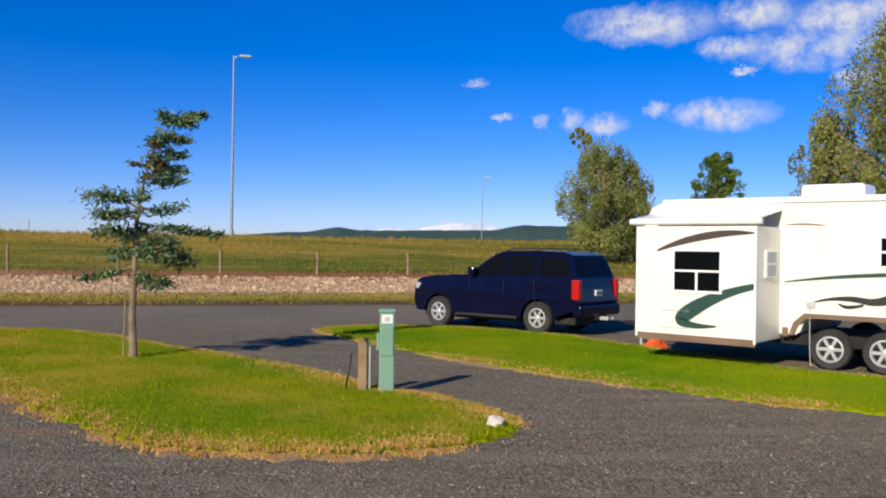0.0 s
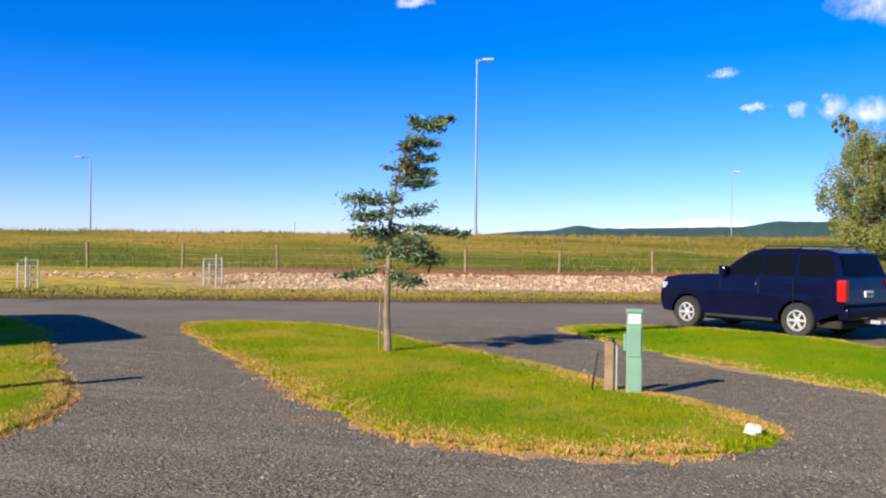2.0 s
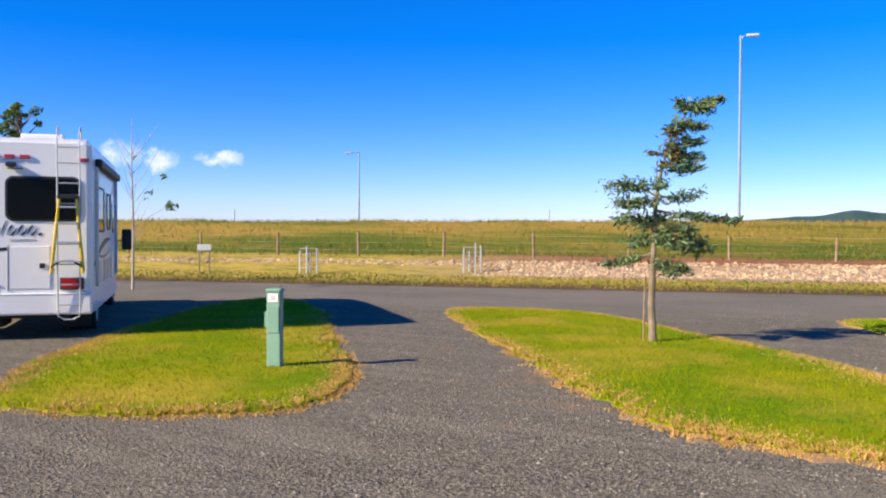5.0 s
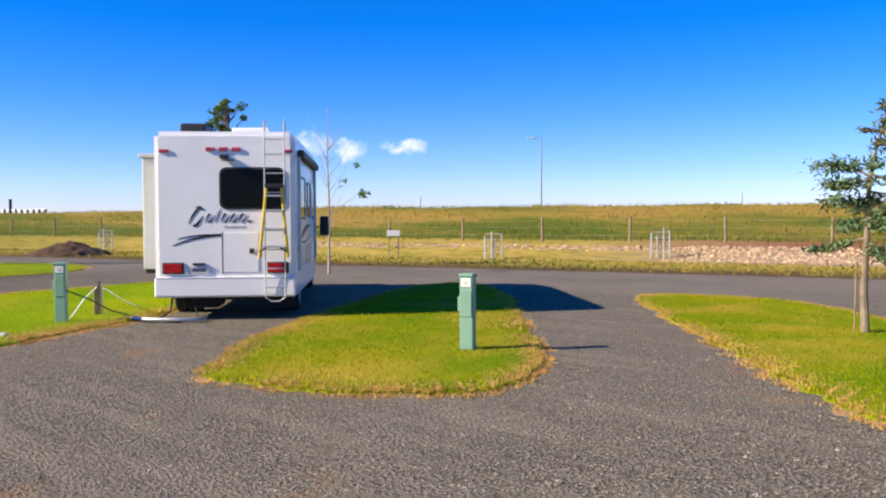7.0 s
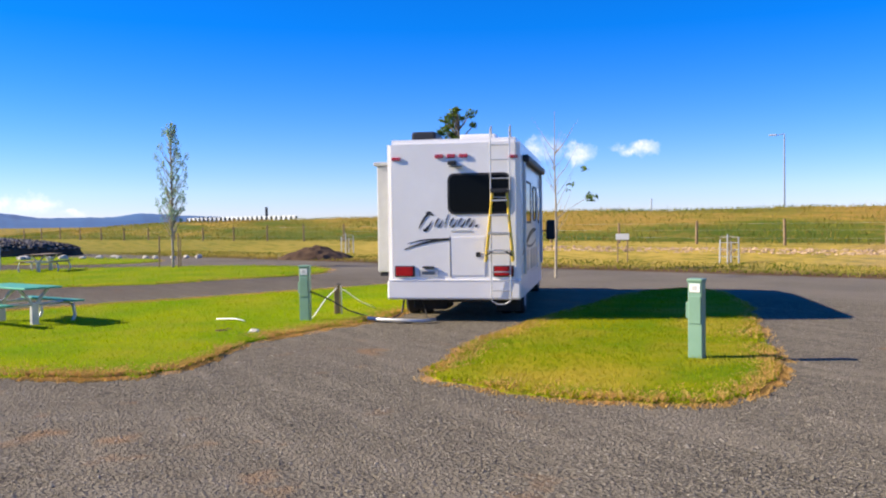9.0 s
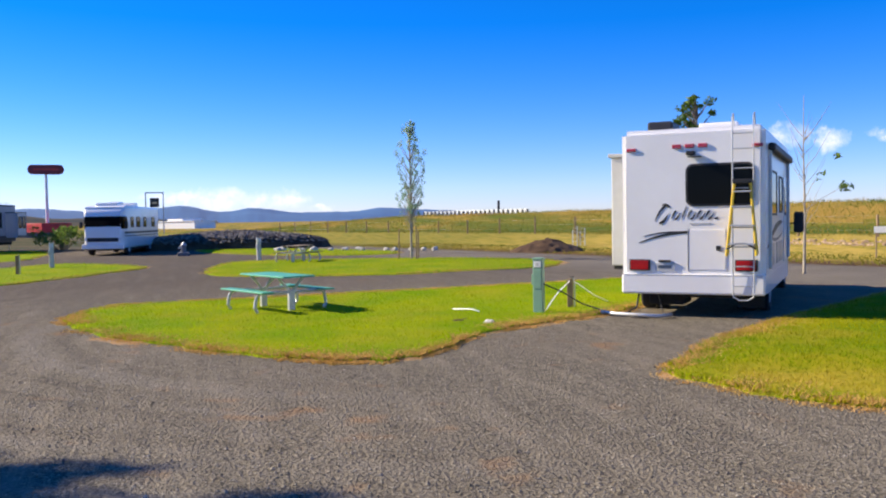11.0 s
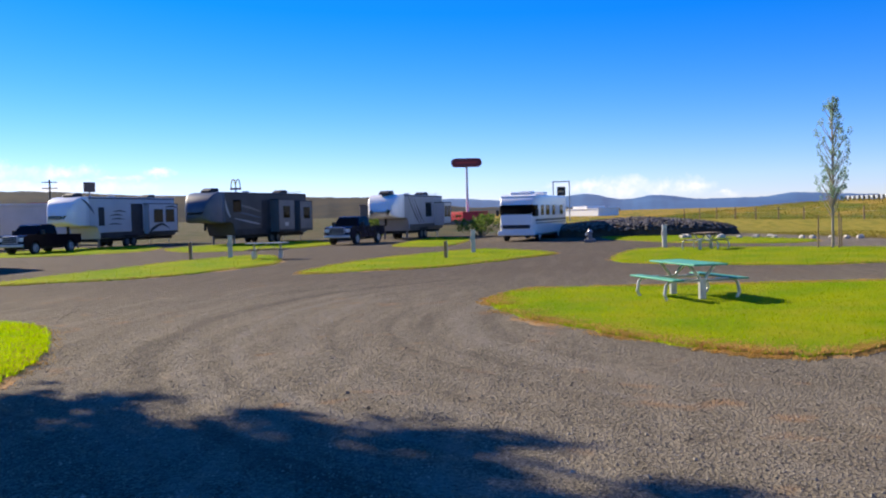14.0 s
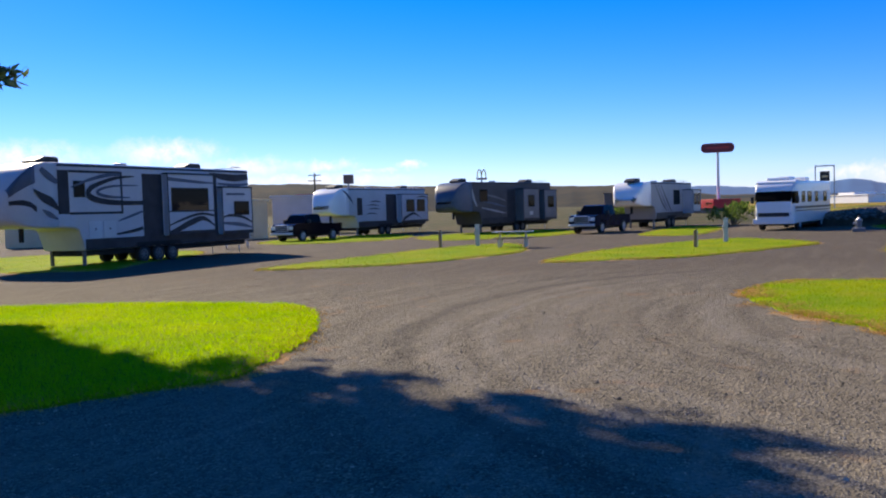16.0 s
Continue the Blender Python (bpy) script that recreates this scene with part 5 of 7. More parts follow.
def class_a():
    t = thing("class_a_motorhome", heading(-66.9, -3.15, 0.98, -0.19), "white class a motorhome with large windscreen across the loop", "motorhome")
    L, W, H = 9.2, 2.5, 3.05
    front = [(L - 1.2, 1.0, 0.0), (L - 0.75, 0.995, 0.03), (L - 0.40, 0.975, 0.12), (L - 0.15, 0.93, 0.28), (L + 0.02, 0.86, 0.55)]
    part("body", loft([(0, W / 2 - 0.04, 0.45, H - 0.05, 0.10), (0.06, W / 2, 0.43, H, 0.14)] + [(x, W / 2 * w, 0.43, H - d, 0.14) for x, w, d in front] + [(L + 0.10, W / 2 * 0.84, 0.45, 1.78, 0.10), (L + 0.16, W / 2 * 0.80, 0.48, 1.40, 0.10)], 5), WHITE, t, "white moulded body", True)
    part("windscreen", loft([(x, W / 2 * w + 0.014, 1.62, 2.42, 0.06) for x, w, d in front[1:]] + [(L + 0.10, W / 2 * 0.83, 1.66, 2.36, 0.06)], 3), DARK_GLASS, t, "large dark wrap-round windscreen")
    part("roof_cap", loft([(L - 1.5, W / 2 * 0.98, H - 0.08, H + 0.02, 0.04), (L - 0.9, W / 2 * 0.97, H - 0.10, H + 0.05, 0.05), (L - 0.35, W / 2 * 0.93, H - 0.26, H - 0.06, 0.05)], 3), WHITE, t)
    part("front_stripe", box(L + 0.06, L + 0.19, -W / 2 + 0.32, W / 2 - 0.32, 0.86, 1.10, 0.02), CHARCOAL, t, "dark grille band")
    part("front_bumper", box(L - 0.1, L + 0.22, -W / 2, W / 2, 0.40, 0.72, 0.06, 3), WHITE, t)
    for y in (-0.9, 0.9):
        part("headlamp", box(L + 0.06, L + 0.17, y - 0.18, y + 0.18, 0.95, 1.10, 0.02), CLEAR_PAINT, t)
        wheel(t, 2.4, y * 1.2, 0.42, 0.26, 6, 0.6, STEEL, 1 if y > 0 else -1)
        wheel(t, L - 1.3, y * 1.2, 0.42, 0.26, 6, 0.6, STEEL, 1 if y > 0 else -1)
        part("wing_mirror", box(L - 0.2, L - 0.05, y * 1.5 - 0.1, y * 1.5 + 0.1, 1.7, 2.1, 0.04), BLACK, t)
    for a, b in ((L - 2.3, L - 1.6), (L - 3.9, L - 3.0), (L - 5.6, L - 4.9), (1.2, 2.0)):
        side_window(t, a, b, 1.75, 2.35, W / 2, 1, BLACK)
    part("stripe", box(0.05, L - 0.1, W / 2, W / 2 + 0.006, 1.32, 1.46), TAUPE, t, "taupe side stripe")
    part("stripe", box(0.05, L - 0.1, W / 2, W / 2 + 0.006, 1.16, 1.22), CHARCOAL, t)
    part("chassis", box(0.4, L - 0.4, -1.0, 1.0, 0.3, 0.5), UNDER, t)
    part("air_conditioner", box(2.2, 3.1, -0.4, 0.4, H, H + 0.3, 0.08, 3), WHITE, t)
    part("air_conditioner", box(5.8, 6.7, -0.4, 0.4, H, H + 0.3, 0.08, 3), WHITE, t)
    part("roof_pod", box(7.4, 8.3, -0.7, 0.7, H, H + 0.22, 0.08, 3), WHITE, t)


class_a()


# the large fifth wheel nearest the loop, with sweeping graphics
big = fifth_wheel(-38.1, -30.75, 1.0, 0.0, 14.35, 4.35, SHADED_WHITE, SHADED_WHITE, CHARCOAL, "large white fifth wheel with sweeping charcoal graphics on gravel",
                  [(0.15, 2.55, 1.05, 3.40, 0.30, SHADED_WHITE), (3.15, 6.40, 1.15, 4.00, 0.30, SHADED_WHITE)],
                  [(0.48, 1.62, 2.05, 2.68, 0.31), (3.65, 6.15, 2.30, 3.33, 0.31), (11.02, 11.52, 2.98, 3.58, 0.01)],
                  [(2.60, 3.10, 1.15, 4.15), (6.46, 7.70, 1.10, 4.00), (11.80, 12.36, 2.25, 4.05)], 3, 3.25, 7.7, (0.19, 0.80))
part("lettering_bar", box(0.75, 2.25, 1.56, 1.565, 3.02, 3.14), SLATE, big, "slate bar of lettering")
part("rear_band", crescent([(0.06, 4.00, 0.30), (1.2, 3.92, 0.36), (2.2, 3.98, 0.30), (2.9, 4.06, 0.16)], 1.262), CHARCOAL, big, "dark sweeping band")
part("rear_band", crescent([(0.06, 3.62, 0.10), (1.2, 3.55, 0.16), (2.5, 3.62, 0.10)], 1.262), SLATE, big)
for a, b, z0, z1 in ((8.90, 11.78, 3.96, 4.06), (8.90, 11.78, 2.22, 2.32), (8.90, 8.99, 2.32, 3.96)):
    part("bedroom_slide_trim", box(a, b, 1.25, 1.275, z0, z1, 0.006), CHARCOAL, big, "dark trim round the bedroom slide")
part("looped_stripe", crescent([(6.5, 2.72, 0.16), (8.6, 2.68, 0.20), (10.0, 2.76, 0.24), (10.75, 2.98, 0.26), (10.72, 3.28, 0.22), (10.1, 3.55, 0.18), (9.2, 3.78, 0.14), (8.2, 3.86, 0.05)], 1.28), CHARCOAL, big, "dark looped stripe")
part("looped_stripe", crescent([(8.5, 2.92, 0.06), (9.6, 2.95, 0.12), (10.25, 3.08, 0.16), (10.2, 3.26, 0.12), (9.4, 3.42, 0.10), (8.0, 3.46, 0.04)], 1.28), SLATE, big, "slate inner looped stripe")
part("looped_stripe", crescent([(11.7, 3.35, 0.05), (10.9, 3.62, 0.12), (9.9, 3.86, 0.16), (9.0, 3.93, 0.10)], 1.284), SLATE, big)
part("slide_swoosh", crescent([(3.2, 1.52, 0.05), (4.0, 1.90, 0.22), (4.9, 1.72, 0.30), (5.7, 1.45, 0.24), (6.35, 1.30, 0.10)], 1.555), CHARCOAL, big, "dark sweeping stripe")
part("slide_swoosh", crescent([(3.2, 2.02, 0.10), (4.2, 2.12, 0.12), (5.3, 1.92, 0.12), (6.35, 1.62, 0.05)], 1.555), CHARCOAL, big)
part("slide_swoosh", crescent([(3.2, 3.62, 0.06), (4.4, 3.66, 0.14), (6.35, 3.78, 0.18)], 1.555), SLATE, big)
part("slide_swoosh", crescent([(3.2, 2.34, 0.05), (3.5, 2.26, 0.06), (6.4, 2.26, 0.06)], 1.559), CHARCOAL, big)
part("slide_swoosh", crescent([(0.2, 1.62, 0.08), (1.0, 1.90, 0.14), (1.9, 2.00, 0.14), (2.5, 1.92, 0.06)], 1.555), CHARCOAL, big, "dark sweeping stripe")
part("slide_swoosh", crescent([(0.2, 1.34, 0.06), (1.2, 1.52, 0.20), (2.5, 1.62, 0.12)], 1.555), SLATE, big)
part("side_swoosh", crescent([(7.75, 2.30, 0.10), (8.4, 2.12, 0.12), (9.2, 1.90, 0.06)], 1.262), SLATE, big)
part("side_swoosh", crescent([(7.75, 1.55, 0.16), (8.5, 1.42, 0.14), (9.6, 1.30, 0.05)], 1.262), CHARCOAL, big)
for a in (9.35, 10.15):
    hatch = part("storage_hatch", box(a, a + 0.70, 1.25, 1.268, 1.22, 1.92, 0.006), DULL_WHITE, big, "pale storage hatch")
    part("latch", box(a + 0.30, a + 0.38, 1.268, 1.28, 1.55, 1.62), BLACK, hatch)
part("nose_stripe", crescent([(12.36, 2.45, 0.10), (12.7, 2.75, 0.34), (13.1, 2.95, 0.30), (13.5, 3.25, 0.05)], 1.268), CHARCOAL, big, "dark raked nose stripe")
part("nose_stripe", crescent([(12.4, 2.05, 0.06), (12.8, 2.25, 0.22), (13.15, 2.45, 0.05)], 1.268), SLATE, big)
part("nose_stripe", crescent([(12.38, 3.55, 0.20), (12.8, 3.80, 0.30), (13.15, 4.08, 0.20)], 1.268), SLATE, big, "slate raked nose stripe")
part("nose_window", loft([(13.42, 1.256, 3.46, 4.22, 0.08), (13.63, 1.226, 3.36, 4.10, 0.10), (13.90, 1.152, 3.20, 3.86, 0.12), (14.13, 1.016, 3.02, 3.54, 0.14), (14.29, 0.84, 2.90, 3.22, 0.10)], 4), SLATE, big, "dark tinted wrap-round nose window", True)
part("nose_stripe", loft([(13.40, 1.262, 2.34, 2.60, 0.06), (13.63, 1.228, 2.52, 2.78, 0.06), (13.90, 1.154, 2.60, 2.86, 0.06), (14.13, 1.018, 2.62, 2.84, 0.06), (14.29, 0.842, 2.62, 2.80, 0.06)], 3), CHARCOAL, big, "dark band across the nose", True)

two = fifth_wheel(-72.0, -37.0, 0.99, -0.10, 13.5, 3.9, SHADED_WHITE, WHITE, CHARCOAL, "white fifth wheel with dark doors and rounded white nose",
                  [(0.3, 4.6, 0.95, 3.35, 0.45, SHADED_WHITE)], [(0.9, 2.1, 1.9, 2.9, 0.46), (2.6, 3.8, 1.9, 2.9, 0.46)], [(4.75, 6.3, 0.9, 3.4), (9.7, 10.4, 1.7, 3.1)], 2, 3.2, 6.9)
part("slide_swoosh", crescent([(1.6, 1.30, 0.05), (2.8, 1.70, 0.20), (4.4, 1.20, 0.26)], 1.705), CHARCOAL, two, "dark sweeping stripe")
part("slide_swoosh", crescent([(0.4, 3.05, 0.05), (1.2, 3.18, 0.14), (2.2, 3.10, 0.04)], 1.705), CHARCOAL, two)
for z, a in ((2.75, 7.0), (2.45, 7.4), (2.15, 7.2), (1.75, 7.6)):
    part("side_swoosh", crescent([(a, z, 0.03), (a + 0.8, z + 0.08, 0.10), (a + 1.6, z + 0.02, 0.03)], 1.252), CHARCOAL, two)
for k in range(3):
    part("nose_stripe", crescent([(10.9 + 0.25 * k, 2.6 + 0.2 * k, 0.04), (11.3 + 0.25 * k, 3.1 + 0.18 * k, 0.16), (11.9 + 0.2 * k, 3.5 + 0.1 * k, 0.05)], 1.263), SLATE, two, "slate nose stripe")

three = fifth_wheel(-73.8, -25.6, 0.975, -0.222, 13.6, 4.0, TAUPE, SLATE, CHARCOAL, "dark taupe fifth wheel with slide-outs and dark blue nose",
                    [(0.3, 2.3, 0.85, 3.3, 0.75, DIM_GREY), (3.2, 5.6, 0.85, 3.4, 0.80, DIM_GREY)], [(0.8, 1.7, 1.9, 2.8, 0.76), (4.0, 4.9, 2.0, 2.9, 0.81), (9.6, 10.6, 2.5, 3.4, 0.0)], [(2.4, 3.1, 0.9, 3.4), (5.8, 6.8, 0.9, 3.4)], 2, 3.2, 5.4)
for k in range(3):
    part("side_swoosh", crescent([(7.0, 1.5 + 0.5 * k, 0.04), (8.4, 1.7 + 0.55 * k, 0.16), (10.4, 2.0 + 0.55 * k, 0.05)], 1.252), (MID_GREY, SLATE, DIM_GREY)[k], three, "curved graphic stripe")
part("fridge_panel", box(4.2, 4.7, 2.052, 2.06, 1.3, 1.6), PALE_GREY, three)
part("nose_band", crescent([(11.0, 2.1, 0.10), (11.4, 2.7, 0.26), (11.6, 3.4, 0.12)], 1.262), MID_GREY, three)

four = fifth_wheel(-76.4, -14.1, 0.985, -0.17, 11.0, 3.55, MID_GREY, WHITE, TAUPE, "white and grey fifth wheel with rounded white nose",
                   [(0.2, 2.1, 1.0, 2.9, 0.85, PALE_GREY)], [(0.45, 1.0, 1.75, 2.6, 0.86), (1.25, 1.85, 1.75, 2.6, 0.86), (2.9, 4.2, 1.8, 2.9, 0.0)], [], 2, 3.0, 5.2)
for k in range(4):
    part("side_swoosh", crescent([(4.6 + 0.5 * k, 1.2, 0.05), (5.6 + 0.6 * k, 2.0, 0.20), (6.9 + 0.55 * k, 3.3, 0.05)], 1.252 + 0.002 * k), (TAUPE, DIM_GREY, TAUPE, MID_GREY)[k], four, "taupe raked stripe")
part("end_wall_trim", box(0.18, 0.22, 2.1, 2.112, 1.0, 2.9), TAUPE, four)
pickup(-55.7, -36.4, 0.998, -0.06, MAROON, "dark maroon pickup truck parked beside a fifth wheel")
pickup(-62.2, -16.2, 0.985, -0.17, BLUE_PAINT, "deep blue pickup truck parked before a fifth wheel")
pickup(-25.8, -35.6, 0.97, -0.22, BLUE_PAINT, "blue pickup truck at the fifth wheel's nose")

# trees and shrubs


def leaf_mesh(centres, size, seed, flat=0.0, long=1.6):
    """Many small leaf quads about the given centres."""
    rs = np.random.RandomState(seed)
    c = np.asarray(centres, float)
    k = len(c)
    u, v = rs.normal(0, 1, (k, 3)), rs.normal(0, 1, (k, 3))
    u[:, 2] *= 1 - flat
    v[:, 2] *= 1 - flat
    u /= np.linalg.norm(u, axis=1)[:, None]
    v -= u * (u * v).sum(1)[:, None]
    v /= np.linalg.norm(v, axis=1)[:, None]
    s = size * rs.uniform(0.6, 1.4, k)[:, None]
    u, v = u * s * long, v * s
    quad = np.stack([c - u, c - v * 0.6, c + u, c + v * 0.6], 1).reshape(-1, 3)
    me = bpy.data.meshes.new("leaves")
    me.from_pydata(quad.tolist(), [], np.arange(4 * k).reshape(-1, 4).tolist())
    return me


def leaf_part(name, centres, size, material, parent, seed, label="", **more):
    me = leaf_mesh(centres, size, seed, **more)
    me.materials.append(material)
    ob = new(name, me)
    ob.parent = parent
    return tagged(ob, label)


def clump(c, r, n, rs, squash=0.8):
    d = rs.normal(0, 1, (n, 3))
    d /= np.linalg.norm(d, axis=1)[:, None]
    return np.asarray(c) + d * (r * rs.uniform(0.25, 1.0, (n, 1)) ** 0.6) * np.array([1, 1, squash])


def bough(start, end, sag, rs, n=9):
    """A drooping limb between two points, as a line of points."""
    a, b = np.asarray(start, float), np.asarray(end, float)
    pts = []
    for i in range(n):
        t = i / (n - 1)
        p = a + (b - a) * t
        p[2] -= sag * 4 * t * (1 - t)
        pts.append(p + rs.normal(0, 0.012, 3) * (0 < i < n - 1))
    return pts


def needles_along(pts, spread, per, rs, start=0.25):
    out = []
    for i in range(len(pts) - 1):
        if i / (len(pts) - 1) < start:
            continue
        for _ in range(per):
            t = rs.uniform()
            p = pts[i] * (1 - t) + pts[i + 1] * t
            out.append(p + rs.normal(0, 1, 3) * np.array([spread, spread, spread * 0.55]))
    return out


def wind_bent_spruce():
    t = thing("spruce_tree", pose(-5.14, 14.88, 0.03, 0, 0, 18.9), "sparse wind-bent young spruce with bare lower trunk on the lawn", "tree")
    rs = np.random.RandomState(3)
    spine = [(0.0, 0, 0), (-0.03, 0, 0.7), (0.0, 0.02, 1.5), (0.02, 0, 2.3), (0.08, 0, 2.8), (0.20, 0, 3.3), (0.34, 0.02, 3.7), (0.60, 0, 4.05), (0.92, 0, 4.22)]
    part("trunk", pipe(spine, [0.072, 0.058, 0.048, 0.036, 0.028, 0.022, 0.016, 0.010, 0.005], 9), BARK, t, "grey-brown bare trunk")
    part("support_stake", pipe([(-0.16, 0.06, 0), (-0.14, 0.05, 1.15)], 0.018, 6), WOOD, t, "thin wooden support stake")
    limbs = [((0.03, 0, 2.55), (-0.72, 0.1, 2.72), -0.10, 0.17, 1.0), ((0.03, 0, 2.5), (-0.62, -0.3, 2.45), 0.05, 0.14, 0.8), ((0.05, 0, 2.6), (0.75, -0.1, 2.62), 0.12, 0.12, 0.5),
             ((0.02, 0, 2.3), (1.42, 0.1, 2.12), 0.02, 0.09, 0.55), ((0.02, 0, 2.2), (-0.6, 0.3, 2.15), 0.06, 0.16, 0.8), ((0.02, 0, 2.1), (0.62, -0.4, 2.0), 0.08, 0.16, 0.9),
             ((0.0, 0, 1.95), (0.85, 0.15, 1.62), 0.02, 0.15, 1.0), ((0.0, 0, 1.9), (0.55, -0.5, 1.7), 0.03, 0.16, 1.0), ((0.0, 0, 1.8), (0.78, 0.4, 1.75), 0.02, 0.15, 1.0),
             ((0.0, 0, 1.9), (-0.35, 0.45, 1.75), 0.05, 0.15, 0.7), ((0.0, 0, 1.55), (-0.86, 0.1, 1.36), 0.04, 0.08, 0.6), ((0.0, 0, 1.5), (0.6, 0.1, 1.22), 0.04, 0.12, 0.7), ((0.0, 0, 1.45), (0.35, -0.4, 1.25), 0.03, 0.12, 0.7),
             ((0.2, 0, 3.3), (0.78, 0.1, 3.22), 0.08, 0.10, 0.7), ((0.16, 0, 3.1), (0.72, -0.2, 3.05), 0.10, 0.10, 0.7), ((0.2, 0, 3.28), (-0.1, 0, 3.32), 0.02, 0.05, 0.4), ((0.3, 0, 3.6), (0.76, 0.1, 3.48), 0.06, 0.10, 0.7),
             ((0.22, 0, 3.4), (0.45, 0.3, 3.3), 0.04, 0.12, 0.9), ((0.4, 0, 3.8), (0.80, 0.05, 3.75), 0.03, 0.11, 0.9), ((0.5, 0, 3.95), (0.42, -0.15, 4.2), 0.0, 0.08, 0.7), ((0.7, 0, 4.1), (1.1, 0, 4.2), 0.0, 0.08, 0.9)]
    for i in range(24):
        q = rs.uniform(0.32, 0.97) * 8
        k = min(7, int(q))
        a = np.array(spine[k]) + (np.array(spine[k + 1]) - np.array(spine[k])) * (q - k)
        ang, n = rs.uniform(0, math.tau), rs.uniform(0.18, 0.46) * (1.25 if a[2] < 2.4 else 0.58)
        limbs.append((tuple(a), (a[0] + n * math.cos(ang) + 0.08, a[1] + n * math.sin(ang), a[2] + rs.uniform(-0.12, 0.10)), 0.03, 0.11, 0.7))
    green, dead = [], []
    for a, b, sag, spread, thick in limbs:
        pts = bough(a, b, sag, rs)
        part("branch", pipe([tuple(p) for p in pts], [0.022 * (1 - 0.8 * i / 8) for i in range(9)], 5), BARK, t)
        length = np.linalg.norm(np.subtract(b, a))
        new_ones = needles_along(pts, spread * 0.72, int(92 * thick * length), rs, 0.16)
        for p in new_ones:
            (dead if (3.0 < p[2] < 3.7 and p[0] < 0.42 and rs.rand() < 0.6) or rs.rand() < (0.22 if p[2] < 2.2 and p[0] > -0.2 else 0.06) else green).append(p)
    leaf_part("crown", green, 0.029, NEEDLE, t, 41, "blue-green needle sprays", flat=0.35, long=2.3)
    leaf_part("dead_needles", dead, 0.024, DEAD_NEEDLE, t, 42, "brown dead needle sprays", flat=0.35, long=2.3)


wind_bent_spruce()


def shade_spruce(x, y, H, R, lowest, reach, seed, label):
    """A tall spruce whose shadow falls across lawn and gravel; on its open side the lower boughs are short."""
    t = thing("tall_spruce_tree", pose(x, y, 0.03), label, "tree", "tall spruces")
    rs = np.random.RandomState(seed)
    part("trunk", pipe([(0, 0, 0), (0.05, 0, H * 0.3), (0, 0.05, H * 0.65), (0, 0, H)], [0.32, 0.26, 0.16, 0.03], 12), BARK, t, "rough grey-brown trunk")
    bm, tips = bmesh.new(), []
    for i in range(150):
        z = 2.5 + (H - 2.9) * (i / 150) ** 0.9
        a = i * 2.39996 + rs.uniform(-0.3, 0.3)
        full = R * min(1, (H - z) / (0.36 * H)) * rs.uniform(0.75, 1.05)
        toward = math.cos(a - math.atan2(0.565, -0.825))
        if z > 0.45 * H and toward > 0:
            full *= 1 + 0.14 * toward
        if z < 10.8 and toward > 0:
            full = min(full, 4.9 / toward)
        if z < lowest + 2.2 and toward > 0:
            full = min(full, (reach if z > lowest else reach * 0.4) / toward)
        b = (full * math.cos(a), full * math.sin(a), z - 0.10 * full + rs.uniform(-0.2, 0.3))
        pts = bough((0, 0, z), b, 0.05 * full, rs)
        pipe([tuple(p) for p in pts], [0.05 * (1 - 0.85 * k / 8) for k in range(9)], 4, bm)
        tips += needles_along(pts, 0.28, int(13 * full), rs, 0.12)
        side = np.array([-math.sin(a), math.cos(a), -0.1])
        for k in (4, 5, 6, 7):
            for s in (1, -1):
                e = pts[k] + s * side * full * 0.20 + np.array([math.cos(a), math.sin(a), 0]) * full * 0.10
                tips += needles_along(bough(pts[k], e, 0.03, rs, 5), 0.16, int(6 * full), rs, 0.1)
    if seed == 8:
        pts = bough((0, 0, 5.6), (-2.4, 2.4, 5.3), 0.2, rs)
        pipe([tuple(p) for p in pts], [0.05 * (1 - 0.85 * k / 8) for k in range(9)], 4, bm)
        tips += needles_along(pts, 0.22, 45, rs, 0.3)
    part("branch", bm, BARK, t, "long spreading boughs")
    leaf_part("crown", tips, 0.10, NEEDLE, t, seed + 35, "dense dark green needle sprays", flat=0.4, long=2.2)


shade_spruce(-12.0, -20.1, 17.2, 5.8, 6.9, 1.3, 8, "tall broad spruce casting shade across lawn and gravel")
# second tree stays out of view, added only to close gaps in the shadow
shade_spruce(-15.2, -25.3, 16.0, 3.3, 7.4, 2.6, 9, "unseen tall spruce added to fill out the shade on lawn and gravel")


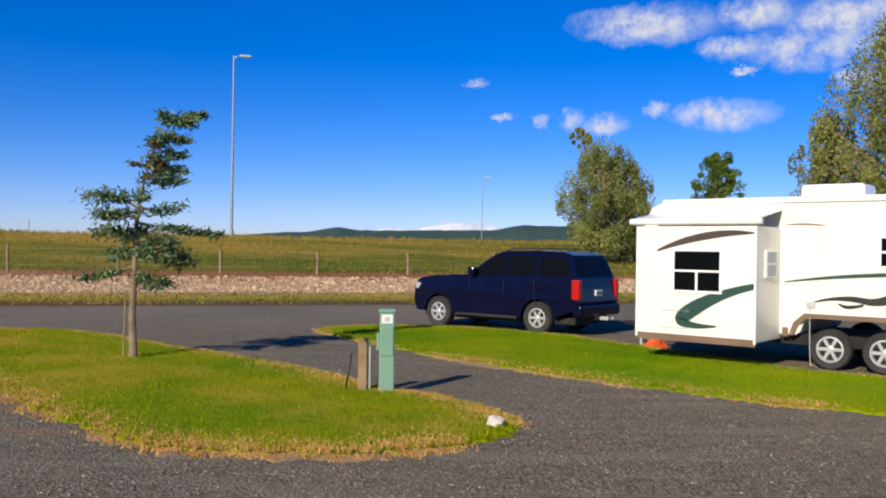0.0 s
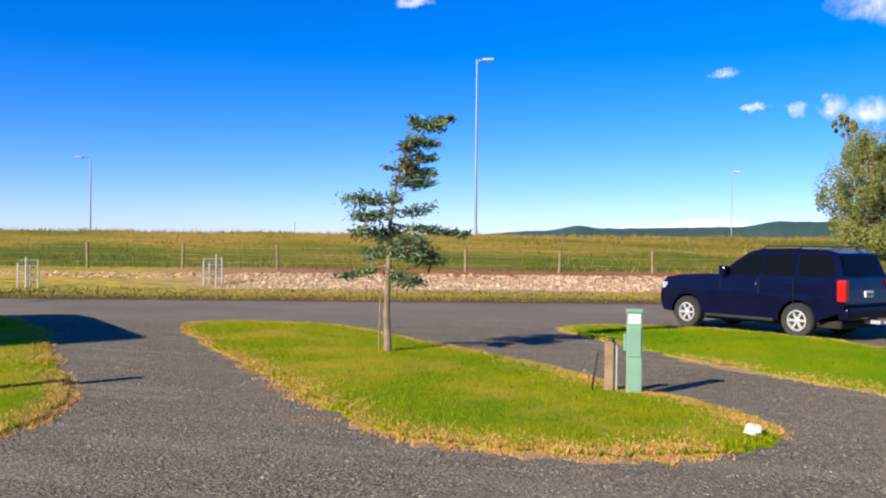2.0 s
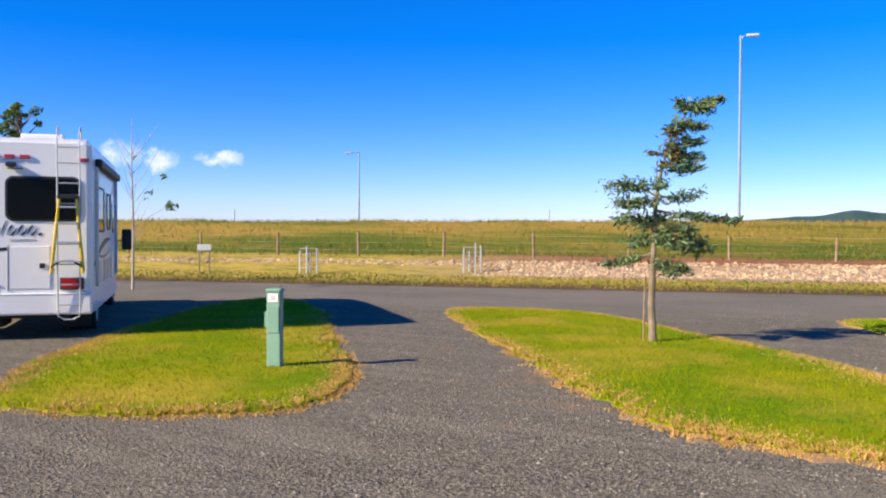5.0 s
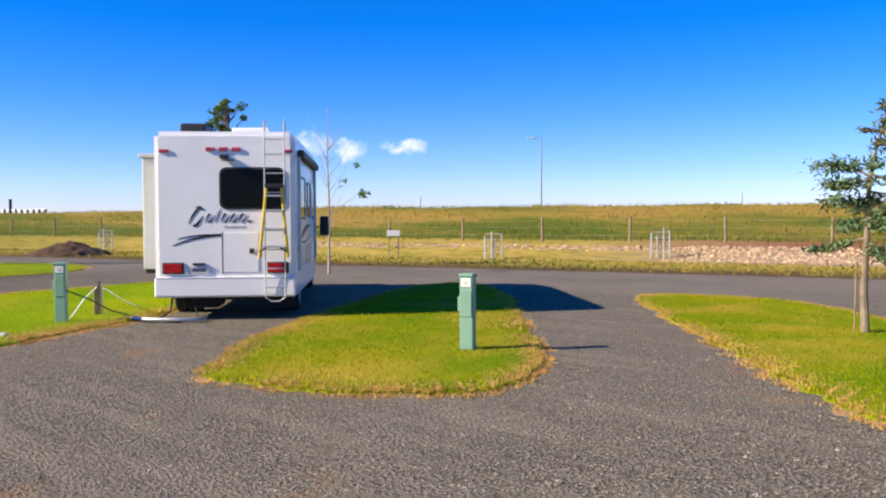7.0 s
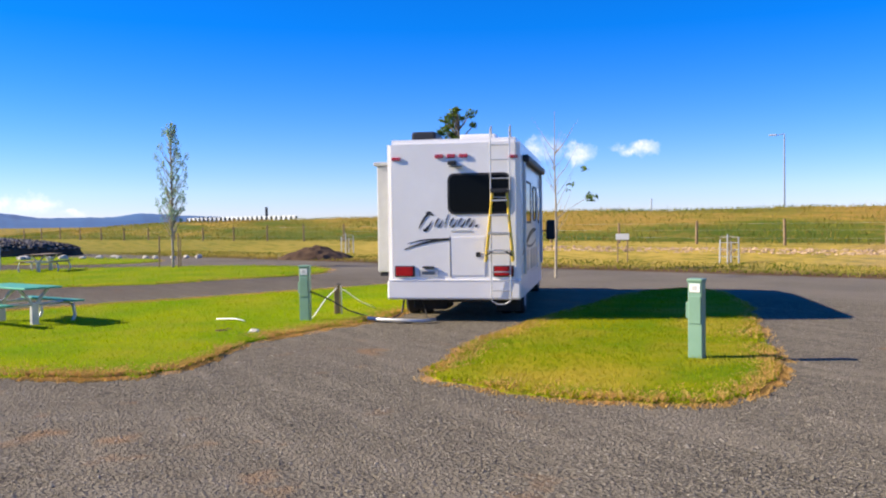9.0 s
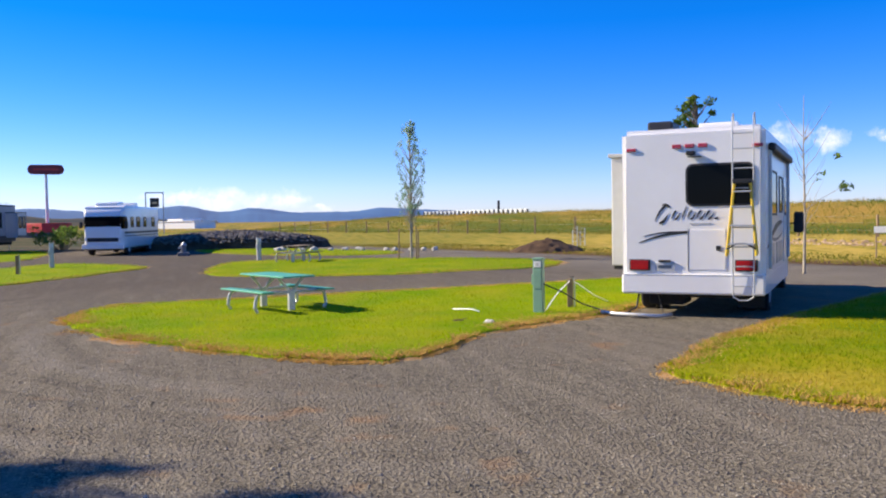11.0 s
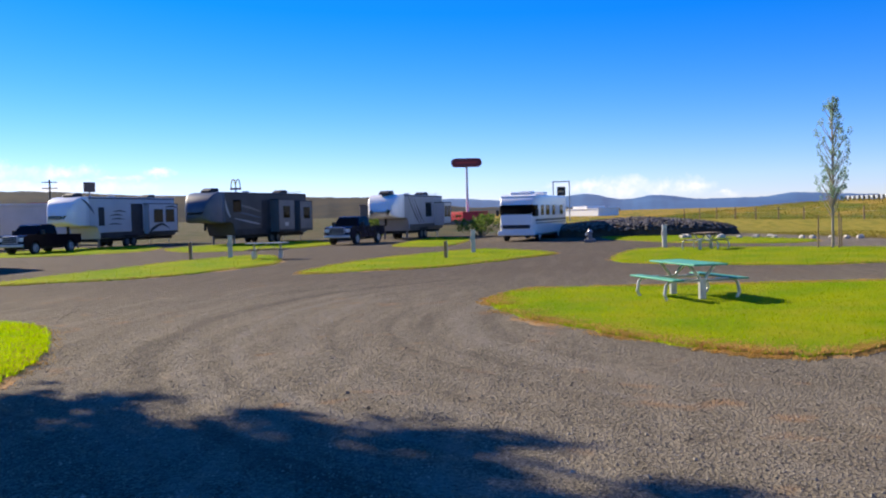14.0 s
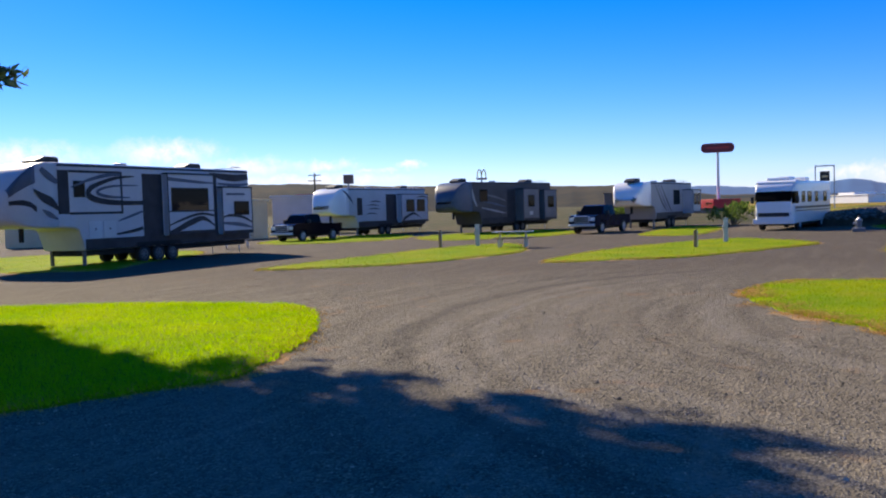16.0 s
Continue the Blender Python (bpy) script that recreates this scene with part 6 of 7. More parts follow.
def leafy_tree(name, x, y, height, wide, low, label, material, seed, clumps=60, leaf=0.13, per=60, bark=None, lean=0.0, upright=False, tall=0.85):
    """A broadleaf tree: stems, limbs and a crown of clumps with an uneven outline."""
    t = thing(name, pose(x, y, ground_z(x, y) - 0.03, 0, 0, seed * 37), label, "tree")
    rs = np.random.RandomState(seed)
    bm, spots = bmesh.new(), []
    part("trunk", pipe([(0, 0, 0), (0.02 * height * lean, 0, height * 0.35), (0.05 * height * lean, 0, height * 0.9)], [q * height * (0.45 if upright else 1) for q in (0.022, 0.016, 0.004)], 8), bark or BARK, t)
    for i in range(clumps):
        a, q = rs.uniform(0, math.tau), rs.uniform(0, 1)
        z = low + (height - low) * q
        k = math.sin(math.pi * min(1, 0.16 + 0.80 * q)) ** 0.7
        r = wide * k * rs.uniform(0.35, 1.08)
        c = np.array([r * math.cos(a) + lean * 0.1 * z, r * math.sin(a), z])
        s = max(0.1, z - (1.1 if upright else 0.6) * r - 0.05 * height)
        pts = bough((0.02 * lean * z, 0, s), c, 0.0, rs, 6)
        pipe([tuple(p) for p in pts], [0.008 * height * (1 - 0.8 * j / 5) * (0.5 if upright else 1) for j in range(6)], 4, bm)
        spots.append(clump(c, wide * (0.16 if upright else 0.26 if tall < 1 else 0.15) * rs.uniform(0.6, 1.2), int(per * rs.uniform(0.5, 1.4)), rs, 1.6 if upright else tall))
    part("branch", bm, bark or BARK, t, "spreading limbs")
    leaf_part("crown", np.concatenate(spots), leaf, material, t, seed + 60, "uneven leafy crown")
    return t


leafy_tree("willow_tree", 10.9, 59.0, 7.5, 3.1, 0.3, "bushy olive-green willow tree behind the parked suv", WILLOW, 4, 250, 0.058, 130, tall=2.2)
leafy_tree("willow_tree", 10.3, 62.5, 8.7, 0.8, 7.3, "thin leafy sprig of a willow above the bushes", WILLOW, 5, 26, 0.07, 70, upright=True, lean=0.6)
leafy_tree("willow_tree", 12.9, 60.5, 6.4, 1.7, 0.4, "bushy green willow tree behind the parked suv", WILLOW, 6, 110, 0.06, 110, tall=2.2)
leafy_tree("cottonwood_tree", 27.0, 86.0, 8.9, 2.3, 2.5, "rounded green tree beyond the trailer", SHRUB, 7, 90, 0.09, 150)
leafy_tree("cottonwood_tree", 26.0, 49.0, 14.5, 4.6, 2.0, "tall loose green willow behind the trailer", WILLOW, 9, 300, 0.07, 130, tall=2.2)
leafy_tree("cottonwood_tree", 23.0, 52.0, 9.5, 2.4, 2.0, "leafy green willow behind the trailer", WILLOW, 10, 170, 0.065, 120, tall=2.2)
leafy_tree("cottonwood_tree", -30.0, 18.9, 6.7, 0.8, 4.6, "slim young tree with leafy top behind the motorhome", SHRUB, 12, 26, 0.06, 40)
leafy_tree("young_poplar_tree", -41.0, 10.3, 6.55, 0.78, 2.1, "slender young poplar held by wooden stakes on the lawn", POPLAR, 13, 105, 0.030, 34, bark=PALE_BARK, upright=True)


def bare_tree():
    t = thing("bare_sapling", pose(-23.9, 18.9, 0, 0, 0, 20), "nearly bare pale sapling with a few leaves beside the road", "tree")
    rs = np.random.RandomState(21)
    part("trunk", pipe([(0, 0, 0), (0.03, 0, 2), (-0.02, 0, 4), (0.0, 0, 5.7)], [0.05, 0.035, 0.02, 0.006], 7), PALE_BARK, t, "thin pale trunk")
    bm, far_tips = bmesh.new(), []
    for i in range(26):
        z, a, n = rs.uniform(1.4, 4.6), rs.uniform(0, math.tau), rs.uniform(0.5, 1.3)
        pts = bough((0, 0, z), (n * 0.7 * math.cos(a), n * 0.7 * math.sin(a), z + n), 0.06, rs, 6)
        pipe([tuple(p) for p in pts], [0.012 * (1 - 0.8 * j / 5) for j in range(6)], 4, bm)
    part("branch", bm, PALE_BARK, t, "thin bare twigs")
    spots = np.concatenate([clump((1.15, 0.4, 2.75), 0.22, 45, rs), clump((0.95, 0.3, 3.7), 0.13, 16, rs), clump((0.5, 0.1, 3.1), 0.2, 10, rs)])
    leaf_part("crown", spots, 0.06, SHRUB, t, 22, "few remaining green leaves")
    part("branch", pipe([(0, 0, 2.0), (0.5, 0.2, 2.4), (1.15, 0.4, 2.8)], [0.014, 0.01, 0.005], 5), PALE_BARK, t)


bare_tree()


def stakes(x, y, turn, label, n=3, high=1.5, r=0.55, cage=False):
    t = thing("tree_stakes", pose(x, y, ground_z(x, y), 0, 0, turn), label, "stakes", "stakes round saplings")
    for i in range(n):
        a = math.tau * i / n
        p = (r * math.cos(a), r * math.sin(a))
        part("stake", rod((*p, 0), (p[0] * 0.97, p[1] * 0.97, high * (0.85 + 0.15 * math.sin(i * 5))), 0.035, 0.03, 7), STEEL if cage else WOOD, t)
    if cage:
        for z in (0.3, 0.6, 0.9, 1.15):
            part("wire_ring", pipe([(r * math.cos(math.tau * k / 12), r * math.sin(math.tau * k / 12), z) for k in range(13)], 0.008, 4), STEEL, t)
        rs = np.random.RandomState(int(abs(x) * 10))
        part("sapling", pipe([(0, 0, 0), (0.05, 0, 0.7), (0.0, 0.05, 1.35)], [0.02, 0.015, 0.005], 5), BARK, t, "thin brown sapling")
        leaf_part("leaves", clump((0, 0, 0.6), 0.4, 70, rs, 1.3), 0.035, DEAD_NEEDLE, t, 23, "withered brown leaves")
    return t


stakes(-41.0, 10.3, 10, "three wooden stakes round a young poplar", 3, 1.9, 0.6)
stakes(-26.4, 30.5, 30, "wire cage with stakes round a withered sapling", 4, 1.35, 0.4, True)
stakes(-19.9, 34.1, 50, "wire cage with stakes round a withered sapling", 4, 1.45, 0.42, True)
stakes(-51.5, 24.0, 50, "wire cage with stakes round a withered sapling", 4, 1.35, 0.4, True)


def shrub(x, y, wide, high, seed, label):
    t = thing("shrub", pose(x, y, ground_z(x, y)), label, "shrub", "green shrubs")
    rs = np.random.RandomState(seed)
    bm = bmesh.new()
    spots = []
    for i in range(26):
        a, r = rs.uniform(0, math.tau), wide * rs.uniform(0.1, 0.9)
        c = np.array([r * math.cos(a), 0.6 * r * math.sin(a), high * rs.uniform(0.3, 0.85)])
        pipe([(0.2 * c[0], 0.2 * c[1], 0), tuple(c)], [0.03, 0.01], 4, bm)
        spots.append(clump(c, high * 0.28, 45, rs))
    part("stems", bm, BARK, t)
    leaf_part("foliage", np.concatenate(spots), 0.09, SHRUB, t, seed, "green leafy foliage")


shrub(-73.0, -9.2, 3.4, 1.9, 51, "green shrub behind the parked motorhome")
shrub(-71.5, -6.0, 2.2, 1.8, 52, "green shrub behind the parked motorhome")
shrub(-75.5, -18.5, 2.0, 1.8, 53, "green shrub between parked trailers")

# loose and fixed things on the site


def pedestal(x, y, turn, high=1.14, metal=None, label="green steel utility pedestal with white number tag"):
    t = thing("utility_pedestal", pose(x, y, 0.0, 0, 0, turn), label, "pedestal", "utility pedestals")
    metal = metal or GREEN_METAL
    part("post", box(-0.10, 0.10, -0.075, 0.075, -0.05, high - 0.03, 0.012), metal, t, "painted steel post")
    part("cap", box(-0.112, 0.112, -0.09, 0.09, high - 0.05, high, 0.015), metal, t)
    part("hinged_cover", box(-0.085, 0.085, -0.088, -0.075, high - 0.62, high - 0.24, 0.006), metal, t, "hinged outlet cover")
    tag = part("number_tag", box(-0.075, 0.075, -0.084, -0.075, high - 0.19, high - 0.07, 0.003), CLEAR_PAINT, t, "white number tag")
    part("tag_bar", box(-0.035, 0.035, -0.087, -0.084, high - 0.16, high - 0.10), PALE_GREY, tag)
    part("socket_box", box(-0.14, -0.10, -0.05, 0.05, high - 0.55, high - 0.33, 0.008), metal, t)
    return t


pedestal(-0.65, 11.76, 4)
pedestal(-8.70, 9.20, 22)
pedestal(-16.45, 6.65, 46)
for x, y in ((-42.5, -5.8), (-41.4, -17.8), (-44.5, 3.4)):
    pedestal(x, y, 100, 1.15, PALE_GREY, "pale grey utility pedestal on the far lawn")


def tap_post(x, y, turn, high, label):
    t = thing("water_tap_post", pose(x, y, 0.02, 0, 0, turn), label, "post", "water tap posts")
    part("post", box(-0.06, 0.06, -0.06, 0.06, -0.05, high, 0.012), WOOD, t, "weathered wooden post")
    part("riser_pipe", pipe([(0.09, 0, 0), (0.09, 0, high - 0.06), (0.05, -0.02, high + 0.03)], 0.016), STEEL, t, "thin steel riser")
    tap = part("tap", rod((0.05, -0.02, high + 0.03), (0.05, -0.12, high + 0.01), 0.018), BLACK, t, "dark tap")
    part("tap_handle", box(0.0, 0.1, -0.08, -0.06, high + 0.04, high + 0.055, 0.004), BLACK, tap)
    return t


tap_post(-0.97, 11.80, 0, 0.68, "short wooden post with water tap beside a pedestal")
tap_post(-17.15, 7.65, 60, 0.62, "short wooden post with water tap and hoses")
tap_post(-37.7, -6.4, 100, 0.75, "short wooden post with water tap on the far lawn")
tap_post(-40.1, -19.3, 100, 0.85, "short wooden post with water tap on the far lawn")


def hose(name, points, r, material, label):
    return tagged(put(name, pipe(points, r, 7), material, True), label, "hose")


hose("rod", [(-1.20, 11.72, 0.02), (-1.12, 11.78, 0.55)], 0.013, BLACK, "dark thin rod leaning by the tap post")
hose("water_hose", [(-17.1, 7.6, 0.6), (-17.3, 7.9, 0.52), (-17.5, 8.35, 0.25), (-17.7, 8.8, 0.07)], 0.013, WHITE, "white water hose hanging from the tap post")
hose("water_hose", [(-17.1, 7.6, 0.58), (-16.95, 7.3, 0.4), (-16.8, 7.0, 0.12), (-16.7, 6.9, 0.06)], 0.013, WHITE, "white water hose hanging from the tap post")
hose("power_cable", [(-16.38, 6.72, 0.62), (-16.5, 7.2, 0.42), (-16.5, 7.6, 0.18), (-16.2, 7.9, 0.06), (-15.6, 8.1, 0.02), (-15.0, 8.2, 0.02), (-15.0, 8.6, 0.05), (-15.4, 8.7, 0.45)], 0.014, BLACK, "black power cable from pedestal to motorhome")
hose("sewer_hose", [(-15.9, 7.75, 0.06), (-15.5, 7.85, 0.06), (-15.1, 8.05, 0.07), (-14.8, 8.35, 0.06), (-14.9, 8.7, 0.06)], 0.038, STEEL, "silver sewer hose lying on gravel behind the motorhome")
hose("water_hose", [(-17.6, 5.2, 0.07), (-17.3, 5.5, 0.08), (-16.9, 5.55, 0.07)], 0.014, WHITE, "white hose end lying on the lawn")


def boulder(x, y, r, seed, material, label, name="boulder", squash=0.7):
    bm = bmesh.new()
    bmesh.ops.create_icosphere(bm, subdivisions=3, radius=r)
    for v in bm.verts:
        q = v.co.normalized()
        v.co *= 0.85 + 0.35 * noise.noise((q.x * 1.4 + seed, q.y * 1.4, q.z * 1.4)) + 0.12 * noise.noise((q.x * 5 + seed, q.y * 5, q.z * 5))
        v.co.z *= squash
    ob = put(name, bm, material)
    ob.matrix_world = pose(x, y, ground_z(x, y) + r * squash * 0.45, 0, 0, seed * 50)
    return tagged(ob, label, "rock", "boulders" if r > 0.2 else "")


boulder(0.69, 9.62, 0.125, 3, BOULDER, "small round pale rock on the lawn edge", "rock", 0.85)
boulder(-15.25, 5.18, 0.13, 5, BOULDER, "small pale rock on the lawn", "rock", 0.6)
boulder(-15.75, 4.75, 0.14, 6, SOIL, "dark earth clod on the lawn", "clod", 0.4)
boulder(-16.0, 4.95, 0.11, 8, SOIL, "dark earth clod on the lawn", "clod", 0.4)
rs = np.random.RandomState(77)
for i in range(13):
    k = i / 12
    boulder(-57.8 + 5.6 * k + rs.uniform(-0.4, 0.4), 5.5 + 9.5 * k + rs.uniform(-0.5, 0.5), rs.uniform(0.18, 0.36), 10 + i, BOULDER, "pale boulder in a row beside the far gravel road")


def picnic_table(x, y, turn, top_mat, bench_mat, label):
    t = thing("picnic_table", pose(x, y, 0.04, 0, 0, turn), label, "table", "picnic tables")
    for i in range(3):
        y0 = -0.38 + 0.257 * i
        part("top_plank", box(-0.98, 0.98, y0, y0 + 0.247, 0.72, 0.757, 0.008), top_mat, t)
    for s in (1, -1):
        part("bench", box(-0.98, 0.98, min(s * 0.60, s * 0.86), max(s * 0.60, s * 0.86), 0.42, 0.455, 0.01), bench_mat, t, "coated bench seat")
    for x0 in (-0.62, 0.62):
        part("leg_frame", pipe([(x0, -0.80, 0.0), (x0, -0.86, 0.12), (x0, -0.82, 0.33), (x0, -0.72, 0.41), (x0, -0.30, 0.41)], 0.034), STEEL, t, "bent steel leg tube")
        part("leg_frame", pipe([(x0, 0.80, 0.0), (x0, 0.86, 0.12), (x0, 0.82, 0.33), (x0, 0.72, 0.41), (x0, 0.30, 0.41)], 0.034), STEEL, t, "bent steel leg tube")
        part("pedestal", box(x0 - 0.045, x0 + 0.045, -0.07, 0.07, 0.0, 0.44, 0.012), STEEL, t, "steel centre post")
        for e in (1, -1):
            part("fork", pipe([(x0, e * 0.04, 0.38), (x0, e * 0.12, 0.52), (x0, e * 0.30, 0.71)], 0.030), STEEL, t, "forked support under the top")
        part("cross_tube", rod((x0, -0.72, 0.40), (x0, 0.72, 0.40), 0.026), STEEL, t)
    part("brace", rod((-0.62, 0, 0.40), (0.0, 0, 0.71), 0.016), STEEL, t)
    part("brace", rod((0.62, 0, 0.40), (0.0, 0, 0.71), 0.016), STEEL, t)


picnic_table(-19.6, 1.80, 203, TEAL, TEAL, "teal coated metal picnic table on the lawn")
picnic_table(-41.8, 5.0, 150, WOOD, WOOD, "weathered brown picnic table on the far lawn")
picnic_table(-39.9, -15.3, 105, PALE_GREY, BROWN, "picnic table with pale top on the far lawn")
picnic_table(-42.6, -34.0, 130, TAUPE, TAUPE, "dark picnic table beside a fifth wheel")


def street_lamp(x, y, high, arm, turn, label, r=0.10):
    z = ground_z(x, y)
    t = thing("street_lamp", pose(x, y, z, 0, 0, turn), label, "lamp post", "street lamps")
    h = high - z
    part("pole", rod((0, 0, 0), (0, 0, h), r * 1.3, r * 0.75, 14), POLE, t, "tall grey steel pole")
    part("base", rod((0, 0, 0), (0, 0, 0.4), r * 2.2, r * 1.8, 14), POLE, t)
    part("arm", pipe([(0, 0, h - 0.25 - arm * 0.2), (arm * 0.4, 0, h - 0.05), (arm, 0, h)], r * 0.4), POLE, t)
    part("lamp_head", box(arm - 0.1, arm + 0.75, -0.18, 0.18, h - 0.12, h + 0.06, 0.05), GREY_METAL, t, "flat grey lamp head")


street_lamp(-15.4, 64.15, 15.9, 0.5, 15, "tall grey street lamp on the embankment", 0.085)
street_lamp(-67.1, 87.4, 11.7, -1.6, 35, "curved-arm street lamp beyond the embankment", 0.10)
street_lamp(5.0, 112.0, 11.2, 0.3, 0, "distant thin lamp post beyond the embankment", 0.05)


def fence():
    t = thing("wire_fence", pose(0, 0, 0), "wooden post and wire fence along the embankment foot", "fence")
    lines = [[], [], []]
    for i in range(32):
        u = -40 + 4.75 * i
        x, y = road_xy(44.4, u)
        z = ground_z(x, y)
        part("post", rod((x, y, z - 0.1), (x + 0.03 * math.sin(i * 3), y, z + 1.25 + 0.12 * math.sin(i * 7)), 0.075, 0.065, 8), WOOD, t)
        for k, h in enumerate((0.35, 0.75, 1.1)):
            lines[k].append((x, y, z + h))
    for pts in lines:
        part("wire", pipe(pts, 0.0025, 4), STEEL, t, "thin fence wire")
    # the plain gate rail at the far end
    x, y = road_xy(40.5, 42.0)
    x1, y1 = road_xy(39.0, 36.0)
    part("gate_rail", rod((x, y, 1.0), (x1, y1, 1.0), 0.06, n=8), WOOD, t, "pale wooden rail")
    part("post", rod((x, y, -0.1), (x, y, 1.3), 0.09, n=8), WOOD, t)
    part("post", rod((x1, y1, -0.1), (x1, y1, 1.3), 0.09, n=8), WOOD, t)


fence()


def small_sign(x, y, turn):
    t = thing("small_sign", pose(x, y, 0, 0, 0, turn), "small white sign board on two thin posts", "sign")
    part("board", box(-0.30, 0.30, -0.015, 0.015, 1.05, 1.32, 0.006), CLEAR_PAINT, t, "white board")
    for s in (-0.22, 0.22):
        part("post", rod((s, 0.03, 0), (s, 0.03, 1.25), 0.03, n=7), WOOD, t)


small_sign(-30.4, 28.0, 45)


def guard_rail():
    t = thing("guard_rail", pose(0, 0, 0), "white guard rail with dark posts on the embankment crest", "guard rail")
    a, b = Vector((-129.0, 34.8)), Vector((-107.4, 43.0))
    for i in range(25):
        p = a + (b - a) * (i / 24)
        z = ground_z(p.x, p.y)
        part("post", box(p.x - 0.10, p.x + 0.10, p.y - 0.1, p.y + 0.1, z, z + 0.70), BLACK, t)
        if i < 24:
            q = a + (b - a) * ((i + 0.5) / 24)
            part("rail_plate", box(q.x - 0.22, q.x + 0.22, q.y - 0.05, q.y + 0.05, ground_z(q.x, q.y) + 0.25, ground_z(q.x, q.y) + 0.62), CLEAR_PAINT, t)
    part("top_rail", rod((a.x, a.y, ground_z(a.x, a.y) + 0.68), (b.x, b.y, ground_z(b.x, b.y) + 0.68), 0.05, n=8), CLEAR_PAINT, t)


guard_rail()
x, y = -113.5, 41.2
tagged(put("marker_post", box(x - 0.14, x + 0.14, y - 0.14, y + 0.14, ground_z(x, y) - 0.1, ground_z(x, y) + 1.9, 0.02), CHARCOAL), "dark marker post on the embankment crest", "post")
for u, h in ((36.5, 1.0), (60, 2.6), (10.0, 0.9)):
    x, y = road_xy(66.5, u)
    tagged(put("marker_post", rod((x, y, ground_z(x, y) - 0.1), (x, y, ground_z(x, y) + h), 0.06, n=8), GREY_METAL), "thin grey marker post on the embankment crest", "post")


def heap(name, x, y, rx, ry, high, turn, material, label, seed, flat=0.85):
    bm = bmesh.new()
    bmesh.ops.create_grid(bm, x_segments=40, y_segments=30, size=1)
    for v in bm.verts:
        q = math.hypot(v.co.x, v.co.y)
        z = max(0, 1 - q) ** flat * high
        v.co = (v.co.x * rx, v.co.y * ry, z + 0.14 * high * noise.noise((v.co.x * 5 + seed, v.co.y * 5, 0)) * (z > 0.02) - 0.03)
    ob = put(name, bm, material, True)
    ob.matrix_world = pose(x, y, 0, 0, 0, turn)
    return tagged(ob, label, "heap")


heap("soil_mound", -46.1, 19.5, 2.2, 1.8, 0.82, 75, SOIL, "mound of dark soil beside the far road", 2)
heap("rubble_mound", -65.8, 3.2, 7.2, 2.4, 1.35, 88, SOIL, "long mound of dark rubble behind the road", 5, 0.32)
spots, sizes = [], []
for i in range(2600):
    a, q = rs.uniform(0, math.tau), math.sqrt(rs.uniform(0, 1)) * 0.97
    lx, ly = 7.2 * q * math.cos(a), 2.4 * q * math.sin(a)
    c, s = math.cos(radians(88)), math.sin(radians(88))
    spots.append((-65.8 + lx * c - ly * s, 3.2 + lx * s + ly * c, max(0, 1 - q) ** 0.32 * 1.35))
    sizes.append(rs.uniform(0.07, 0.20))
pebbles("rubble", spots, sizes, DARK_ROCK, "broken dark rocks piled on the rubble heap", 78, "rocks")


def hydrant():
    t = thing("water_hydrant", pose(-54.1, -0.2, 0), "pale concrete utility stand beside the far road", "hydrant")
    part("base", box(-0.42, 0.42, -0.34, 0.34, -0.02, 0.20, 0.04), DIM_GREY, t, "low grey concrete base")
    part("column", rod((0, 0, 0.18), (0, 0, 0.66), 0.17, 0.14, 12), DIM_GREY, t)
    part("flange", rod((0, 0, 0.60), (0, 0, 0.66), 0.20, 0.20, 12), MID_GREY, t)
    part("cap", rod((0, 0, 0.66), (0, 0, 0.80), 0.13, 0.05, 12), STEEL, t)
    part("outlet", rod((0, -0.14, 0.48), (0, -0.30, 0.48), 0.06, n=10), STEEL, t)


hydrant()


def pylon_sign():
    t = thing("pylon_sign", pose(-149, -20.6, 0, 0, 0, 98), "tall pole sign with a dark red rounded panel", "sign")
    part("pole", rod((0, 0, 0), (0, 0, 9.9), 0.26, 0.20, 12), CLEAR_PAINT, t, "white steel pole")
    pan = part("panel", panel([(x, -0.25, 10.55 + z) for x, z in round_rect(5.2, 1.5, 0.7)], (0, 1, 0), 0.5), DARK_RED, t, "dark red panel")
    for k, w in enumerate((3.6,)):
        part("lettering_bar", box(-w / 2, w / 2, 0.25, 0.262, 10.4, 10.72), RED, pan)
        part("lettering_bar", box(-w / 2, w / 2, -0.262, -0.25, 10.4, 10.72), RED, pan)


pylon_sign()


def frame_sign():
    t = thing("framed_sign", pose(-160.2, -5.0, 0, 0, 0, 90), "open steel sign frame with a small dark panel", "sign")
    for s in (-1.45, 1.45):
        part("post", box(s - 0.09, s + 0.09, -0.09, 0.09, 0, 7.2), GREY_METAL, t)
    part("top_beam", box(-1.54, 1.54, -0.09, 0.09, 7.1, 7.3), GREY_METAL, t)
    pan = part("panel", box(-0.75, 0.75, -0.12, 0.12, 4.7, 6.3, 0.04), CHARCOAL, t, "dark square panel")
    part("panel_bar", box(-0.45, 0.45, -0.13, -0.12, 5.3, 5.6), TAN_BLOCK, pan)
    part("panel_bar", box(-0.45, 0.45, 0.12, 0.13, 5.3, 5.6), TAN_BLOCK, pan)


frame_sign()


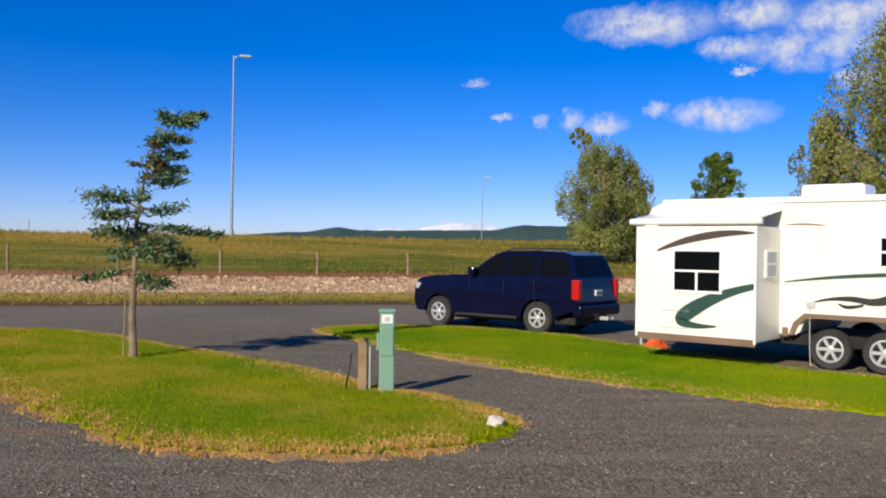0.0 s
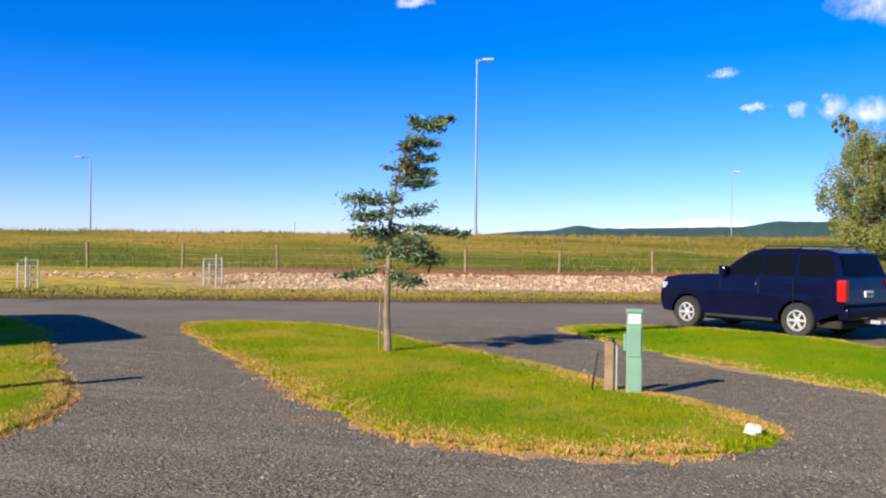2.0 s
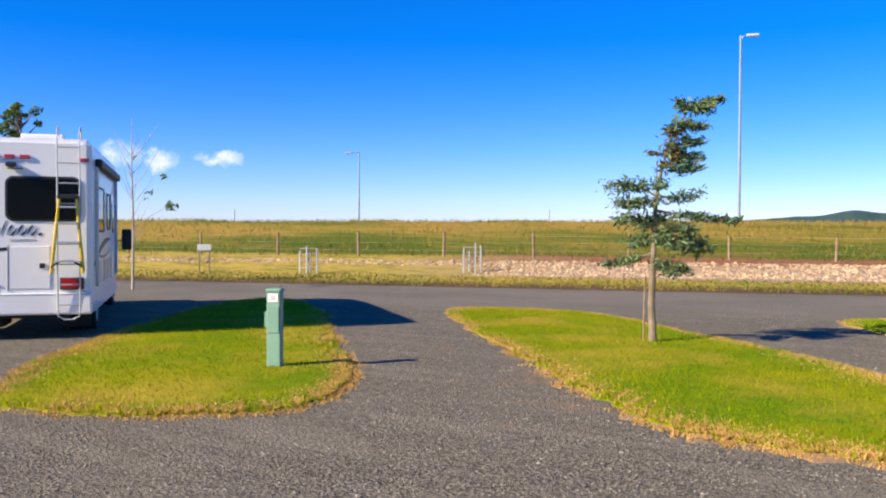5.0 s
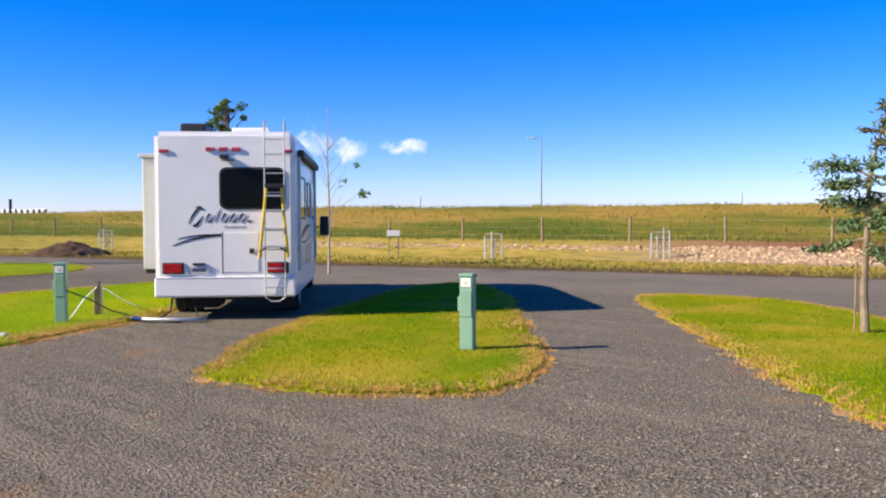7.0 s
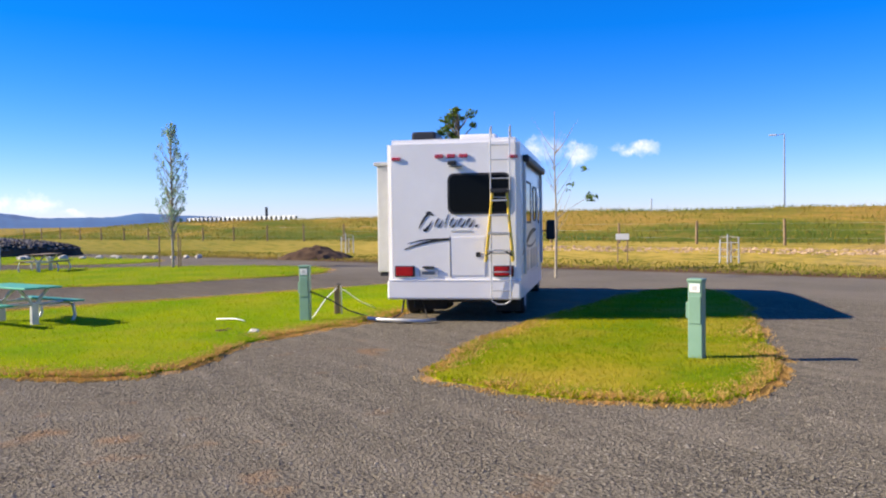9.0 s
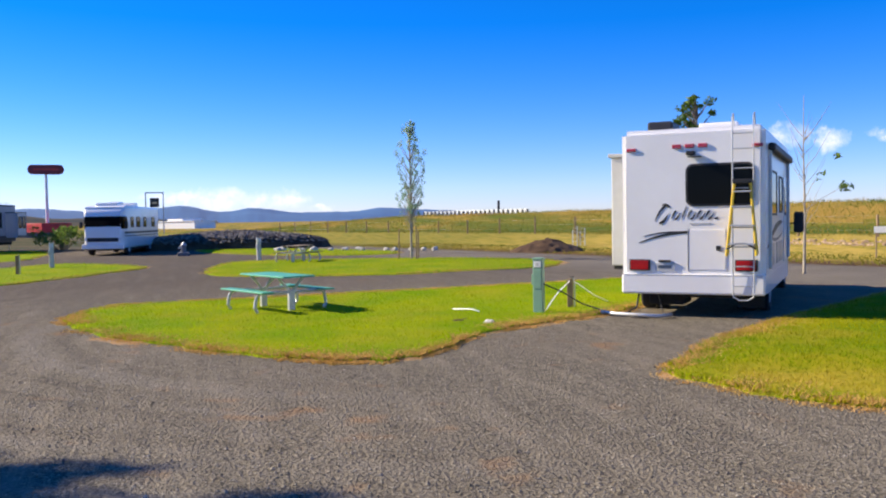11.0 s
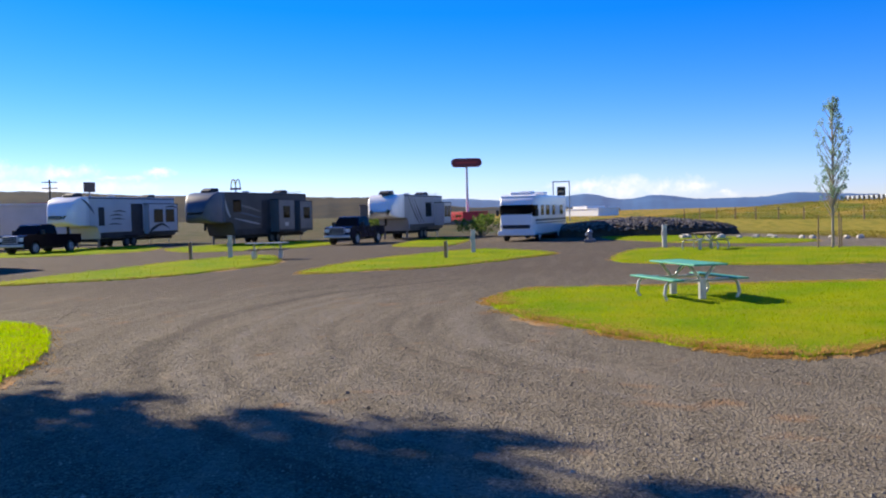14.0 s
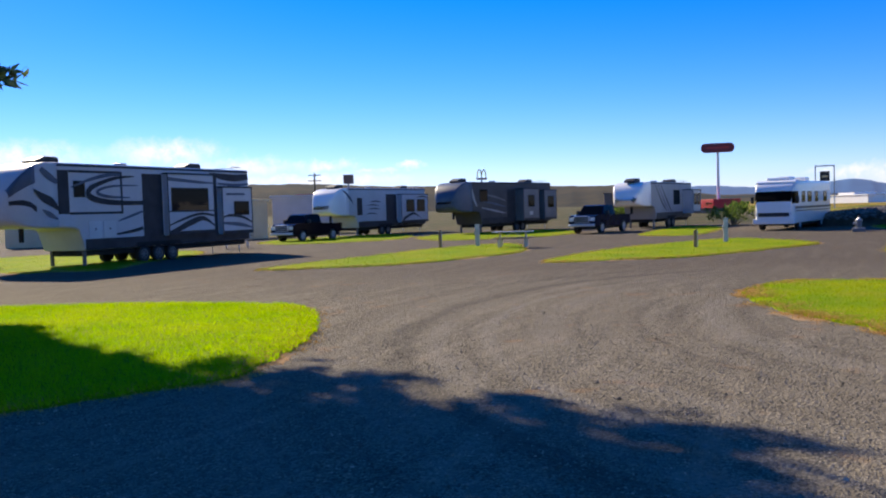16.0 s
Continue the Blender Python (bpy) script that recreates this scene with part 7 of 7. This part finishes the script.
def arch_sign():
    t = thing("arch_sign", pose(-184.5, -77.0, 0, 0, 0, 112), "tall pole sign with two yellow-green arches", "sign")
    part("pole", rod((0, 0, 0), (0, 0, 9.0), 0.22, 0.18, 10), GREY_METAL, t)
    for s in (-0.5, 0.5):
        part("arch", pipe([(s + 0.5 * math.cos(a), 0, 8.9 + 1.8 * math.sin(a)) for a in [math.pi * k / 12 for k in range(13)]], 0.13, 6), YELLOW, t, "yellow arch")
    part("plate", box(-1.2, 1.2, -0.1, 0.1, 8.4, 8.85, 0.02), DARK_RED, t)


arch_sign()


def square_sign():
    t = thing("square_sign", pose(-171.2, -104.0, 0, 0, 0, 121), "square brown panel sign on a pole", "sign")
    part("pole", rod((0, 0, 0), (0, 0, 8.6), 0.22, 0.18, 10), GREY_METAL, t)
    part("panel", box(-1.15, 1.15, -0.3, 0.3, 8.4, 10.5, 0.04), BROWN, t, "brown square panel")
    part("panel_face", box(-0.8, 0.8, 0.3, 0.32, 8.8, 10.1), DARK_RED, t)


square_sign()


def utility_pole(x, y, high):
    t = thing("utility_pole", pose(x, y, 0, 0, 0, 120), "wooden utility pole with cross arms in the distance", "pole")
    part("pole", rod((0, 0, 0), (0, 0, high), 0.15, 0.11, 10), WOOD, t)
    for z in (high - 0.35, high - 1.1):
        part("cross_arm", box(-0.9, 0.9, -0.06, 0.06, z, z + 0.12), WOOD, t)


utility_pole(-100.4, -66.4, 7.4)


def low_building(name, x, y, turn, wide, deep, high, wall, roof, label, band=None):
    t = thing(name, pose(x, y, 0, 0, 0, turn), label, "building")
    part("wall", box(-wide / 2, wide / 2, -deep / 2, deep / 2, -0.05, high, 0.03), wall, t)
    part("roof", box(-wide / 2 - 0.25, wide / 2 + 0.25, -deep / 2 - 0.25, deep / 2 + 0.25, high, high + 0.22, 0.04), roof, t)
    if band:
        part("fascia", box(-wide / 2 - 0.3, wide / 2 + 0.3, -deep / 2 - 0.3, deep / 2 + 0.3, high - 1.2, high - 0.02, 0.03), band, t, "coloured fascia band")
    n = max(2, int(wide / 3))
    for i in range(n):
        a = -wide / 2 + (i + 0.5) * wide / n
        w = part("window", box(a - 0.55, a + 0.55, deep / 2, deep / 2 + 0.03, high * 0.3, high * 0.65), DARK_GLASS, t)
    return t


low_building("shop_building", -149, -21.2, 48, 5.4, 5.0, 2.0, BROWN, RED_ROOF, "low building with a bright red roof in the distance", RED_ROOF)
b = low_building("white_warehouse", -300, 0.6, 42, 17.0, 9.0, 2.3, WHITE, WHITE, "long white warehouse in the distance")
part("upper_block", box(-4.5, 2.5, -4, 4, 2.5, 3.2, 0.03), WHITE, b)
low_building("storage_building", -55.2, -53.6, 133.5, 20.0, 4.0, 3.1, TAN_BLOCK, TAN_BLOCK, "long tan storage building behind the fifth wheels")
low_building("storage_building", -72.4, -49.6, 125, 5.5, 4.0, 3.55, GREY_METAL, GREY_METAL, "grey sheet-metal storage building behind the trailers")
low_building("shop_building", -150, -98.0, 122, 9.0, 6.0, 5.6, GREY_METAL, RED, "grey building with red roof band in the distance", RED_ROOF)
low_building("barn", -176, -42.0, 105, 9.0, 6.0, 4.0, BROWN, BROWN, "brown pitched barn in the distance")

# distance


def ridge(name, dist, line, material, label, rough=0.06, seed=1, base=0.0):
    """Hills along the skyline: bearings and heights in degrees, drawn as a slope with folds."""
    bm = bmesh.new()
    rows = []
    b0, b1 = line[0][0], line[-1][0]
    n = 220
    for i in range(n + 1):
        b = b0 + (b1 - b0) * i / n
        for (p, e), (q, g) in zip(line, line[1:]):
            if min(p, q) <= b <= max(p, q):
                t = (b - p) / (q - p)
                t = t * t * (3 - 2 * t)
                h = e + (g - e) * t
                break
        h += rough * (noise.noise((b * 0.9, seed, 0)) + 0.5 * noise.noise((b * 3.1, seed, 1)))
        a = radians(b)
        col = []
        for k, (d, f) in enumerate(((0.72, base), (0.80, 0.30), (0.88, 0.62), (0.95, 0.86), (1.0, 1.0), (1.04, 0.9))):
            r = dist * (d + 0.02 * noise.noise((b * 1.7, k * 0.8, seed)))
            z = 1.95 + dist * math.tan(radians(max(0.02, h))) * f if f > 0.01 else -2
            col.append(bm.verts.new((-r * math.sin(a), r * math.cos(a), z)))
        rows.append(col)
    for a, c in zip(rows, rows[1:]):
        for k in range(5):
            bm.faces.new((a[k], c[k], c[k + 1], a[k + 1]))
    bmesh.ops.recalc_face_normals(bm, faces=bm.faces[:])
    return tagged(put(name, bm, material, True), label, "hills", kind="structure")


ridge("backdrop_north_hills", 2400, [(14, 0.7), (9, 1.0), (6.8, 1.33), (5.2, 1.15), (3, 1.2), (0, 1.25), (-3, 1.3), (-5.5, 1.65), (-8, 1.6), (-11, 1.2), (-30, 1.0)], FAR_GREEN, "dark blue-green hills beyond the embankment", 0.04, 2)
ridge("backdrop_snow_range", 3800, [(6, 0.9), (3.5, 1.32), (2, 1.3), (0.5, 1.55), (-1.0, 1.75), (-3, 1.55), (-5, 1.2)], FAR_SNOW, "snow-covered mountains on the skyline", 0.05, 3)
ridge("backdrop_west_hills", 3600, [(70, 0.3), (74.5, 0.6), (77.7, 0.78), (79.5, 0.55), (83, 0.55), (85.6, 0.85), (87.9, 0.66), (90, 1.04), (92.5, 0.9), (95, 0.75), (98.8, 0.98), (101, 0.8), (106, 0.6)], HAZE_BLUE, "hazy blue mountains on the skyline", 0.05, 4)
ridge("backdrop_near_hills", 1500, [(88, 0.05), (93, 0.3), (97, 0.35), (102, 0.9), (104, 1.2), (110, 1.32), (116.4, 1.55), (125.4, 1.95), (135, 2.0), (160, 1.8)], FAR_BROWN, "dry brown hills behind the trailers", 0.05, 5)
